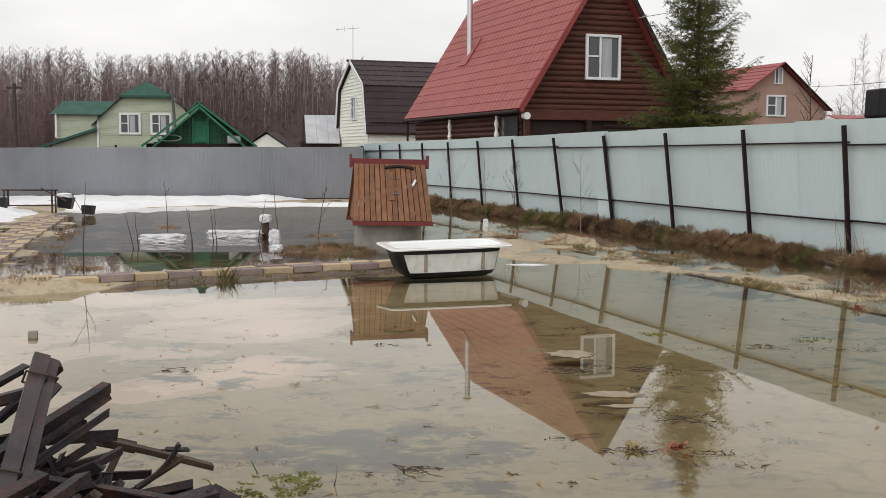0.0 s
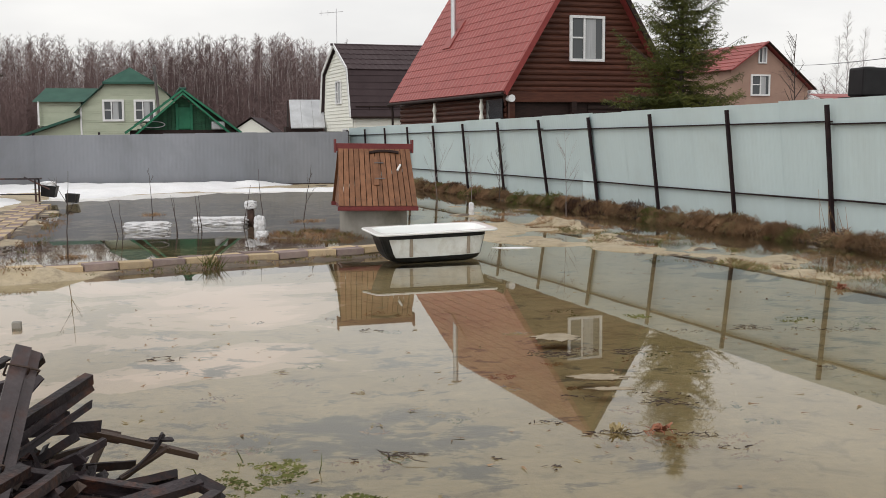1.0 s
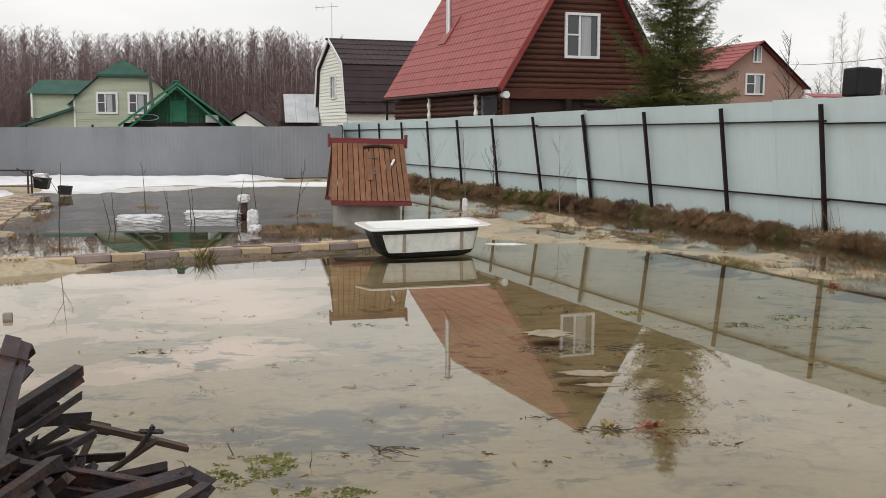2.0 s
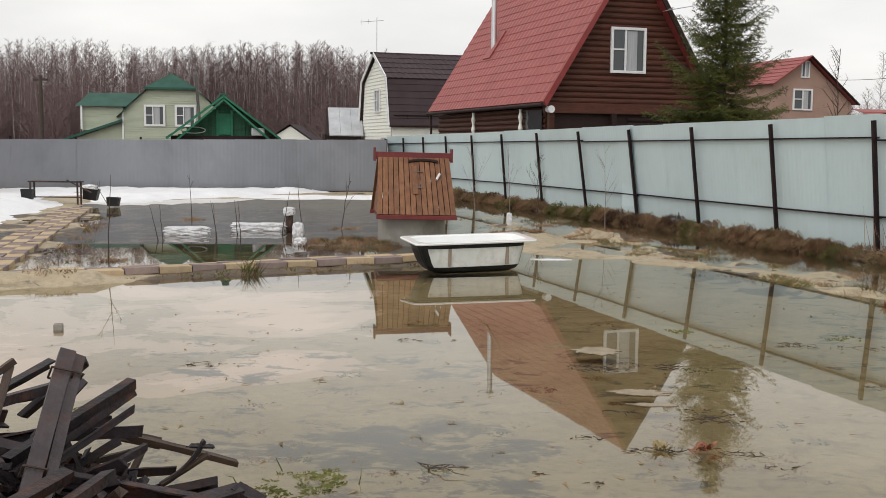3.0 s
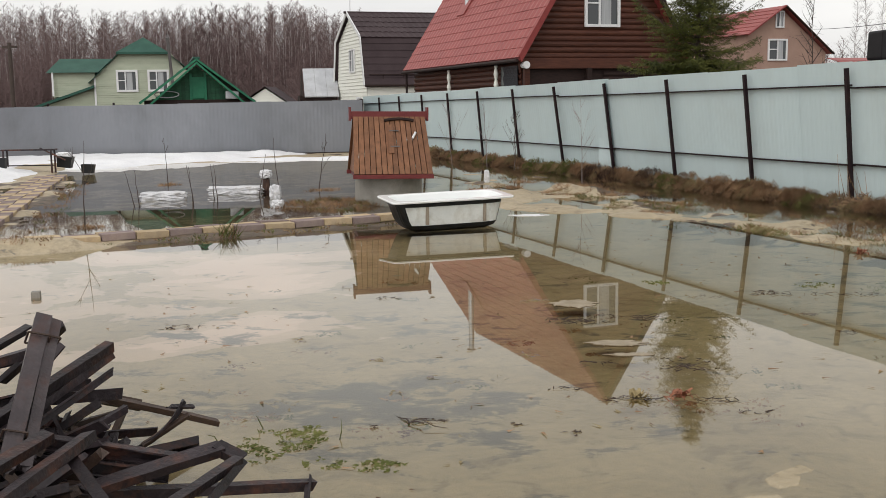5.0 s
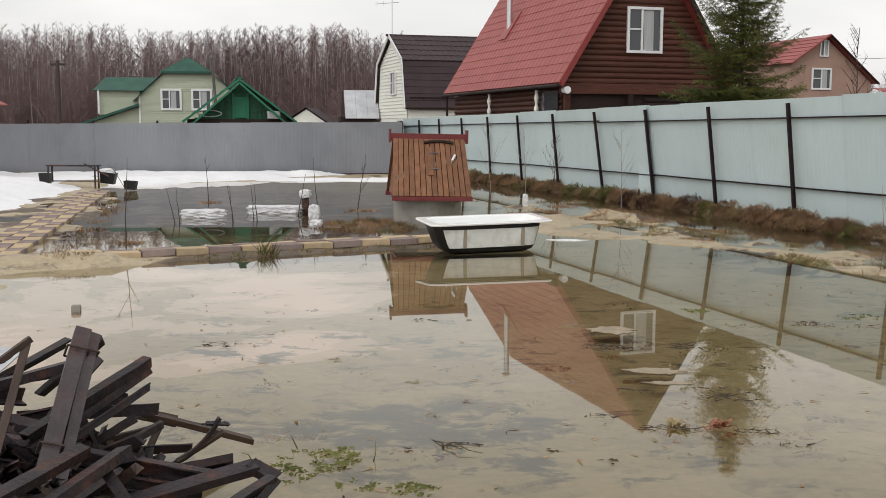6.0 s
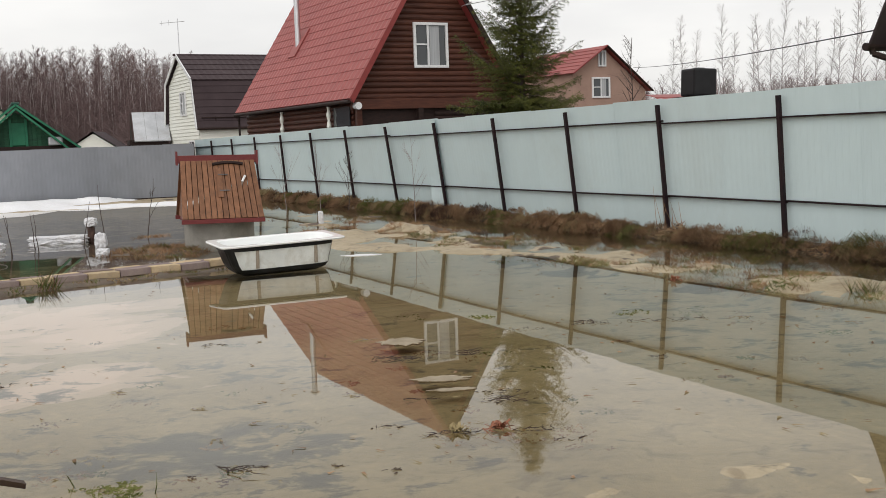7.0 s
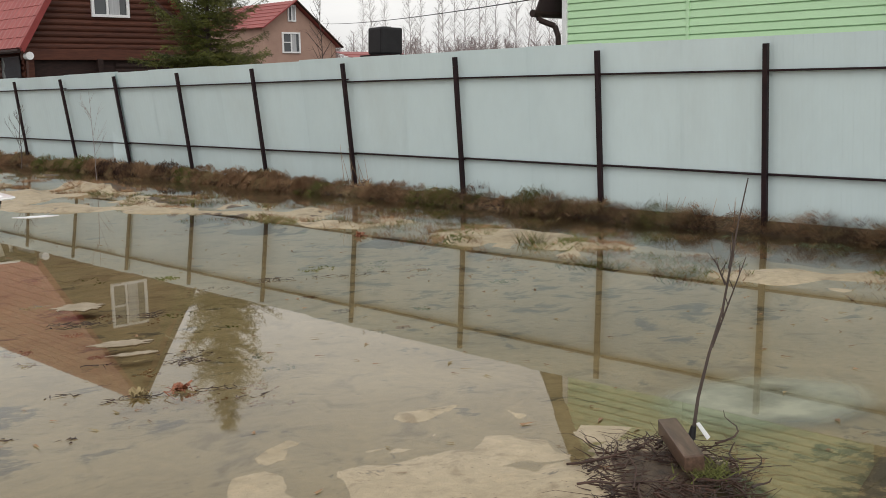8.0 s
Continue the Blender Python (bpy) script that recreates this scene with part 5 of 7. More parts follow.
part("crossarm", box((-0.5, -0.06, 5.75), (0.5, 0.06, 5.9), 0.01), M_BARK, pole)


# ---- grass on the bank, tufts, debris ----
def build_bank_grass():
    rnd = random.Random(11)
    h = Heap()
    for i in range(95000):
        y = 4.0 + 38.0 * rnd.random() ** 1.5
        s = rnd.gauss(-0.08, 0.17)
        if s < -0.33 or s > 0.45:
            continue
        x = 3.07 + (-s - (y - 22.93) * UY) / UX
        g = ground_height(x, y)
        if g < WATER - 0.02:
            continue
        n = 0.6 * rough_noise(x, y, 1.6, 2.0) + 0.4 * rough_noise(x, y, 4.5, 2.5)
        if n < -0.22 and rnd.random() < 0.75:
            continue
        hump = 0.26 * max(0.0, n + 0.15)
        ln = (0.04 + 0.06 * max(0, n + 0.4)) * rnd.uniform(0.5, 1.6)
        ln *= 0.62 + 0.38 * step01(9, 20, y)
        a = rnd.uniform(0, math.tau)
        lay = rnd.uniform(0.3, 2.6)
        e = Vector((math.cos(a) * lay - 0.4 * UX, math.sin(a) * lay - 0.4 * UY, rnd.uniform(-0.7, 1.3))).normalized()
        green = rough_noise(x, y, 0.8, 8.0)
        kind = 1 if (green > 0.2 and rnd.random() < 0.45) else rnd.choice((0, 0, 0, 0, 0, 3, 3, 2))
        z = g + hump * rnd.random()
        h.blade((x, y, z), Vector((x, y, z)) + e * ln, rnd.uniform(0.005, 0.010) + 0.010 * step01(9, 20, y), kind)
    # shaggy clumps that arch over the ditch
    for i in range(520):
        y = 5.0 + 30.0 * rnd.random() ** 1.7
        s = rnd.uniform(-0.16, 0.10)
        cx = 3.07 + (-s - (y - 22.93) * UY) / UX
        g = ground_height(cx, y)
        size = rnd.choice((0.6, 0.8, 1.0, 1.3, 1.7)) * rnd.uniform(0.85, 1.15)
        green = rough_noise(cx, y, 0.8, 8.0)
        main = 1 if green > 0.05 and rnd.random() < (0.6 if y < 17 else 0.3) else rnd.choice((0, 0, 0, 0, 0, 3, 2, 2))
        for k in range(int(105 * size)):
            a, r = rnd.uniform(0, math.tau), 0.15 * size * math.sqrt(rnd.random())
            px, py = cx + r * math.cos(a), y + r * math.sin(a)
            z = g + 0.115 * size * (1 - (r / (0.155 * size)) ** 2) + rnd.uniform(-0.02, 0.02)
            lay = rnd.uniform(0.15, 1.3)
            b = a + rnd.uniform(-0.6, 0.6)
            e = Vector((math.cos(b) * lay - 0.35 * UX, math.sin(b) * lay - 0.35 * UY, rnd.uniform(0.1, 1.0))).normalized()
            mid = Vector((px, py, z)) + e * (0.05 * size * rnd.uniform(0.5, 1.2))
            tip = mid + Vector((e.x, e.y, e.z - 1.7)).normalized() * (0.065 * size * rnd.uniform(0.5, 1.5))
            wide = rnd.uniform(0.005, 0.010) + 0.010 * step01(9, 20, y)
            kind = main if rnd.random() < 0.8 else 0
            h.blade((px, py, z - 0.02), mid, wide, kind)
            h.blade(mid, tip, wide * 0.8, kind)
    ob = h.build("bank_grass", [M_DRYGRASS, M_GREENGRASS, M_STRAW, M_ROOT])
    tagged(ob, "matted dry brown grass along the fence bank", "grass", kind="stuff")


build_bank_grass()


def tuft(h, rnd, x, y, count, radius, length, kind, flat=0.8):
    for i in range(count):
        a, r = rnd.uniform(0, math.tau), radius * math.sqrt(rnd.random())
        px, py = x + r * math.cos(a), y + r * math.sin(a)
        g = max(ground_height(px, py), WATER - 0.02)
        b = rnd.uniform(0, math.tau)
        e = Vector((math.cos(b) * flat, math.sin(b) * flat, rnd.uniform(0.4, 1.0))).normalized()
        h.blade((px, py, g - 0.01), Vector((px, py, g)) + e * length * rnd.uniform(0.5, 1.4), 0.012, kind if rnd.random() < 0.75 else 0)


def build_tufts():
    rnd = random.Random(12)
    h = Heap()
    # broken turf on the sand strip and by the well
    for i in range(900):
        y = rnd.uniform(5.5, 24)
        s = rnd.gauss(1.75, 0.65)
        x = 3.07 + (-s - (y - 22.93) * UY) / UX
        if rough_noise(x, y, 0.9, 4.0) < -0.02:
            continue
        tuft(h, rnd, x, y, 30, rnd.uniform(0.06, 0.24), 0.065, rnd.choice((0, 0, 0, 1, 1, 2)))
    # matted sods on the near end of the strip
    for i in range(150):
        y = 6.2 + 11.5 * rnd.random()
        s = rnd.uniform(0.75, 2.9)
        x = 3.07 + (-s - (y - 22.93) * UY) / UX
        if rough_noise(x, y, 0.8, 6.0) < 0.0:
            continue
        tuft(h, rnd, x, y, 150, rnd.uniform(0.14, 0.3), 0.06, rnd.choice((0, 0, 1, 1, 1)), 1.3)
    for i in range(60):
        a, r = rnd.uniform(0, math.tau), math.sqrt(rnd.random())
        tuft(h, rnd, -2.2 + 0.95 * r * math.cos(a), 17.4 + 0.8 * r * math.sin(a), 34, 0.16, 0.10, rnd.choice((0, 0, 1)))
    for i in range(36):
        t = rnd.random()
        tuft(h, rnd, -5.4 + 4.6 * t + rnd.uniform(-0.1, 0.1), 12.0 + 2.65 * t + rnd.uniform(-0.12, 0.12), 14, 0.1, 0.05, rnd.choice((0, 1, 2)))
    for i in range(46):
        t = rnd.random()
        tuft(h, rnd, -5.45 - 3.5 * t + rnd.uniform(0.0, 0.35), 12.2 + 11.5 * t, 20, 0.12, 0.08, rnd.choice((0, 0, 1)))
    for x, y in ((-5.25, 14.65), (-2.85, 20.85), (1.8, 19.6), (0.9, 21.0), (2.3, 20.6), (0.3, 20.2), (1.3, 22.3), (2.6, 19.0), (-6.5, 22.8)):
        for k in range(7):
            tuft(h, rnd, x + rnd.gauss(0, 0.14), y + rnd.gauss(0, 0.12), 34, 0.12, 0.11, 0, 1.2)
    tuft(h, rnd, -2.95, 13.35, 60, 0.12, 0.2, 1, 0.5)
    for k in range(26):
        x, y = 6.02 + rnd.gauss(0, 0.12), 16.15 + rnd.gauss(0, 0.2)
        h.cone((x, y, 0.15), (x - 0.05 + rnd.gauss(0, 0.06), y + rnd.gauss(0, 0.08), rnd.uniform(0.45, 0.85)), 0.006, 0.002, 3, 0)
    for k in range(12):
        x, y = 8.1 + rnd.gauss(0, 0.2), 10.3 + rnd.gauss(0, 0.4)
        h.cone((x, y, 0.12), (x + rnd.gauss(0, 0.06), y + rnd.gauss(0, 0.06), rnd.uniform(0.24, 0.38)), 0.004, 0.0015, 3, 0)
    tuft(h, rnd, 5.86, 9.8, 120, 0.16, 0.2, 1, 0.5)
    tuft(h, rnd, 6.05, 15.9, 200, 0.35, 0.1, 2, 1.0)
    ob = h.build("grass_tufts", [M_DRYGRASS, M_GREENGRASS, M_STRAW])
    tagged(ob, "scattered tufts of wet brown and green grass", "grass", kind="stuff")


build_tufts()


def build_weeds():
    """Weeds in the shallow water near the viewer, each a thing."""
    rnd = random.Random(14)
    spots = [(-0.74, 5.05, 0.15, 260, 1), (-0.82, 4.85, 0.12, 170, 1), (-0.49, 4.70, 0.07, 90, 1), (-0.62, 5.2, 0.06, 70, 1), (-0.22, 4.66, 0.08, 90, 1),
             (-0.24, 5.22, 0.12, 70, 0), (-1.0, 5.45, 0.12, 80, 0), (-0.1, 5.3, 0.06, 60, 1), (1.13, 5.72, 0.08, 80, 2), (1.37, 5.72, 0.06, 110, 3), (1.55, 5.62, 0.12, 80, 0), (1.25, 5.7, 0.2, 60, 0),
             (-2.35, 6.4, 0.07, 80, 1), (1.9, 9.6, 0.09, 70, 1), (3.3, 9.4, 0.12, 80, 1), (4.1, 8.6, 0.10, 70, 0), (4.6, 8.0, 0.09, 60, 1), (1.3, 6.3, 0.08, 60, 0), (3.75, 9.2, 0.12, 50, 1),
             (1.25, 8.1, 0.09, 50, 0), (-0.35, 8.9, 0.07, 50, 1), (0.55, 7.2, 0.07, 60, 0), (-0.9, 7.0, 0.09, 60, 0), (2.2, 8.9, 0.10, 60, 0), (-1.6, 9.4, 0.06, 40, 0)]
    for k in range(60):
        y = rnd.uniform(5.2, 13.0)
        x = rnd.uniform(-0.28, 0.6) * y
        if fence_in(x, y) < 3.1 or algae_and_reflection_amount(x, y) < 0.2 and rnd.random() < 0.6:
            continue
        spots.append((x, y, rnd.uniform(0.03, 0.1), rnd.randint(14, 40), rnd.choice((0, 0, 1, 2))))
    heaps = [Heap() for k in range(4)]
    for x, y, r, n, mat in spots:
        z = max(ground_height(x, y), WATER - (0.001 if mat == 1 and n > 65 else 0.012))
        for i in range(2 * n):
            a, q = rnd.uniform(0, math.tau), r * math.sqrt(rnd.random())
            b = rnd.uniform(0, math.tau)
            p = Vector((x + q * math.cos(a) * 1.5, y + q * math.sin(a) * 1.2, z + rnd.uniform(0.0, 0.006)))
            if rough_noise(p.x, p.y, 16.0, 3.3) < 0.02:
                continue
            e = Vector((math.cos(b), math.sin(b), rnd.uniform(0.02, 0.4))).normalized()
            heaps[mat].blade(p, p + e * rnd.uniform(0.012, 0.034), 0.012, 0)
        for i in range(n // 110):
            p = Vector((x + rnd.gauss(0, r), y + rnd.gauss(0, r), z - 0.01))
            heaps[mat].tube([p, p + Vector((rnd.gauss(0, 0.02), rnd.gauss(0, 0.02), 0.05)), p + Vector((rnd.gauss(0, 0.05), rnd.gauss(0, 0.05), rnd.uniform(0.04, 0.10)))], [0.004, 0.003, 0.001], 4)
    for h, m, w in zip(heaps, (M_DRYGRASS, M_GREENGRASS, M_STRAW, M_REDLEAF), ("drab brown rotting weed in the shallow water", "small green weeds growing in the shallow water",
                                                                              "pale straw tufts standing in the shallow water", "red dead leaves of plants in shallow water")):
        tagged(h.build("pond_weed", [m]), w, "weed", "weeds in the pond", "stuff")
    h = Heap()
    for i in range(900):
        x, y = rnd.uniform(-5, 7), rnd.uniform(3.2, 15)
        if rough_noise(x, y, 0.8, 6.0) < 0.05 and rnd.random() < 0.8:
            continue
        a = rnd.uniform(0, math.tau)
        z = max(ground_height(x, y), WATER) + 0.004
        p = Vector((x, y, z))
        e = Vector((math.cos(a), math.sin(a), 0.06))
        h.blade(p, p + e * rnd.uniform(0.02, 0.09), rnd.uniform(0.008, 0.03), rnd.choice((0, 0, 1)), Vector((-e.y, e.x, 0.1)))
    tagged(h.build("floating_debris", [M_DRYGRASS, M_STRAW]), "dead leaves and straw floating on the water", "debris", kind="stuff")


build_weeds()


def twig_litter(name, label, x, y, rx, ry, count, length, thick, materials, seed, lift=0.02, cat="twigs"):
    """A loose tangle of short crooked twigs afloat at the water's level."""
    rnd = random.Random(seed)
    h = Heap()
    z = max(WATER, ground_height(x, y)) + 0.002
    for i in range(count):
        a, r = rnd.uniform(0, math.tau), math.sqrt(rnd.random())
        p = Vector((x + rx * r * math.cos(a), y + ry * r * math.sin(a), z + rnd.uniform(0, lift) * (1 - r)))
        b = rnd.uniform(0, math.tau)
        pts, n = [p], 4
        for k in range(n):
            b += rnd.uniform(-0.7, 0.7)
            p = p + Vector((math.cos(b), 0.7 * math.sin(b), rnd.uniform(-0.25, 0.3))) * (length * rnd.uniform(0.5, 1.2) / n)
            p.z = max(z - 0.004, p.z)
            pts.append(p)
        w = thick * rnd.uniform(0.5, 1.2)
        h.tube(pts, [w, w, w * 0.8, w * 0.6, w * 0.3], 4, rnd.randrange(len(materials)))
    return tagged(h.build(name, materials), label, cat, "litter in the pond", "stuff")


def rosette(name, label, x, y, size, count, mat, seed, upright=0.6):
    """A plant of curled dead leaves round one foot."""
    rnd = random.Random(seed)
    h = Heap()
    z = max(WATER, ground_height(x, y)) - 0.004
    for i in range(count):
        a = rnd.uniform(0, math.tau)
        d = Vector((math.cos(a), math.sin(a), rnd.uniform(0.15, upright) * 2)).normalized()
        side = Vector((-math.sin(a), math.cos(a), rnd.uniform(-0.3, 0.3))).normalized()
        ln, w = size * rnd.uniform(0.6, 1.2), size * rnd.uniform(0.07, 0.16)
        c = Vector((x + rnd.gauss(0, size * 0.2), y + rnd.gauss(0, size * 0.15), z))
        pts = [c, c + d * ln * 0.5, c + d * ln * 0.85 + Vector((0, 0, -0.1 * ln)), c + d * ln + Vector((0, 0, -0.35 * ln))]
        k = len(h.v)
        for p, f in zip(pts, (0.4, 1.0, 0.7, 0.1)):
            h.v += [tuple(p - side * w * f), tuple(p + Vector((0, 0, -0.3 * w * f))), tuple(p + side * w * f)]
        for q in range(3):
            for e in (0, 1):
                h.f.append((k + 3 * q + e, k + 3 * q + e + 1, k + 3 * q + e + 4, k + 3 * q + e + 3))
                h.m.append(0)
    return tagged(h.build(name, [mat]), label, "plant", "dead plants in the pond")


DARK_TWIGS, PALE_ROOTS = "dark rotting twigs afloat on the pond", "pale bleached roots and stalks in the pond"
for x, y, rx, ry, count, length, pale in ((0.91, 7.93, 0.16, 0.10, 34, 0.12, 0), (1.08, 7.86, 0.14, 0.03, 12, 0.14, 0), (1.53, 8.0, 0.12, 0.09, 26, 0.12, 0), (0.74, 8.74, 0.09, 0.09, 14, 0.10, 1),
                                          (0.60, 6.83, 0.06, 0.06, 10, 0.08, 1), (1.54, 6.43, 0.11, 0.10, 30, 0.10, 0), (1.56, 6.55, 0.22, 0.22, 22, 0.05, 0), (1.10, 5.76, 0.16, 0.05, 16, 0.10, 0),
                                          (1.55, 5.72, 0.16, 0.04, 14, 0.12, 0), (1.72, 5.5, 0.10, 0.04, 8, 0.08, 0), (-0.42, 6.72, 0.05, 0.05, 9, 0.07, 1), (-1.05, 7.33, 0.06, 0.05, 9, 0.07, 1), (2.77, 9.05, 0.10, 0.08, 18, 0.08, 0),
                                          (2.95, 8.95, 0.35, 0.05, 16, 0.12, 0), (-2.04, 7.81, 0.22, 0.10, 16, 0.09, 0), (-0.04, 5.36, 0.12, 0.05, 26, 0.04, 0), (-0.3, 5.27, 0.02, 0.02, 8, 0.05, 0),
                                          (-0.05, 6.25, 0.03, 0.03, 6, 0.05, 1), (-0.23, 5.93, 0.04, 0.03, 7, 0.05, 1), (-0.55, 8.95, 0.10, 0.05, 10, 0.08, 0), (3.6, 8.9, 0.30, 0.05, 14, 0.12, 0), (4.15, 8.85, 0.12, 0.05, 10, 0.08, 1),
                                          (0.45, 5.3, 0.04, 0.03, 6, 0.05, 0), (0.72, 5.15, 0.05, 0.05, 8, 0.05, 0), (0.75, 5.98, 0.09, 0.03, 12, 0.06, 0), (0.98, 6.6, 0.10, 0.02, 6, 0.14, 0)):
    twig_litter("root_litter" if pale else "twig_litter", PALE_ROOTS if pale else DARK_TWIGS, x, y, rx, ry, count, length, 0.0026 if pale else 0.0028,
                [M_STRAW, M_PALETWIG] if pale else [M_ROOT, M_BARK], int(100 * x + 999 * y))
twig_litter("arched_twig", "thin brown twig arching over the shallows", -0.12, 5.32, 0.02, 0.02, 3, 0.34, 0.005, [M_BARK], 71, 0.03)
rosette("red_rosette", "orange-red dead leaf rosette standing in shallow water", 1.39, 5.81, 0.085, 34, M_REDLEAF, 3)
rosette("straw_rosette", "yellowish dead leaf tuft standing in shallow water", 1.15, 5.78, 0.075, 30, M_STRAW, 4, 1.0)
rosette("straw_rosette", "reddish dead leaf tuft on the sand strip", 4.38, 11.3, 0.10, 26, M_REDLEAF, 5, 0.8)


# ---- snow ----
def snow_height(x, y):
    n = 0.6 * rough_noise(x, y, 0.45, 12.0) + 0.4 * rough_noise(x, y, 1.4, 17.0)
    # mass left of the path
    px = -9.0 + 0.29 * (23.8 - y)
    a = step01(-0.1, 1.6, px - 1.0 - x + 0.5 * n) * step01(19.3, 21.5, y + 0.6 * n) * (0.16 + 0.34 * step01(-10, -14, x) * step01(32, 24, y) + 0.12 * n)
    # drift along the grey fence
    edge = 29.0 + 1.55 * max(0.0, x + 10.2) if x > -10.2 else 29.0 + 0.1 * (x + 10.2)
    b = step01(-0.2, 2.0, y - edge + 1.2 * n) * (0.20 + 0.14 * n) * step01(-3.2, -4.6, x)
    # thin second strip on the ice
    c = step01(0.9, 0.2, abs(y - (33.2 + 0.15 * (x + 5)) + 0.5 * n)) * step01(-8.2, -7.4, x) * step01(-2.8, -3.4, x) * 0.10
    return max(a, b, c) - 0.07


def build_snow():
    xs = [-25 + 0.25 * i for i in range(92)]
    ys = [18.8 + 0.25 * i for i in range(90)]
    idx, verts, faces = {}, [], []

    def vid(i, j):
        if (i, j) not in idx:
            x, y = xs[i], ys[j]
            idx[i, j] = len(verts)
            verts.append((x, y, max(-0.09, snow_height(x, y)) + 0.03 * rough_noise(x, y, 3.0, 2.2)))
        return idx[i, j]
    for i in range(len(xs) - 1):
        for j in range(len(ys) - 1):
            if max(snow_height(xs[i + a], ys[j + b]) for a in (0, 1) for b in (0, 1)) > -0.05:
                line = BACK0 + (BACK1 - BACK0) * ((xs[i] - BACK0.x) / (BACK1.x - BACK0.x))
                if ys[j + 1] < line.y - 0.12:
                    faces.append((vid(i, j), vid(i + 1, j), vid(i + 1, j + 1), vid(i, j + 1)))
    ob = from_lists("snow", verts, faces, M_SNOW)
    for p in ob.data.polygons:
        p.use_smooth = True
    tagged(ob, "banks of old melting snow along the grey fence", "snow", kind="stuff")


build_snow()


# ---- slab path and kerb ----
def slab_mesh(name, w, d, t):
    bm = box((-w / 2, -d / 2, -t), (w / 2, d / 2, 0), 0.006)
    me = bpy.data.meshes.new(name)
    bm.to_mesh(me)
    bm.free()
    return me


def build_paving():
    rnd = random.Random(6)
    kerb = thing("slab_kerb", pose(0, 0, 0), "low edging of yellow and grey-purple slabs in the water", "paving", kind="structure")
    path = thing("slab_path", pose(0, 0, 0), "checkered path of yellow and grey-purple slabs", "paving", kind="structure")

    def lay(parent, me, m, mat):
        ob = new("slab", me)
        ob.parent = parent
        ob.matrix_basis = m
        ob.material_slots[0].link = "OBJECT"
        ob.material_slots[0].material = mat
    k_me = slab_mesh("slab", 0.415, 0.22, 0.09)
    p_me = slab_mesh("path_slab", 0.228, 0.462, 0.09)
    for me in (k_me, p_me):
        me.materials.append(M_YELLOWTILE)
    a, b = Vector((-5.55, 12.2, 0)), Vector((-0.75, 15.05, 0))
    d = (b - a).normalized()
    nrm = Vector((-d.y, d.x, 0))
    turn = math.degrees(math.atan2(d.y, d.x))
    for i in range(-1, 13):
        for r in range(2):
            p = a + d * (0.43 * (i + 0.5)) + nrm * (0.12 + 0.235 * r)
            lay(kerb, k_me, pose(p.x, p.y, 0.075 + rnd.uniform(-0.012, 0.012) - 0.01 * r, rnd.uniform(-2, 2), rnd.uniform(-1.5, 1.5), turn + rnd.uniform(-2, 2)), (M_YELLOWTILE, M_PURPLETILE)[(i + r) % 2])
    a, b = Vector((-5.98, 12.65, 0)), Vector((-9.81, 25.5, 0))
    d = (b - a).normalized()
    nrm = Vector((-d.y, d.x, 0))
    turn = math.degrees(math.atan2(d.y, d.x)) - 90
    for i in range(29):
        for c in range(3):
            p = a + d * (0.474 * (i + 0.5)) + nrm * (0.12 + 0.24 * c)
            lay(path, p_me, pose(p.x, p.y, 0.035 + rnd.uniform(-0.008, 0.008), rnd.uniform(-1.5, 1.5), rnd.uniform(-1, 1), turn + rnd.uniform(-1, 1)), (M_YELLOWTILE, M_PURPLETILE)[(i + c) % 2])


# ---- far end of the yard: bags, stakes, saplings, bench, pots, gazebo ----
def crumpled(name, label, x, y, z, size, seed, cat="bag", mat=None, turn=0, boxy=0.55):
    bm = bmesh.new()
    bmesh.ops.create_icosphere(bm, subdivisions=4, radius=1.0)
    for v in bm.verts:
        c = v.co
        k = max(abs(c.x), abs(c.y), abs(c.z))
        c = c.lerp(c / k, boxy)
        n = noise.noise(c * 2.3 + Vector((seed, 0, 0))) * 0.16 + abs(noise.noise(c * 5.0 + Vector((0, seed, 0)))) * 0.12
        v.co = Vector((c.x * size[0], c.y * size[1], c.z * size[2])) * (0.92 + n)
    ob = mesh_object(name, bm, mat or M_BAG)
    ob.matrix_basis = pose(x, y, z, 0, 0, turn)
    return tagged(ob, label, cat)


crumpled("film_cover", "long bed wrapped in crumpled white plastic film", -5.52, 19.15, 0.015, (0.42, 0.26, 0.095), 1.0, "cover", None, 8, 0.85)
crumpled("film_cover", "long bed wrapped in crumpled white plastic film", -4.42, 20.25, 0.015, (0.55, 0.26, 0.10), 4.0, "cover", None, 6, 0.85)
crumpled("white_bag", "small white bag lying in the flooded bed", -3.07, 17.4, 0.02, (0.11, 0.12, 0.075), 7.0)
crumpled("white_bag", "crumpled white bag slumped against a stump", -3.42, 19.05, 0.06, (0.11, 0.10, 0.17), 9.0)
crumpled("white_bag", "white bag pulled over the top of a stump", -3.83, 20.3, 0.34, (0.12, 0.12, 0.09), 12.0)
crumpled("tree_stump", "dark wet stump standing in the flooded bed", -3.83, 20.3, 0.1, (0.07, 0.07, 0.2), 15.0, "stump", M_ROOT)


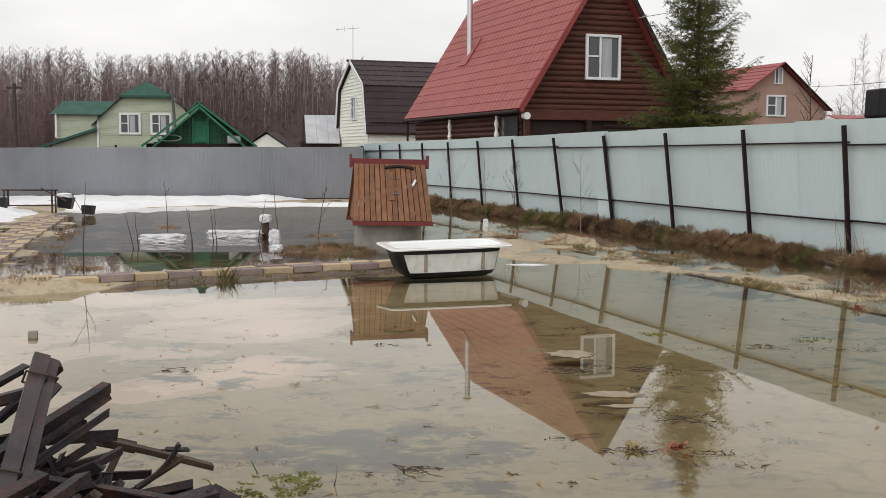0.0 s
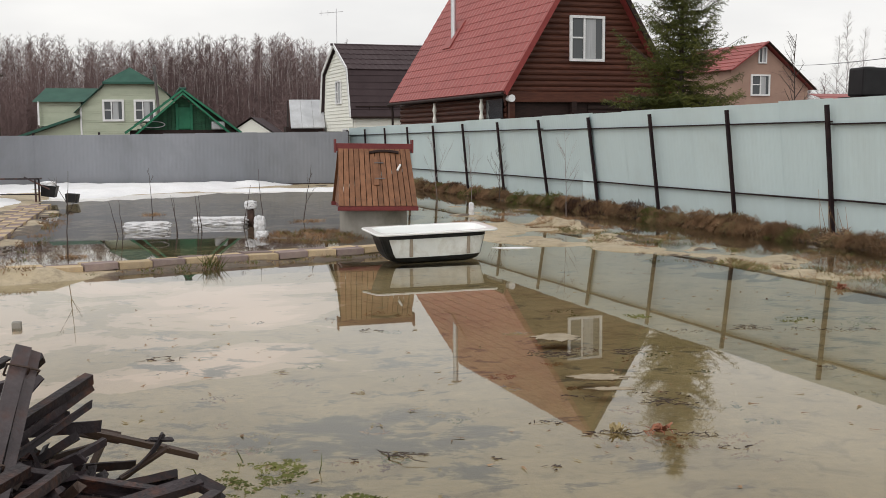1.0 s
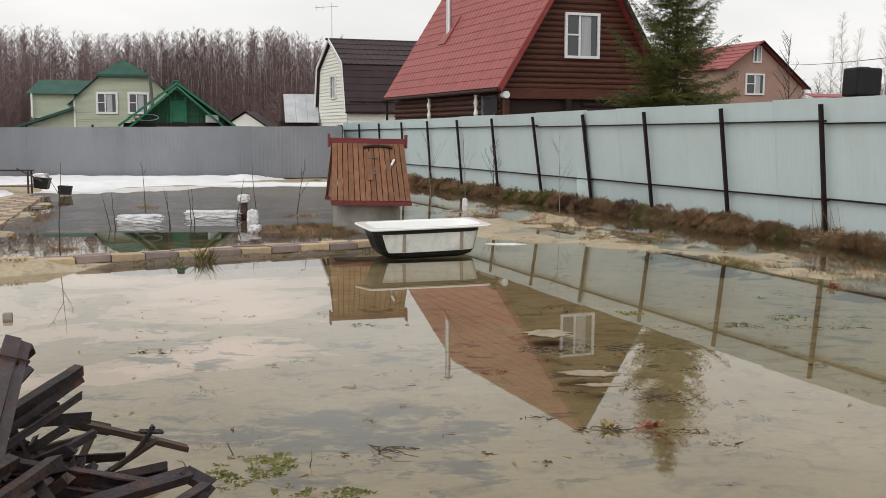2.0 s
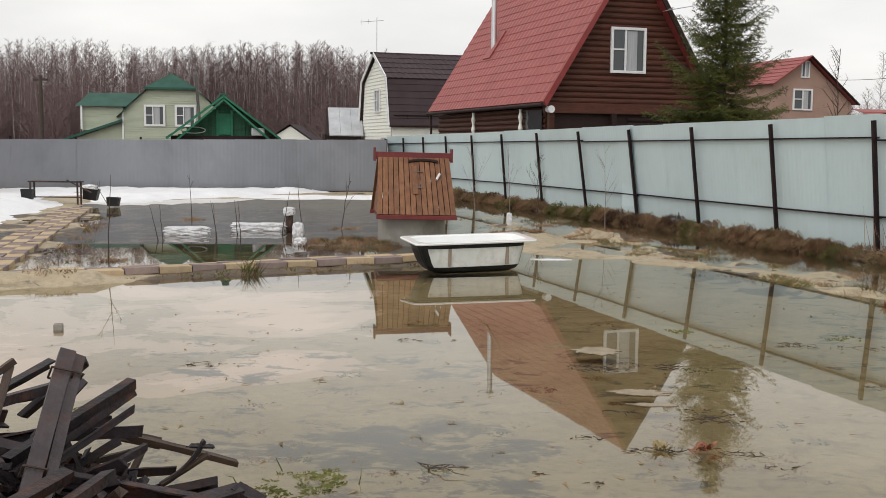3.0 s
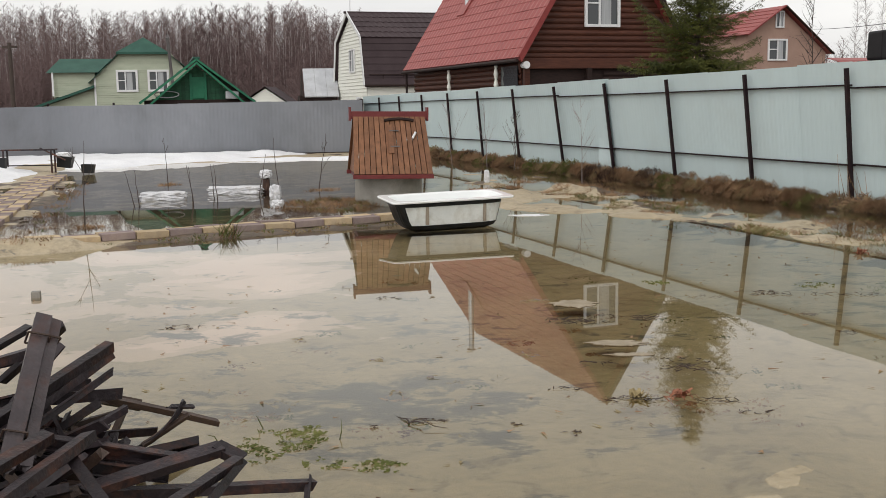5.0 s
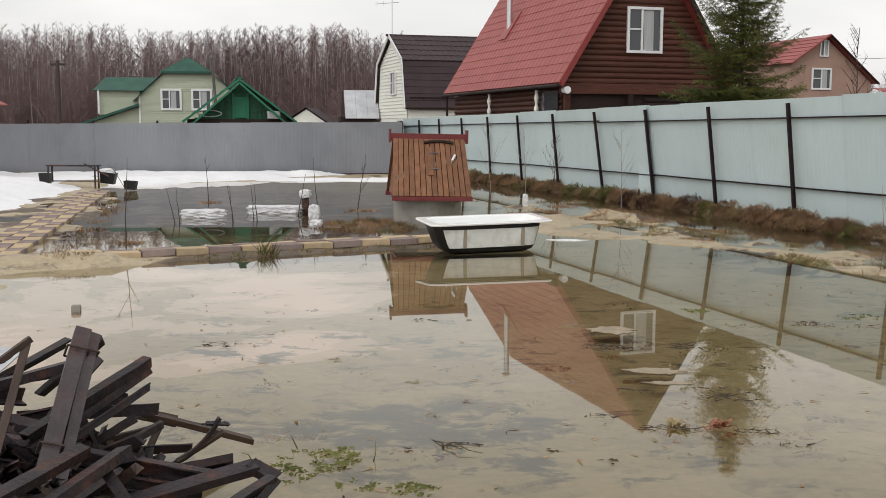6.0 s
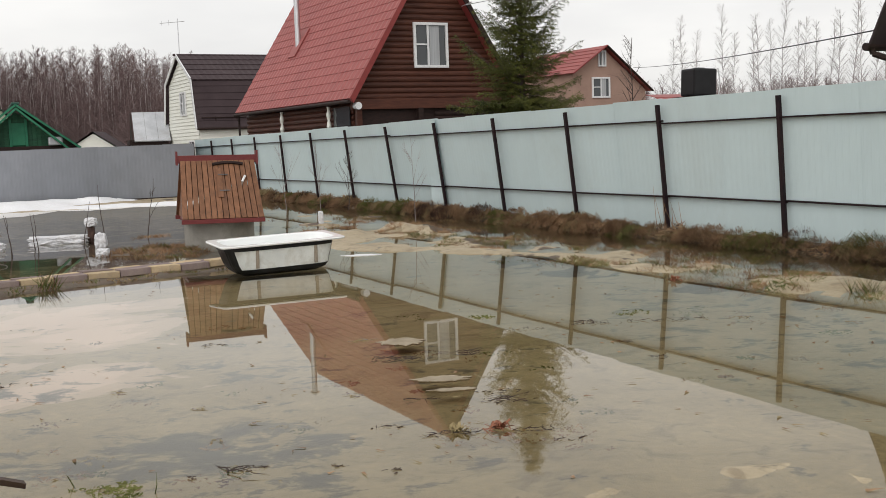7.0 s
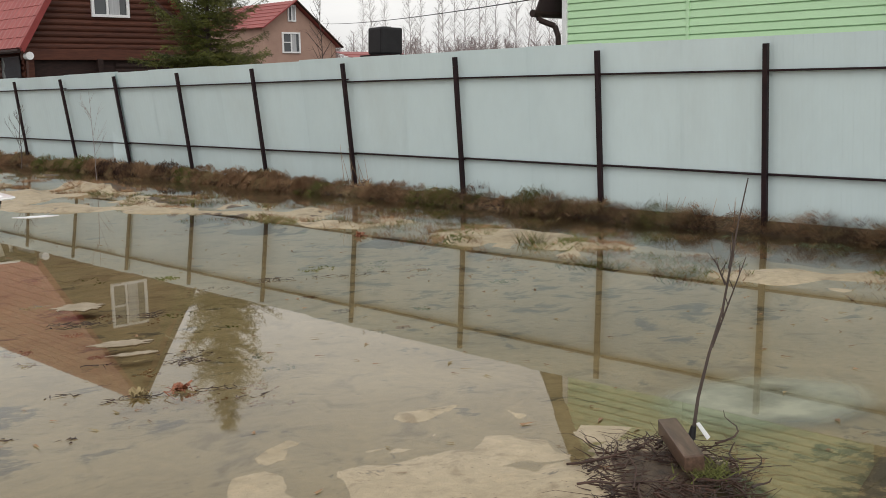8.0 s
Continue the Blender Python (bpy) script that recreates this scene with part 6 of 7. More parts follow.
def stick(name, label, a, b, r, group="", twigs=0, mat=None, seed=1):
    rnd = random.Random(seed)
    t = thing(name, pose(*a), label, "sapling" if twigs else "stake", group)
    d = Vector(b) - Vector(a)
    h = Heap()
    n = 6
    pts = [d * (i / n) + Vector((rnd.uniform(-1, 1), rnd.uniform(-1, 1), 0)) * (0.012 * d.length if 0 < i < n else 0) for i in range(n + 1)]
    h.tube(pts, [r * (1 - 0.12 * i) for i in range(n + 1)])
    h.build("stem", [mat or M_BARK], t)
    for k in range(twigs):
        f = rnd.uniform(0.25, 0.9)
        p = d * f
        a2 = rnd.uniform(0, math.tau)
        ln = d.length * (1.05 - f) * rnd.uniform(0.4, 0.75)
        e = Vector((math.cos(a2) * 0.55, math.sin(a2) * 0.55, 1)).normalized()
        g = Heap()
        g.cone(p, p + e * ln, r * 0.5, r * 0.2, 4)
        for q in range(3):
            s = p + e * ln * rnd.uniform(0.3, 0.9)
            u = (e + Vector((rnd.uniform(-0.7, 0.7), rnd.uniform(-0.7, 0.7), 0))).normalized()
            g.cone(s, s + u * ln * 0.35, r * 0.3, r * 0.12, 3)
        g.build("branch", [mat or M_BARK], t)
    return t


for i, (x0, y0, x1, z1) in enumerate(((-5.63, 17.9, -5.8, 0.56), (-5.6, 18.0, -5.66, 0.58), (-4.88, 18.9, -5.0, 0.61), (-4.72, 18.3, -4.8, 0.62), (-4.6, 19.3, -4.66, 0.6),
                                      (-4.4, 18.7, -4.45, 0.62), (-3.85, 19.6, -3.68, 0.76), (-3.5, 19.9, -3.58, 1.05))):
    stick("stake", "thin dark stake standing in the flooded bed", (x0, y0, -0.15), (x1, y0, z1), 0.012, "stakes in the beds", 0, None, i)
stick("sapling", "thin bare sapling standing in flooded soil", (-5.34, 14.7, -0.1), (-5.28, 14.7, 1.2), 0.011, "saplings", 2, None, 31)
stick("sapling", "thin bare sapling standing in flooded soil", (-2.9, 20.9, -0.1), (-2.72, 20.9, 1.1), 0.012, "saplings", 3, None, 32)
stick("sapling", "thin bare sapling standing in flooded soil", (-6.5, 22.8, -0.1), (-6.55, 22.8, 1.0), 0.012, "saplings", 2, None, 33)
stick("sapling", "young bare tree with a whitewashed foot", (0.49, 22.0, -0.05), (0.44, 22.0, 1.7), 0.008, "saplings", 6, M_PALETWIG, 34)
stick("sapling", "young bare tree beside the fence bank", (-0.3, 25.2, 0.0), (-0.42, 25.2, 1.75), 0.008, "saplings", 6, M_PALETWIG, 35)
stick("shrub", "bare many-stemmed shrub beside the fence", (1.15, 24.3, 0.1), (1.2, 24.3, 1.5), 0.011, "saplings", 12, None, 36)
stick("sapling", "bare forked sapling standing before the fence", (2.44, 21.6, -0.02), (2.4, 21.6, 1.72), 0.008, "saplings", 8, M_PALETWIG, 37)
crumpled("white_wrap", "white wrap round the foot of a sapling", 0.49, 22.0, 0.1, (0.06, 0.06, 0.16), 3.0, "wrap")


def build_bench():
    t = thing("bench_frame", pose(-11.55, 27.5, 0.05, 0, 0, 2), "rusty steel bench frame standing in snow", "bench")
    part("seat_bar", box((-0.7, -0.15, 0.53), (0.7, 0.15, 0.57), 0.006), M_RUST, t)
    part("rail", box((-0.66, -0.02, 0.12), (0.66, 0.02, 0.15), 0.004), M_RUST, t)
    for x in (-0.64, 0.62):
        for y in (-0.13, 0.13):
            part("leg", box((x - 0.02, y - 0.02, -0.1), (x + 0.02, y + 0.02, 0.54), 0.003), M_RUST, t)
    t2 = thing("iron_bar", pose(-11.2, 27.35, 0.62), "rusty bar lying over the bench", "bar")
    part("bar", rod((0, 0, 0.03), (0.62, 0.1, -0.3), 0.02), M_RUST, t2)


build_bench()


def build_pot(x, y, z, w, h, tilt, label, cap):
    t = thing("plastic_pot", pose(x, y, z, 0, tilt, 10), label, "pot", "pots in the snow")
    bm = bmesh.new()
    bmesh.ops.create_cone(bm, cap_ends=False, segments=4, radius1=w * 0.6, radius2=w * 0.72, depth=h, matrix=Matrix.Translation((0, 0, h / 2)) @ pose(0, 0, 0, 0, 0, 45))
    bmesh.ops.solidify(bm, geom=bm.faces[:], thickness=0.012)
    part("body", bm, M_BLACK, t)
    part("soil", box((-w * 0.42, -w * 0.42, 0.01), (w * 0.42, w * 0.42, h * 0.85), 0.01), M_SNOW if cap else M_DARKWOOD_SHADE, t)


build_pot(-11.88, 26.5, 0.17, 0.28, 0.27, 0, "black square pot standing in the snow", False)
build_pot(-10.82, 28.0, 0.10, 0.40, 0.3, 8, "black pot capped with snow", True)
build_pot(-9.82, 27.0, 0.0, 0.32, 0.22, 4, "small dark pot at the snow edge", False)
crumpled("snow_lump", "cap of snow on the black pot", -10.82, 28.0, 0.42, (0.2, 0.18, 0.09), 41, "snow", M_SNOW)


def build_gazebo():
    t = thing("wooden_gazebo", pose(-15.6, 27.0, 0.05, 0, 0, -12), "varnished wooden gazebo with arched openings", "gazebo")
    xs = [0.0, -1.1, -2.2, -3.3]
    for x in xs:
        for y in (0.0, 3.0):
            part("post", box((x - 0.06, y - 0.06, -0.1), (x + 0.06, y + 0.06, 2.2), 0.01), M_ORANGEWOOD, t)
    for y in (0.0, 3.0):
        part("top_beam", box((-3.5, y - 0.07, 2.05), (0.2, y + 0.07, 2.2), 0.01), M_ORANGEWOOD, t)
    for x0, x1 in zip(xs, xs[1:]):
        r = (x0 - x1) / 2 - 0.06
        cx = (x0 + x1) / 2
        bm = bmesh.new()
        for i in range(10):
            a0, a1 = math.pi * i / 10, math.pi * (i + 1) / 10
            add_rod(bm, (cx + r * math.cos(a0), 0, 1.55 + r * 0.9 * math.sin(a0)), (cx + r * math.cos(a1), 0, 1.55 + r * 0.9 * math.sin(a1)), 0.035, None, 6)
        part("arch", bm, M_ORANGEWOOD, t)
        part("parapet", box((x1 + 0.06, -0.03, 0.05), (x0 - 0.06, 0.03, 0.75), 0.006), M_ORANGEWOOD, t)
    tile_slope(t, (0.22, -0.4, 2.2), (0.22, 3.4, 2.2), (-1.65, -0.4, 3.2), (-1.65, 3.4, 3.2), M_REDROOF, 5, 0.03)
    tile_slope(t, (-3.85, -0.4, 2.12), (-3.85, 3.4, 2.12), (-1.65, -0.4, 3.2), (-1.65, 3.4, 3.2), M_REDROOF, 5, 0.03)
    part("gable", prism([(0.4, 2.15), (-1.65, 3.15), (-3.7, 2.15)], 0.04, "y", 0.0), M_ORANGEWOOD, t)
    part("floor_deck", box((-3.4, -0.1, -0.1), (0.1, 3.1, 0.03), 0.01), M_DARKWOOD_SHADE, t)


build_gazebo()


# ---- scrap heap ----
def profile_bar(name, label, a, b, shape, w, d, roll=0, mat=None, bend=0.0, cat="steel bar"):
    """A bar of channel, angle or flat section from a to b; roll turns it about its length."""
    w, d = w * 0.72, d * 0.85
    if shape == "channel":
        t = 0.008
        out = [(-w / 2, 0), (w / 2, 0), (w / 2, d), (w / 2 - t, d), (w / 2 - t, t), (-w / 2 + t, t), (-w / 2 + t, d), (-w / 2, d)]
    elif shape == "rail":
        out = [(-w / 2, 0), (w / 2, 0), (w / 2, d), (w / 4, d), (w / 4, d * 0.45), (w / 12, d * 0.45), (w / 12, d * 1.1), (-w / 12, d * 1.1), (-w / 12, d * 0.45), (-w / 4, d * 0.45), (-w / 4, d), (-w / 2, d)]
    elif shape == "angle":
        t = 0.009
        out = [(-w / 2, 0), (w / 2, 0), (w / 2, t), (-w / 2 + t, t), (-w / 2 + t, d), (-w / 2, d)]
    else:
        out = [(-w / 2, 0), (w / 2, 0), (w / 2, d), (-w / 2, d)]
    m, ln = aim(a, b)
    rnd = random.Random(int(1000 * (a[0] + 7 * a[1] + 13 * b[2])) & 0xffff)
    bm = bmesh.new()
    n = 8
    rings = []
    for i in range(n + 1):
        f = i / n
        off = Vector((0, bend * (f * (1 - f)) * 4, 0))
        ragged = rnd.uniform(-0.012, 0.012) if i in (0, n) else 0
        rings.append([bm.verts.new((x * (1 + rnd.uniform(-0.03, 0.03)) + off.x, y + off.y + rnd.uniform(-0.0015, 0.0015), ln * f + (rnd.uniform(-0.015, 0.015) if i in (0, n) else 0))) for x, y in out])
    k = len(out)
    for r0, r1 in zip(rings, rings[1:]):
        for i in range(k):
            j = (i + 1) % k
            bm.faces.new((r0[i], r0[j], r1[j], r1[i]))
    bm.faces.new(rings[0])
    bm.faces.new(list(reversed(rings[-1])))
    ob = mesh_object(name, bm, mat or M_RUST)
    ob.matrix_basis = m @ pose(0, 0, 0, 0, 0, roll)
    return tagged(ob, label, cat, "scrap heap")


def tie(parent, f, w):
    """A loop of rusty wire round a rail at f metres along it."""
    bm = bmesh.new()
    pts = [(-w, -0.012, f), (w, -0.012, f + 0.006), (w, 0.06, f), (-w, 0.06, f - 0.006), (-w, -0.012, f)]
    for p, q in zip(pts, pts[1:]):
        add_rod(bm, p, q, 0.005, None, 5)
    part("wire_tie", bm, M_OLDWOOD, parent, "rusty wire loop")


CH, AN, PL = "dark rusty steel channel lying on the scrap heap", "bent rusty angle iron on the scrap heap", "wet weathered plank on the scrap heap"
BIG = "wide grey steel door rail standing out of the scrap heap"
rail_a = profile_bar("steel_rail", BIG, (-1.54, 3.72, 0.30), (-1.60, 4.3, 0.775), "rail", 0.092, 0.055, 205, M_RAIL)
rail_b = profile_bar("steel_rail", BIG, (-1.50, 3.80, 0.28), (-1.57, 4.36, 0.755), "rail", 0.065, 0.045, 215, M_RAIL)
tie(rail_a, 0.16, 0.045)
tie(rail_a, 0.64, 0.045)
tie(rail_b, 0.62, 0.03)
profile_bar("steel_channel", CH, (-1.72, 3.98, 0.41), (-1.44, 4.6, 0.585), "channel", 0.07, 0.05, 185)
profile_bar("steel_channel", CH, (-1.69, 3.95, 0.36), (-1.45, 4.62, 0.535), "channel", 0.06, 0.04, 170)
profile_bar("angle_iron", AN, (-1.66, 3.98, 0.32), (-1.40, 4.5, 0.49), "angle", 0.05, 0.04, 150)
profile_bar("angle_iron", AN, (-2.25, 4.55, 0.42), (-1.98, 5.0, 0.585), "angle", 0.09, 0.06, 180)
profile_bar("plank", PL, (-1.76, 3.75, 0.30), (-1.76, 4.1, 0.75), "flat", 0.045, 0.025, 200, M_OLDWOOD, 0, "plank")
profile_bar("plank", PL, (-1.83, 4.02, 0.68), (-1.745, 4.12, 0.755), "flat", 0.03, 0.03, 0, M_OLDWOOD, 0, "plank")
for ax, ay, az, bx, by, bz, w in ((-2.05, 4.3, 0.36, -1.55, 4.62, 0.42, 0.07), (-2.0, 4.5, 0.30, -1.45, 4.75, 0.28, 0.08), (-1.7, 4.35, 0.2, -1.3, 4.72, 0.12, 0.07), (-2.1, 4.15, 0.5, -1.8, 4.75, 0.52, 0.06),
                                   (-1.95, 4.6, 0.4, -1.72, 4.8, 0.62, 0.07), (-1.8, 4.35, 0.36, -1.62, 4.5, 0.60, 0.06), (-2.2, 4.1, 0.55, -1.95, 4.45, 0.44, 0.09), (-1.6, 4.2, 0.14, -1.2, 4.5, 0.1, 0.09)):
    profile_bar("angle_iron", AN, (ax, ay, az), (bx, by, bz), "angle", w, w * 0.8, 360 * abs(math.sin(37 * ax)))
profile_bar("wooden_pole", "long wet pole sticking out of the heap", (-1.85, 4.65, 0.36), (-1.10, 5.15, 0.02), "flat", 0.042, 0.036, 20, M_OLDWOOD, 0.01, "pole")
profile_bar("plank", PL, (-1.75, 4.6, 0.37), (-1.45, 5.0, 0.17), "flat", 0.08, 0.02, 60, M_OLDWOOD, 0, "plank")
profile_bar("angle_iron", AN, (-1.34, 4.56, 0.10), (-1.145, 4.7, 0.285), "angle", 0.06, 0.03, 160, None, 0.03)
profile_bar("angle_iron", AN, (-1.19, 4.66, 0.27), (-1.10, 4.74, 0.245), "angle", 0.04, 0.02, 200)
profile_bar("plank", PL, (-1.30, 4.57, 0.10), (-1.12, 4.72, 0.20), "flat", 0.028, 0.025, 30, M_OLDWOOD, 0, "plank")
profile_bar("steel_channel", CH, (-1.32, 4.52, 0.09), (-1.075, 4.68, 0.105), "channel", 0.07, 0.05, 130)
profile_bar("steel_channel", CH, (-1.95, 3.98, 0.40), (-1.06, 4.3, 0.14), "channel", 0.085, 0.05, 100)
profile_bar("steel_channel", CH, (-1.9, 3.92, 0.31), (-1.08, 4.2, 0.10), "channel", 0.08, 0.05, 80)
profile_bar("steel_channel", CH, (-1.36, 3.85, 0.16), (-0.84, 4.2, 0.235), "channel", 0.10, 0.045, 195)
profile_bar("steel_channel", CH, (-0.86, 4.2, 0.24), (-0.75, 4.18, 0.19), "channel", 0.09, 0.045, 195)
profile_bar("steel_channel", CH, (-0.93, 3.6, 0.19), (-0.75, 4.1, 0.215), "channel", 0.06, 0.04, 190)
profile_bar("angle_iron", AN, (-0.73, 4.14, 0.19), (-0.80, 3.6, 0.14), "angle", 0.05, 0.04, 120)
profile_bar("steel_channel", CH, (-1.35, 3.95, 0.13), (-0.47, 4.3, 0.04), "channel", 0.06, 0.05, 185)
profile_bar("angle_iron", AN, (-0.48, 4.3, 0.05), (-0.47, 4.12, -0.03), "angle", 0.03, 0.03, 90)
profile_bar("steel_channel", CH, (-1.55, 2.75, 0.42), (-1.33, 3.62, 0.475), "channel", 0.075, 0.045, 190)
profile_bar("steel_channel", CH, (-1.40, 2.75, 0.36), (-1.22, 3.72, 0.445), "channel", 0.075, 0.045, 170)
profile_bar("angle_iron", AN, (-1.26, 3.62, 0.40), (-0.98, 3.3, 0.28), "angle", 0.06, 0.05, 200)
profile_bar("steel_channel", CH, (-1.68, 3.4, 0.47), (-1.30, 3.1, 0.40), "channel", 0.11, 0.05, 190)
profile_bar("steel_channel", CH, (-2.3, 4.42, 0.41), (-1.58, 4.28, 0.31), "channel", 0.10, 0.05, 130)
profile_bar("steel_channel", CH, (-1.70, 4.42, 0.40), (-1.48, 4.18, 0.18), "channel", 0.06, 0.04, 200)
profile_bar("angle_iron", AN, (-2.3, 4.5, 0.46), (-1.9, 4.8, 0.48), "angle", 0.07, 0.05, 180)
profile_bar("plank", PL, (-1.66, 4.62, 0.17), (-1.45, 4.82, 0.19), "flat", 0.03, 0.03, 0, M_OLDWOOD, 0, "plank")
profile_bar("plank", PL, (-1.46, 4.82, 0.19), (-1.48, 4.6, 0.06), "flat", 0.035, 0.03, 0, M_OLDWOOD, 0, "plank")
profile_bar("steel_channel", CH, (-2.1, 3.9, 0.40), (-1.55, 4.1, 0.31), "channel", 0.09, 0.05, 110)
rnd_pile = random.Random(77)
for k in range(170):
    cx, cy = rnd_pile.gauss(-1.72, 0.26), rnd_pile.gauss(4.08, 0.40)
    a = rnd_pile.uniform(0, math.tau)
    ln = rnd_pile.uniform(0.25, 0.6)
    hz = max(0.04, 0.40 - 0.48 * math.hypot(cx + 1.85, (cy - 4.0) * 0.8)) * rnd_pile.uniform(0.2, 1.0)
    if cx + abs(math.cos(a)) * ln / 2 > -1.25 or cy + abs(math.sin(a)) * ln / 2 > 4.75:
        continue
    dz = rnd_pile.uniform(-0.14, 0.14)
    wood = rnd_pile.random() < 0.35
    profile_bar("plank" if wood else "steel_channel", PL if wood else CH, (cx - math.cos(a) * ln / 2, cy - math.sin(a) * ln / 2, max(0.02, hz - dz)), (cx + math.cos(a) * ln / 2, cy + math.sin(a) * ln / 2, max(0.02, hz + dz)),
                "flat" if wood else rnd_pile.choice(("channel", "angle")), rnd_pile.uniform(0.04, 0.085), rnd_pile.uniform(0.025, 0.05), rnd_pile.uniform(0, 360), M_OLDWOOD if wood else None, 0, "plank" if wood else "steel bar")
sheet = from_lists("metal_sheet", [(-2.7, 4.2, 0.5), (-2.12, 4.5, 0.5), (-2.16, 4.92, 0.545), (-2.75, 4.8, 0.62), (-2.7, 4.2, 0.494), (-2.12, 4.5, 0.494), (-2.16, 4.92, 0.539), (-2.75, 4.8, 0.614)],
                   [(0, 1, 2, 3), (7, 6, 5, 4), (0, 4, 5, 1), (1, 5, 6, 2), (2, 6, 7, 3), (3, 7, 4, 0)], M_SILVER)
tagged(sheet, "bent pale metal sheet on the scrap heap", "metal sheet", "scrap heap")


# ---- brush pile with sapling and block ----
def build_brush():
    rnd = random.Random(9)
    h = Heap()
    for i in range(640):
        a, r = rnd.uniform(0, math.tau), math.sqrt(rnd.random())
        x, y = 3.03 + 0.38 * r * math.cos(a) + 0.12 * r * math.sin(a), 3.36 + 0.5 * r * math.sin(a)
        if (x - 3.0) ** 2 + (y - 3.42) ** 2 < 0.012 + 0.01 * rnd.random():
            continue
        b = rnd.gauss(0.5, 1.1)
        ln = rnd.choice((0.05, 0.08, 0.1, 0.14, 0.2, 0.3))
        z = max(-0.01, ground_height(x, y)) + rnd.uniform(0.0, 0.045) * (1.1 - r)
        p = Vector((x, y, z))
        w = rnd.choice((0.0015, 0.002, 0.002, 0.003, 0.003, 0.005, 0.007))
        for k in range(4):
            b += rnd.uniform(-0.5, 0.5)
            q = p + Vector((math.cos(b), math.sin(b), rnd.uniform(-0.2, 0.2))) * ln / 4
            q.z = max(q.z, -0.01)
            h.cone(p, q, w * (1 - 0.18 * k), w * (0.82 - 0.18 * k), 4, 0 if rnd.random() < 0.8 else 1)
            p = q
    for x, y, b in ((2.62, 3.4, 0.2), (2.7, 3.62, -0.1), (2.8, 3.25, 0.6), (3.45, 3.55, 0.4), (2.75, 3.1, 0.9)):
        p = Vector((x, y, 0.03))
        for k in range(7):
            b += rnd.uniform(-0.4, 0.4)
            q = p + Vector((math.cos(b), math.sin(b), rnd.uniform(-0.1, 0.12))) * 0.08
            h.cone(p, q, 0.006 - 0.0006 * k, 0.0054 - 0.0006 * k, 5, 0)
            p = q
    ob = h.build("brushwood", [M_ROOT, M_BARK])
    tagged(ob, "tangled heap of cut twigs and roots", "brushwood", kind="stuff")
    g = Heap()
    for i in range(260):
        x, y = 3.22 + rnd.gauss(0, 0.06), 3.3 + rnd.gauss(0, 0.05)
        e = Vector((rnd.uniform(-1, 1), rnd.uniform(-1, 1), 0.6)).normalized()
        g.blade((x, y, 0.01), Vector((x, y, 0.02)) + e * 0.05, 0.008)
    tagged(g.build("green_tuft", [M_GREENGRASS]), "small tuft of green grass among twigs", "grass", "", "stuff")
    ob = mesh_object("timber_block", box((-0.045, -0.23, 0), (0.045, 0.23, 0.08), 0.008), M_BLOCK)
    ob.matrix_basis = pose(3.24, 3.53, 0.025, 2.5, -4, -21)
    tagged(ob, "short wet timber block on the brushwood", "timber")
    t = stick("planted_sapling", "bare planted sapling with a white tag", (3.43, 3.7, 0.0), (3.69, 3.66, 1.24), 0.010, "saplings", 0, None, 51)
    for f, dx, dy, ln in ((0.36, 0.17, -0.02, 0.42), (0.6, -0.05, 0.02, 0.12), (0.66, 0.05, 0.03, 0.12)):
        br = Heap()
        p = Vector((0.26, -0.04, 1.24)) * f
        q = p + Vector((dx, dy, ln))
        br.cone(p, q, 0.006, 0.002, 5)
        for k in range(4):
            s = p.lerp(q, 0.3 + 0.17 * k)
            br.cone(s, s + Vector((rnd.uniform(-0.05, 0.05), rnd.uniform(-0.05, 0.05), 0.06)), 0.003, 0.001, 4)
        br.build("branch", [M_BARK], t)
    v = [(0.0, -0.03, 0.09), (0.018, -0.03, 0.096), (0.068, -0.05, 0.022), (0.05, -0.05, 0.01), (0.0, -0.026, 0.09), (0.018, -0.026, 0.096), (0.068, -0.046, 0.022), (0.05, -0.046, 0.01)]
    ob = from_lists("tag", v, [(0, 1, 2, 3), (7, 6, 5, 4), (0, 4, 5, 1), (1, 5, 6, 2), (2, 6, 7, 3), (3, 7, 4, 0)], M_WHITE, t)
    tagged(ob, "white paper tag")
    part("graft_sleeve", rod((-0.005, 0.0, 0.01), (0.008, 0.0, 0.07), 0.02, 0.013, 10), M_BLACK, t)


build_brush()


def flat_patch(name, label, x, y, z, rx, ry, mat, seed, cat):
    """An irregular thin slab lying at the water's level."""
    rnd = random.Random(seed)
    n = 40
    ring = [(x + rx * math.cos(math.tau * i / n) * (1 + 0.6 * noise.noise(Vector((3 * math.cos(math.tau * i / n) + 0.37 * seed, 3 * math.sin(math.tau * i / n), 0)))),
             y + ry * math.sin(math.tau * i / n) * (1 + 0.6 * noise.noise(Vector((3 * math.cos(math.tau * i / n), 3 * math.sin(math.tau * i / n) + 0.37 * seed, 4)))))
            for i in range(n)]
    bm = prism(ring, 0.012, "z", z - 0.012)
    return tagged(mesh_object(name, bm, mat), label, cat)


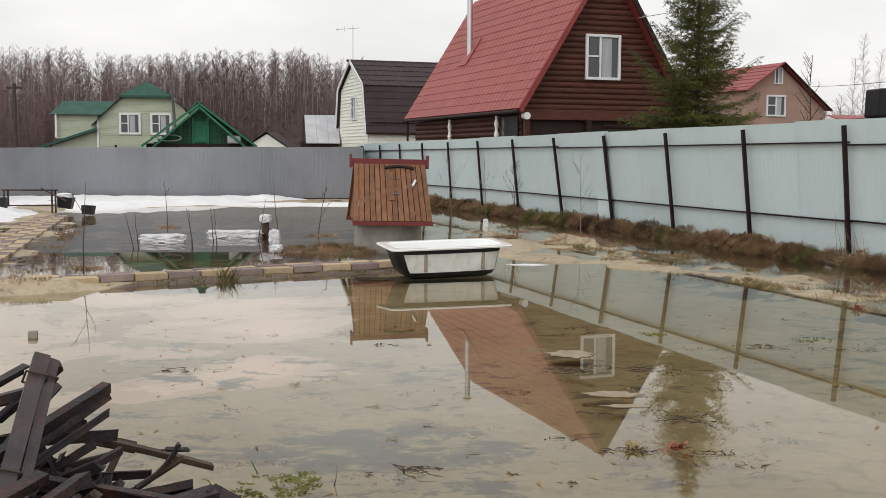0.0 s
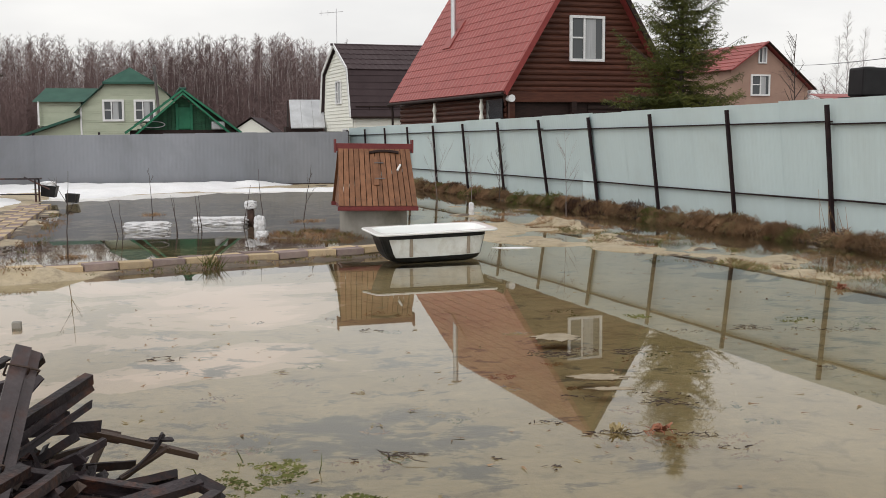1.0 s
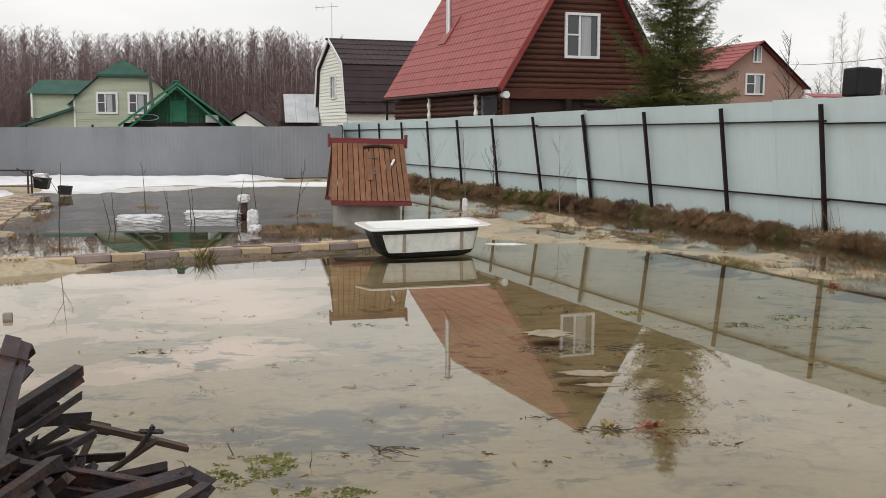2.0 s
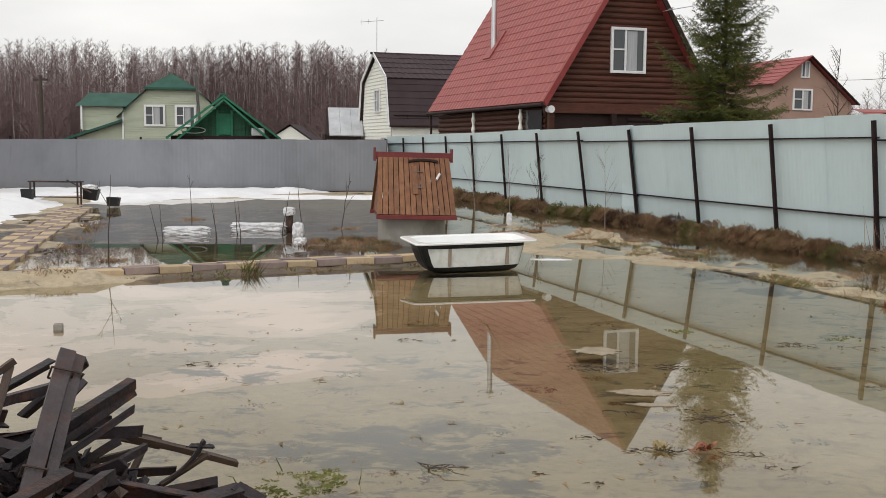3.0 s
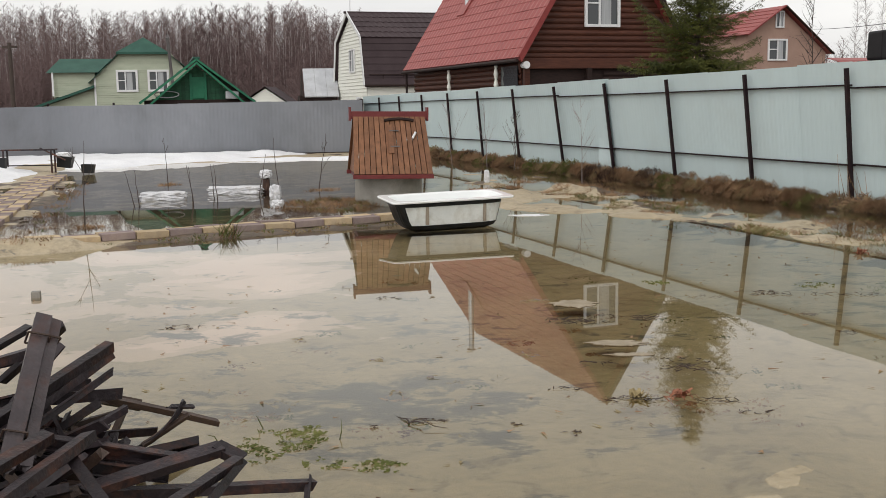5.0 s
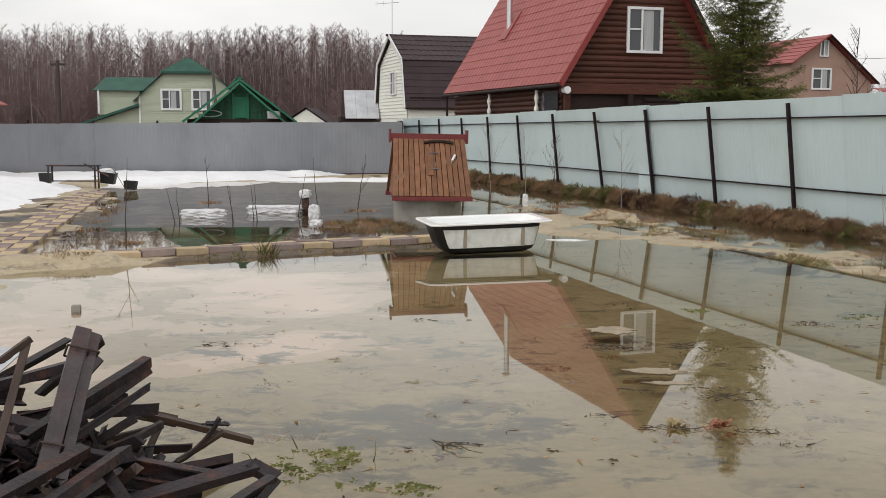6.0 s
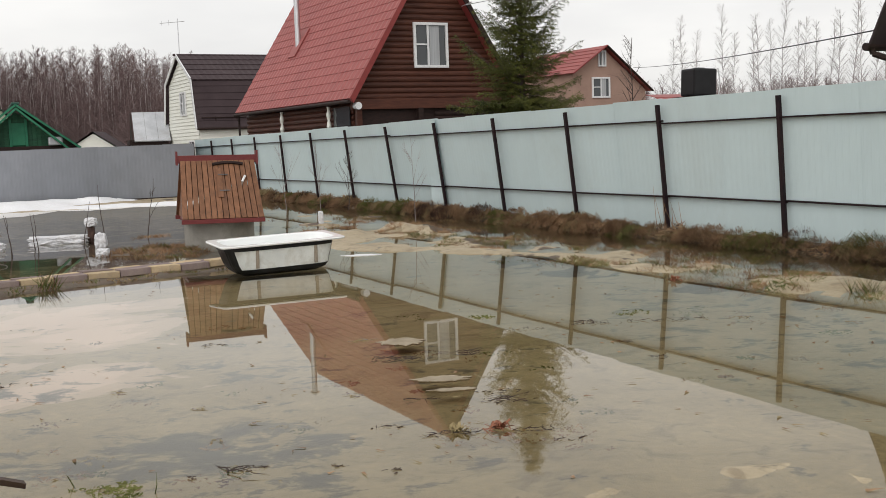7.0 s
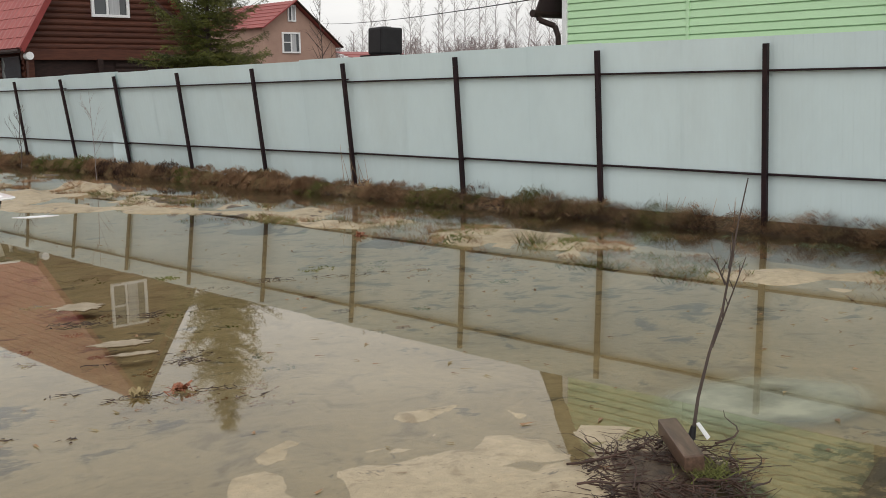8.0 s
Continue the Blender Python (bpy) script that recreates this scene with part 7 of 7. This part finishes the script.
def ice_mat():
    m, t, b = node_mat("rotten_ice")
    n = noise_node(t, None, 2.2, 6.0)
    co = t.nodes.new("ShaderNodeTexCoord")
    t.links.new(co.outputs["Object"], n.inputs["Vector"])
    r = ramp_node(t, [(0.3, (0.50, 0.52, 0.48)), (0.7, (0.66, 0.67, 0.63))])
    t.links.new(n.outputs["Fac"], r.inputs["Fac"])
    t.links.new(r.outputs["Color"], b.inputs["Base Color"])
    r2 = ramp_node(t, [(0.30, (0.15, 0.15, 0.15)), (0.62, (0.95, 0.95, 0.95))])
    t.links.new(n.outputs["Fac"], r2.inputs["Fac"])
    # the slab thins out towards its rim
    mp = t.nodes.new("ShaderNodeMapping")
    mp.inputs["Location"].default_value = (-4.25 / 0.72, -4.15 / 0.50, 0.0)
    mp.inputs["Scale"].default_value = (1 / 0.72, 1 / 0.50, 1.0)
    t.links.new(co.outputs["Object"], mp.inputs["Vector"])
    gr = t.nodes.new("ShaderNodeTexGradient")
    gr.gradient_type = "SPHERICAL"
    t.links.new(mp.outputs["Vector"], gr.inputs["Vector"])
    rim = ramp_node(t, [(0.03, (0.0, 0.0, 0.0)), (0.42, (1.0, 1.0, 1.0))])
    t.links.new(gr.outputs["Fac"], rim.inputs["Fac"])
    mul = t.nodes.new("ShaderNodeMath")
    mul.operation = "MULTIPLY"
    t.links.new(r2.outputs["Color"], mul.inputs[0])
    t.links.new(rim.outputs["Color"], mul.inputs[1])
    t.links.new(mul.outputs["Value"], b.inputs["Alpha"])
    b.inputs["Roughness"].default_value = 0.5
    return m


M_ICE = ice_mat()
flat_patch("ice_patch", "pale rotten ice lying under the water", 4.25, 4.15, WATER - 0.004, 0.85, 0.6, M_ICE, 3, "ice")
flat_patch("ice_patch", "thin white strip of ice on the pond", 1.02, 15.6, WATER + 0.008, 0.24, 0.10, M_SNOW, 8, "ice")
for x, y, rx, ry, seed in ((1.05, 8.62, 0.19, 0.15, 21), (1.22, 7.16, 0.17, 0.10, 23), (1.27, 6.82, 0.15, 0.04, 25)):
    flat_patch("silt_islet", "pale silt just breaking the water's surface", x, y, WATER + 0.003, rx, ry, M_SILT, seed, "silt")
ob = mesh_object("brick", box((-0.04, -0.04, 0), (0.04, 0.04, 0.085), 0.01), M_CONCRETE)
ob.matrix_basis = pose(-3.72, 9.15, -0.06, 0, 0, 15)
tagged(ob, "grey broken brick standing in the pond", "brick")

build_paving()
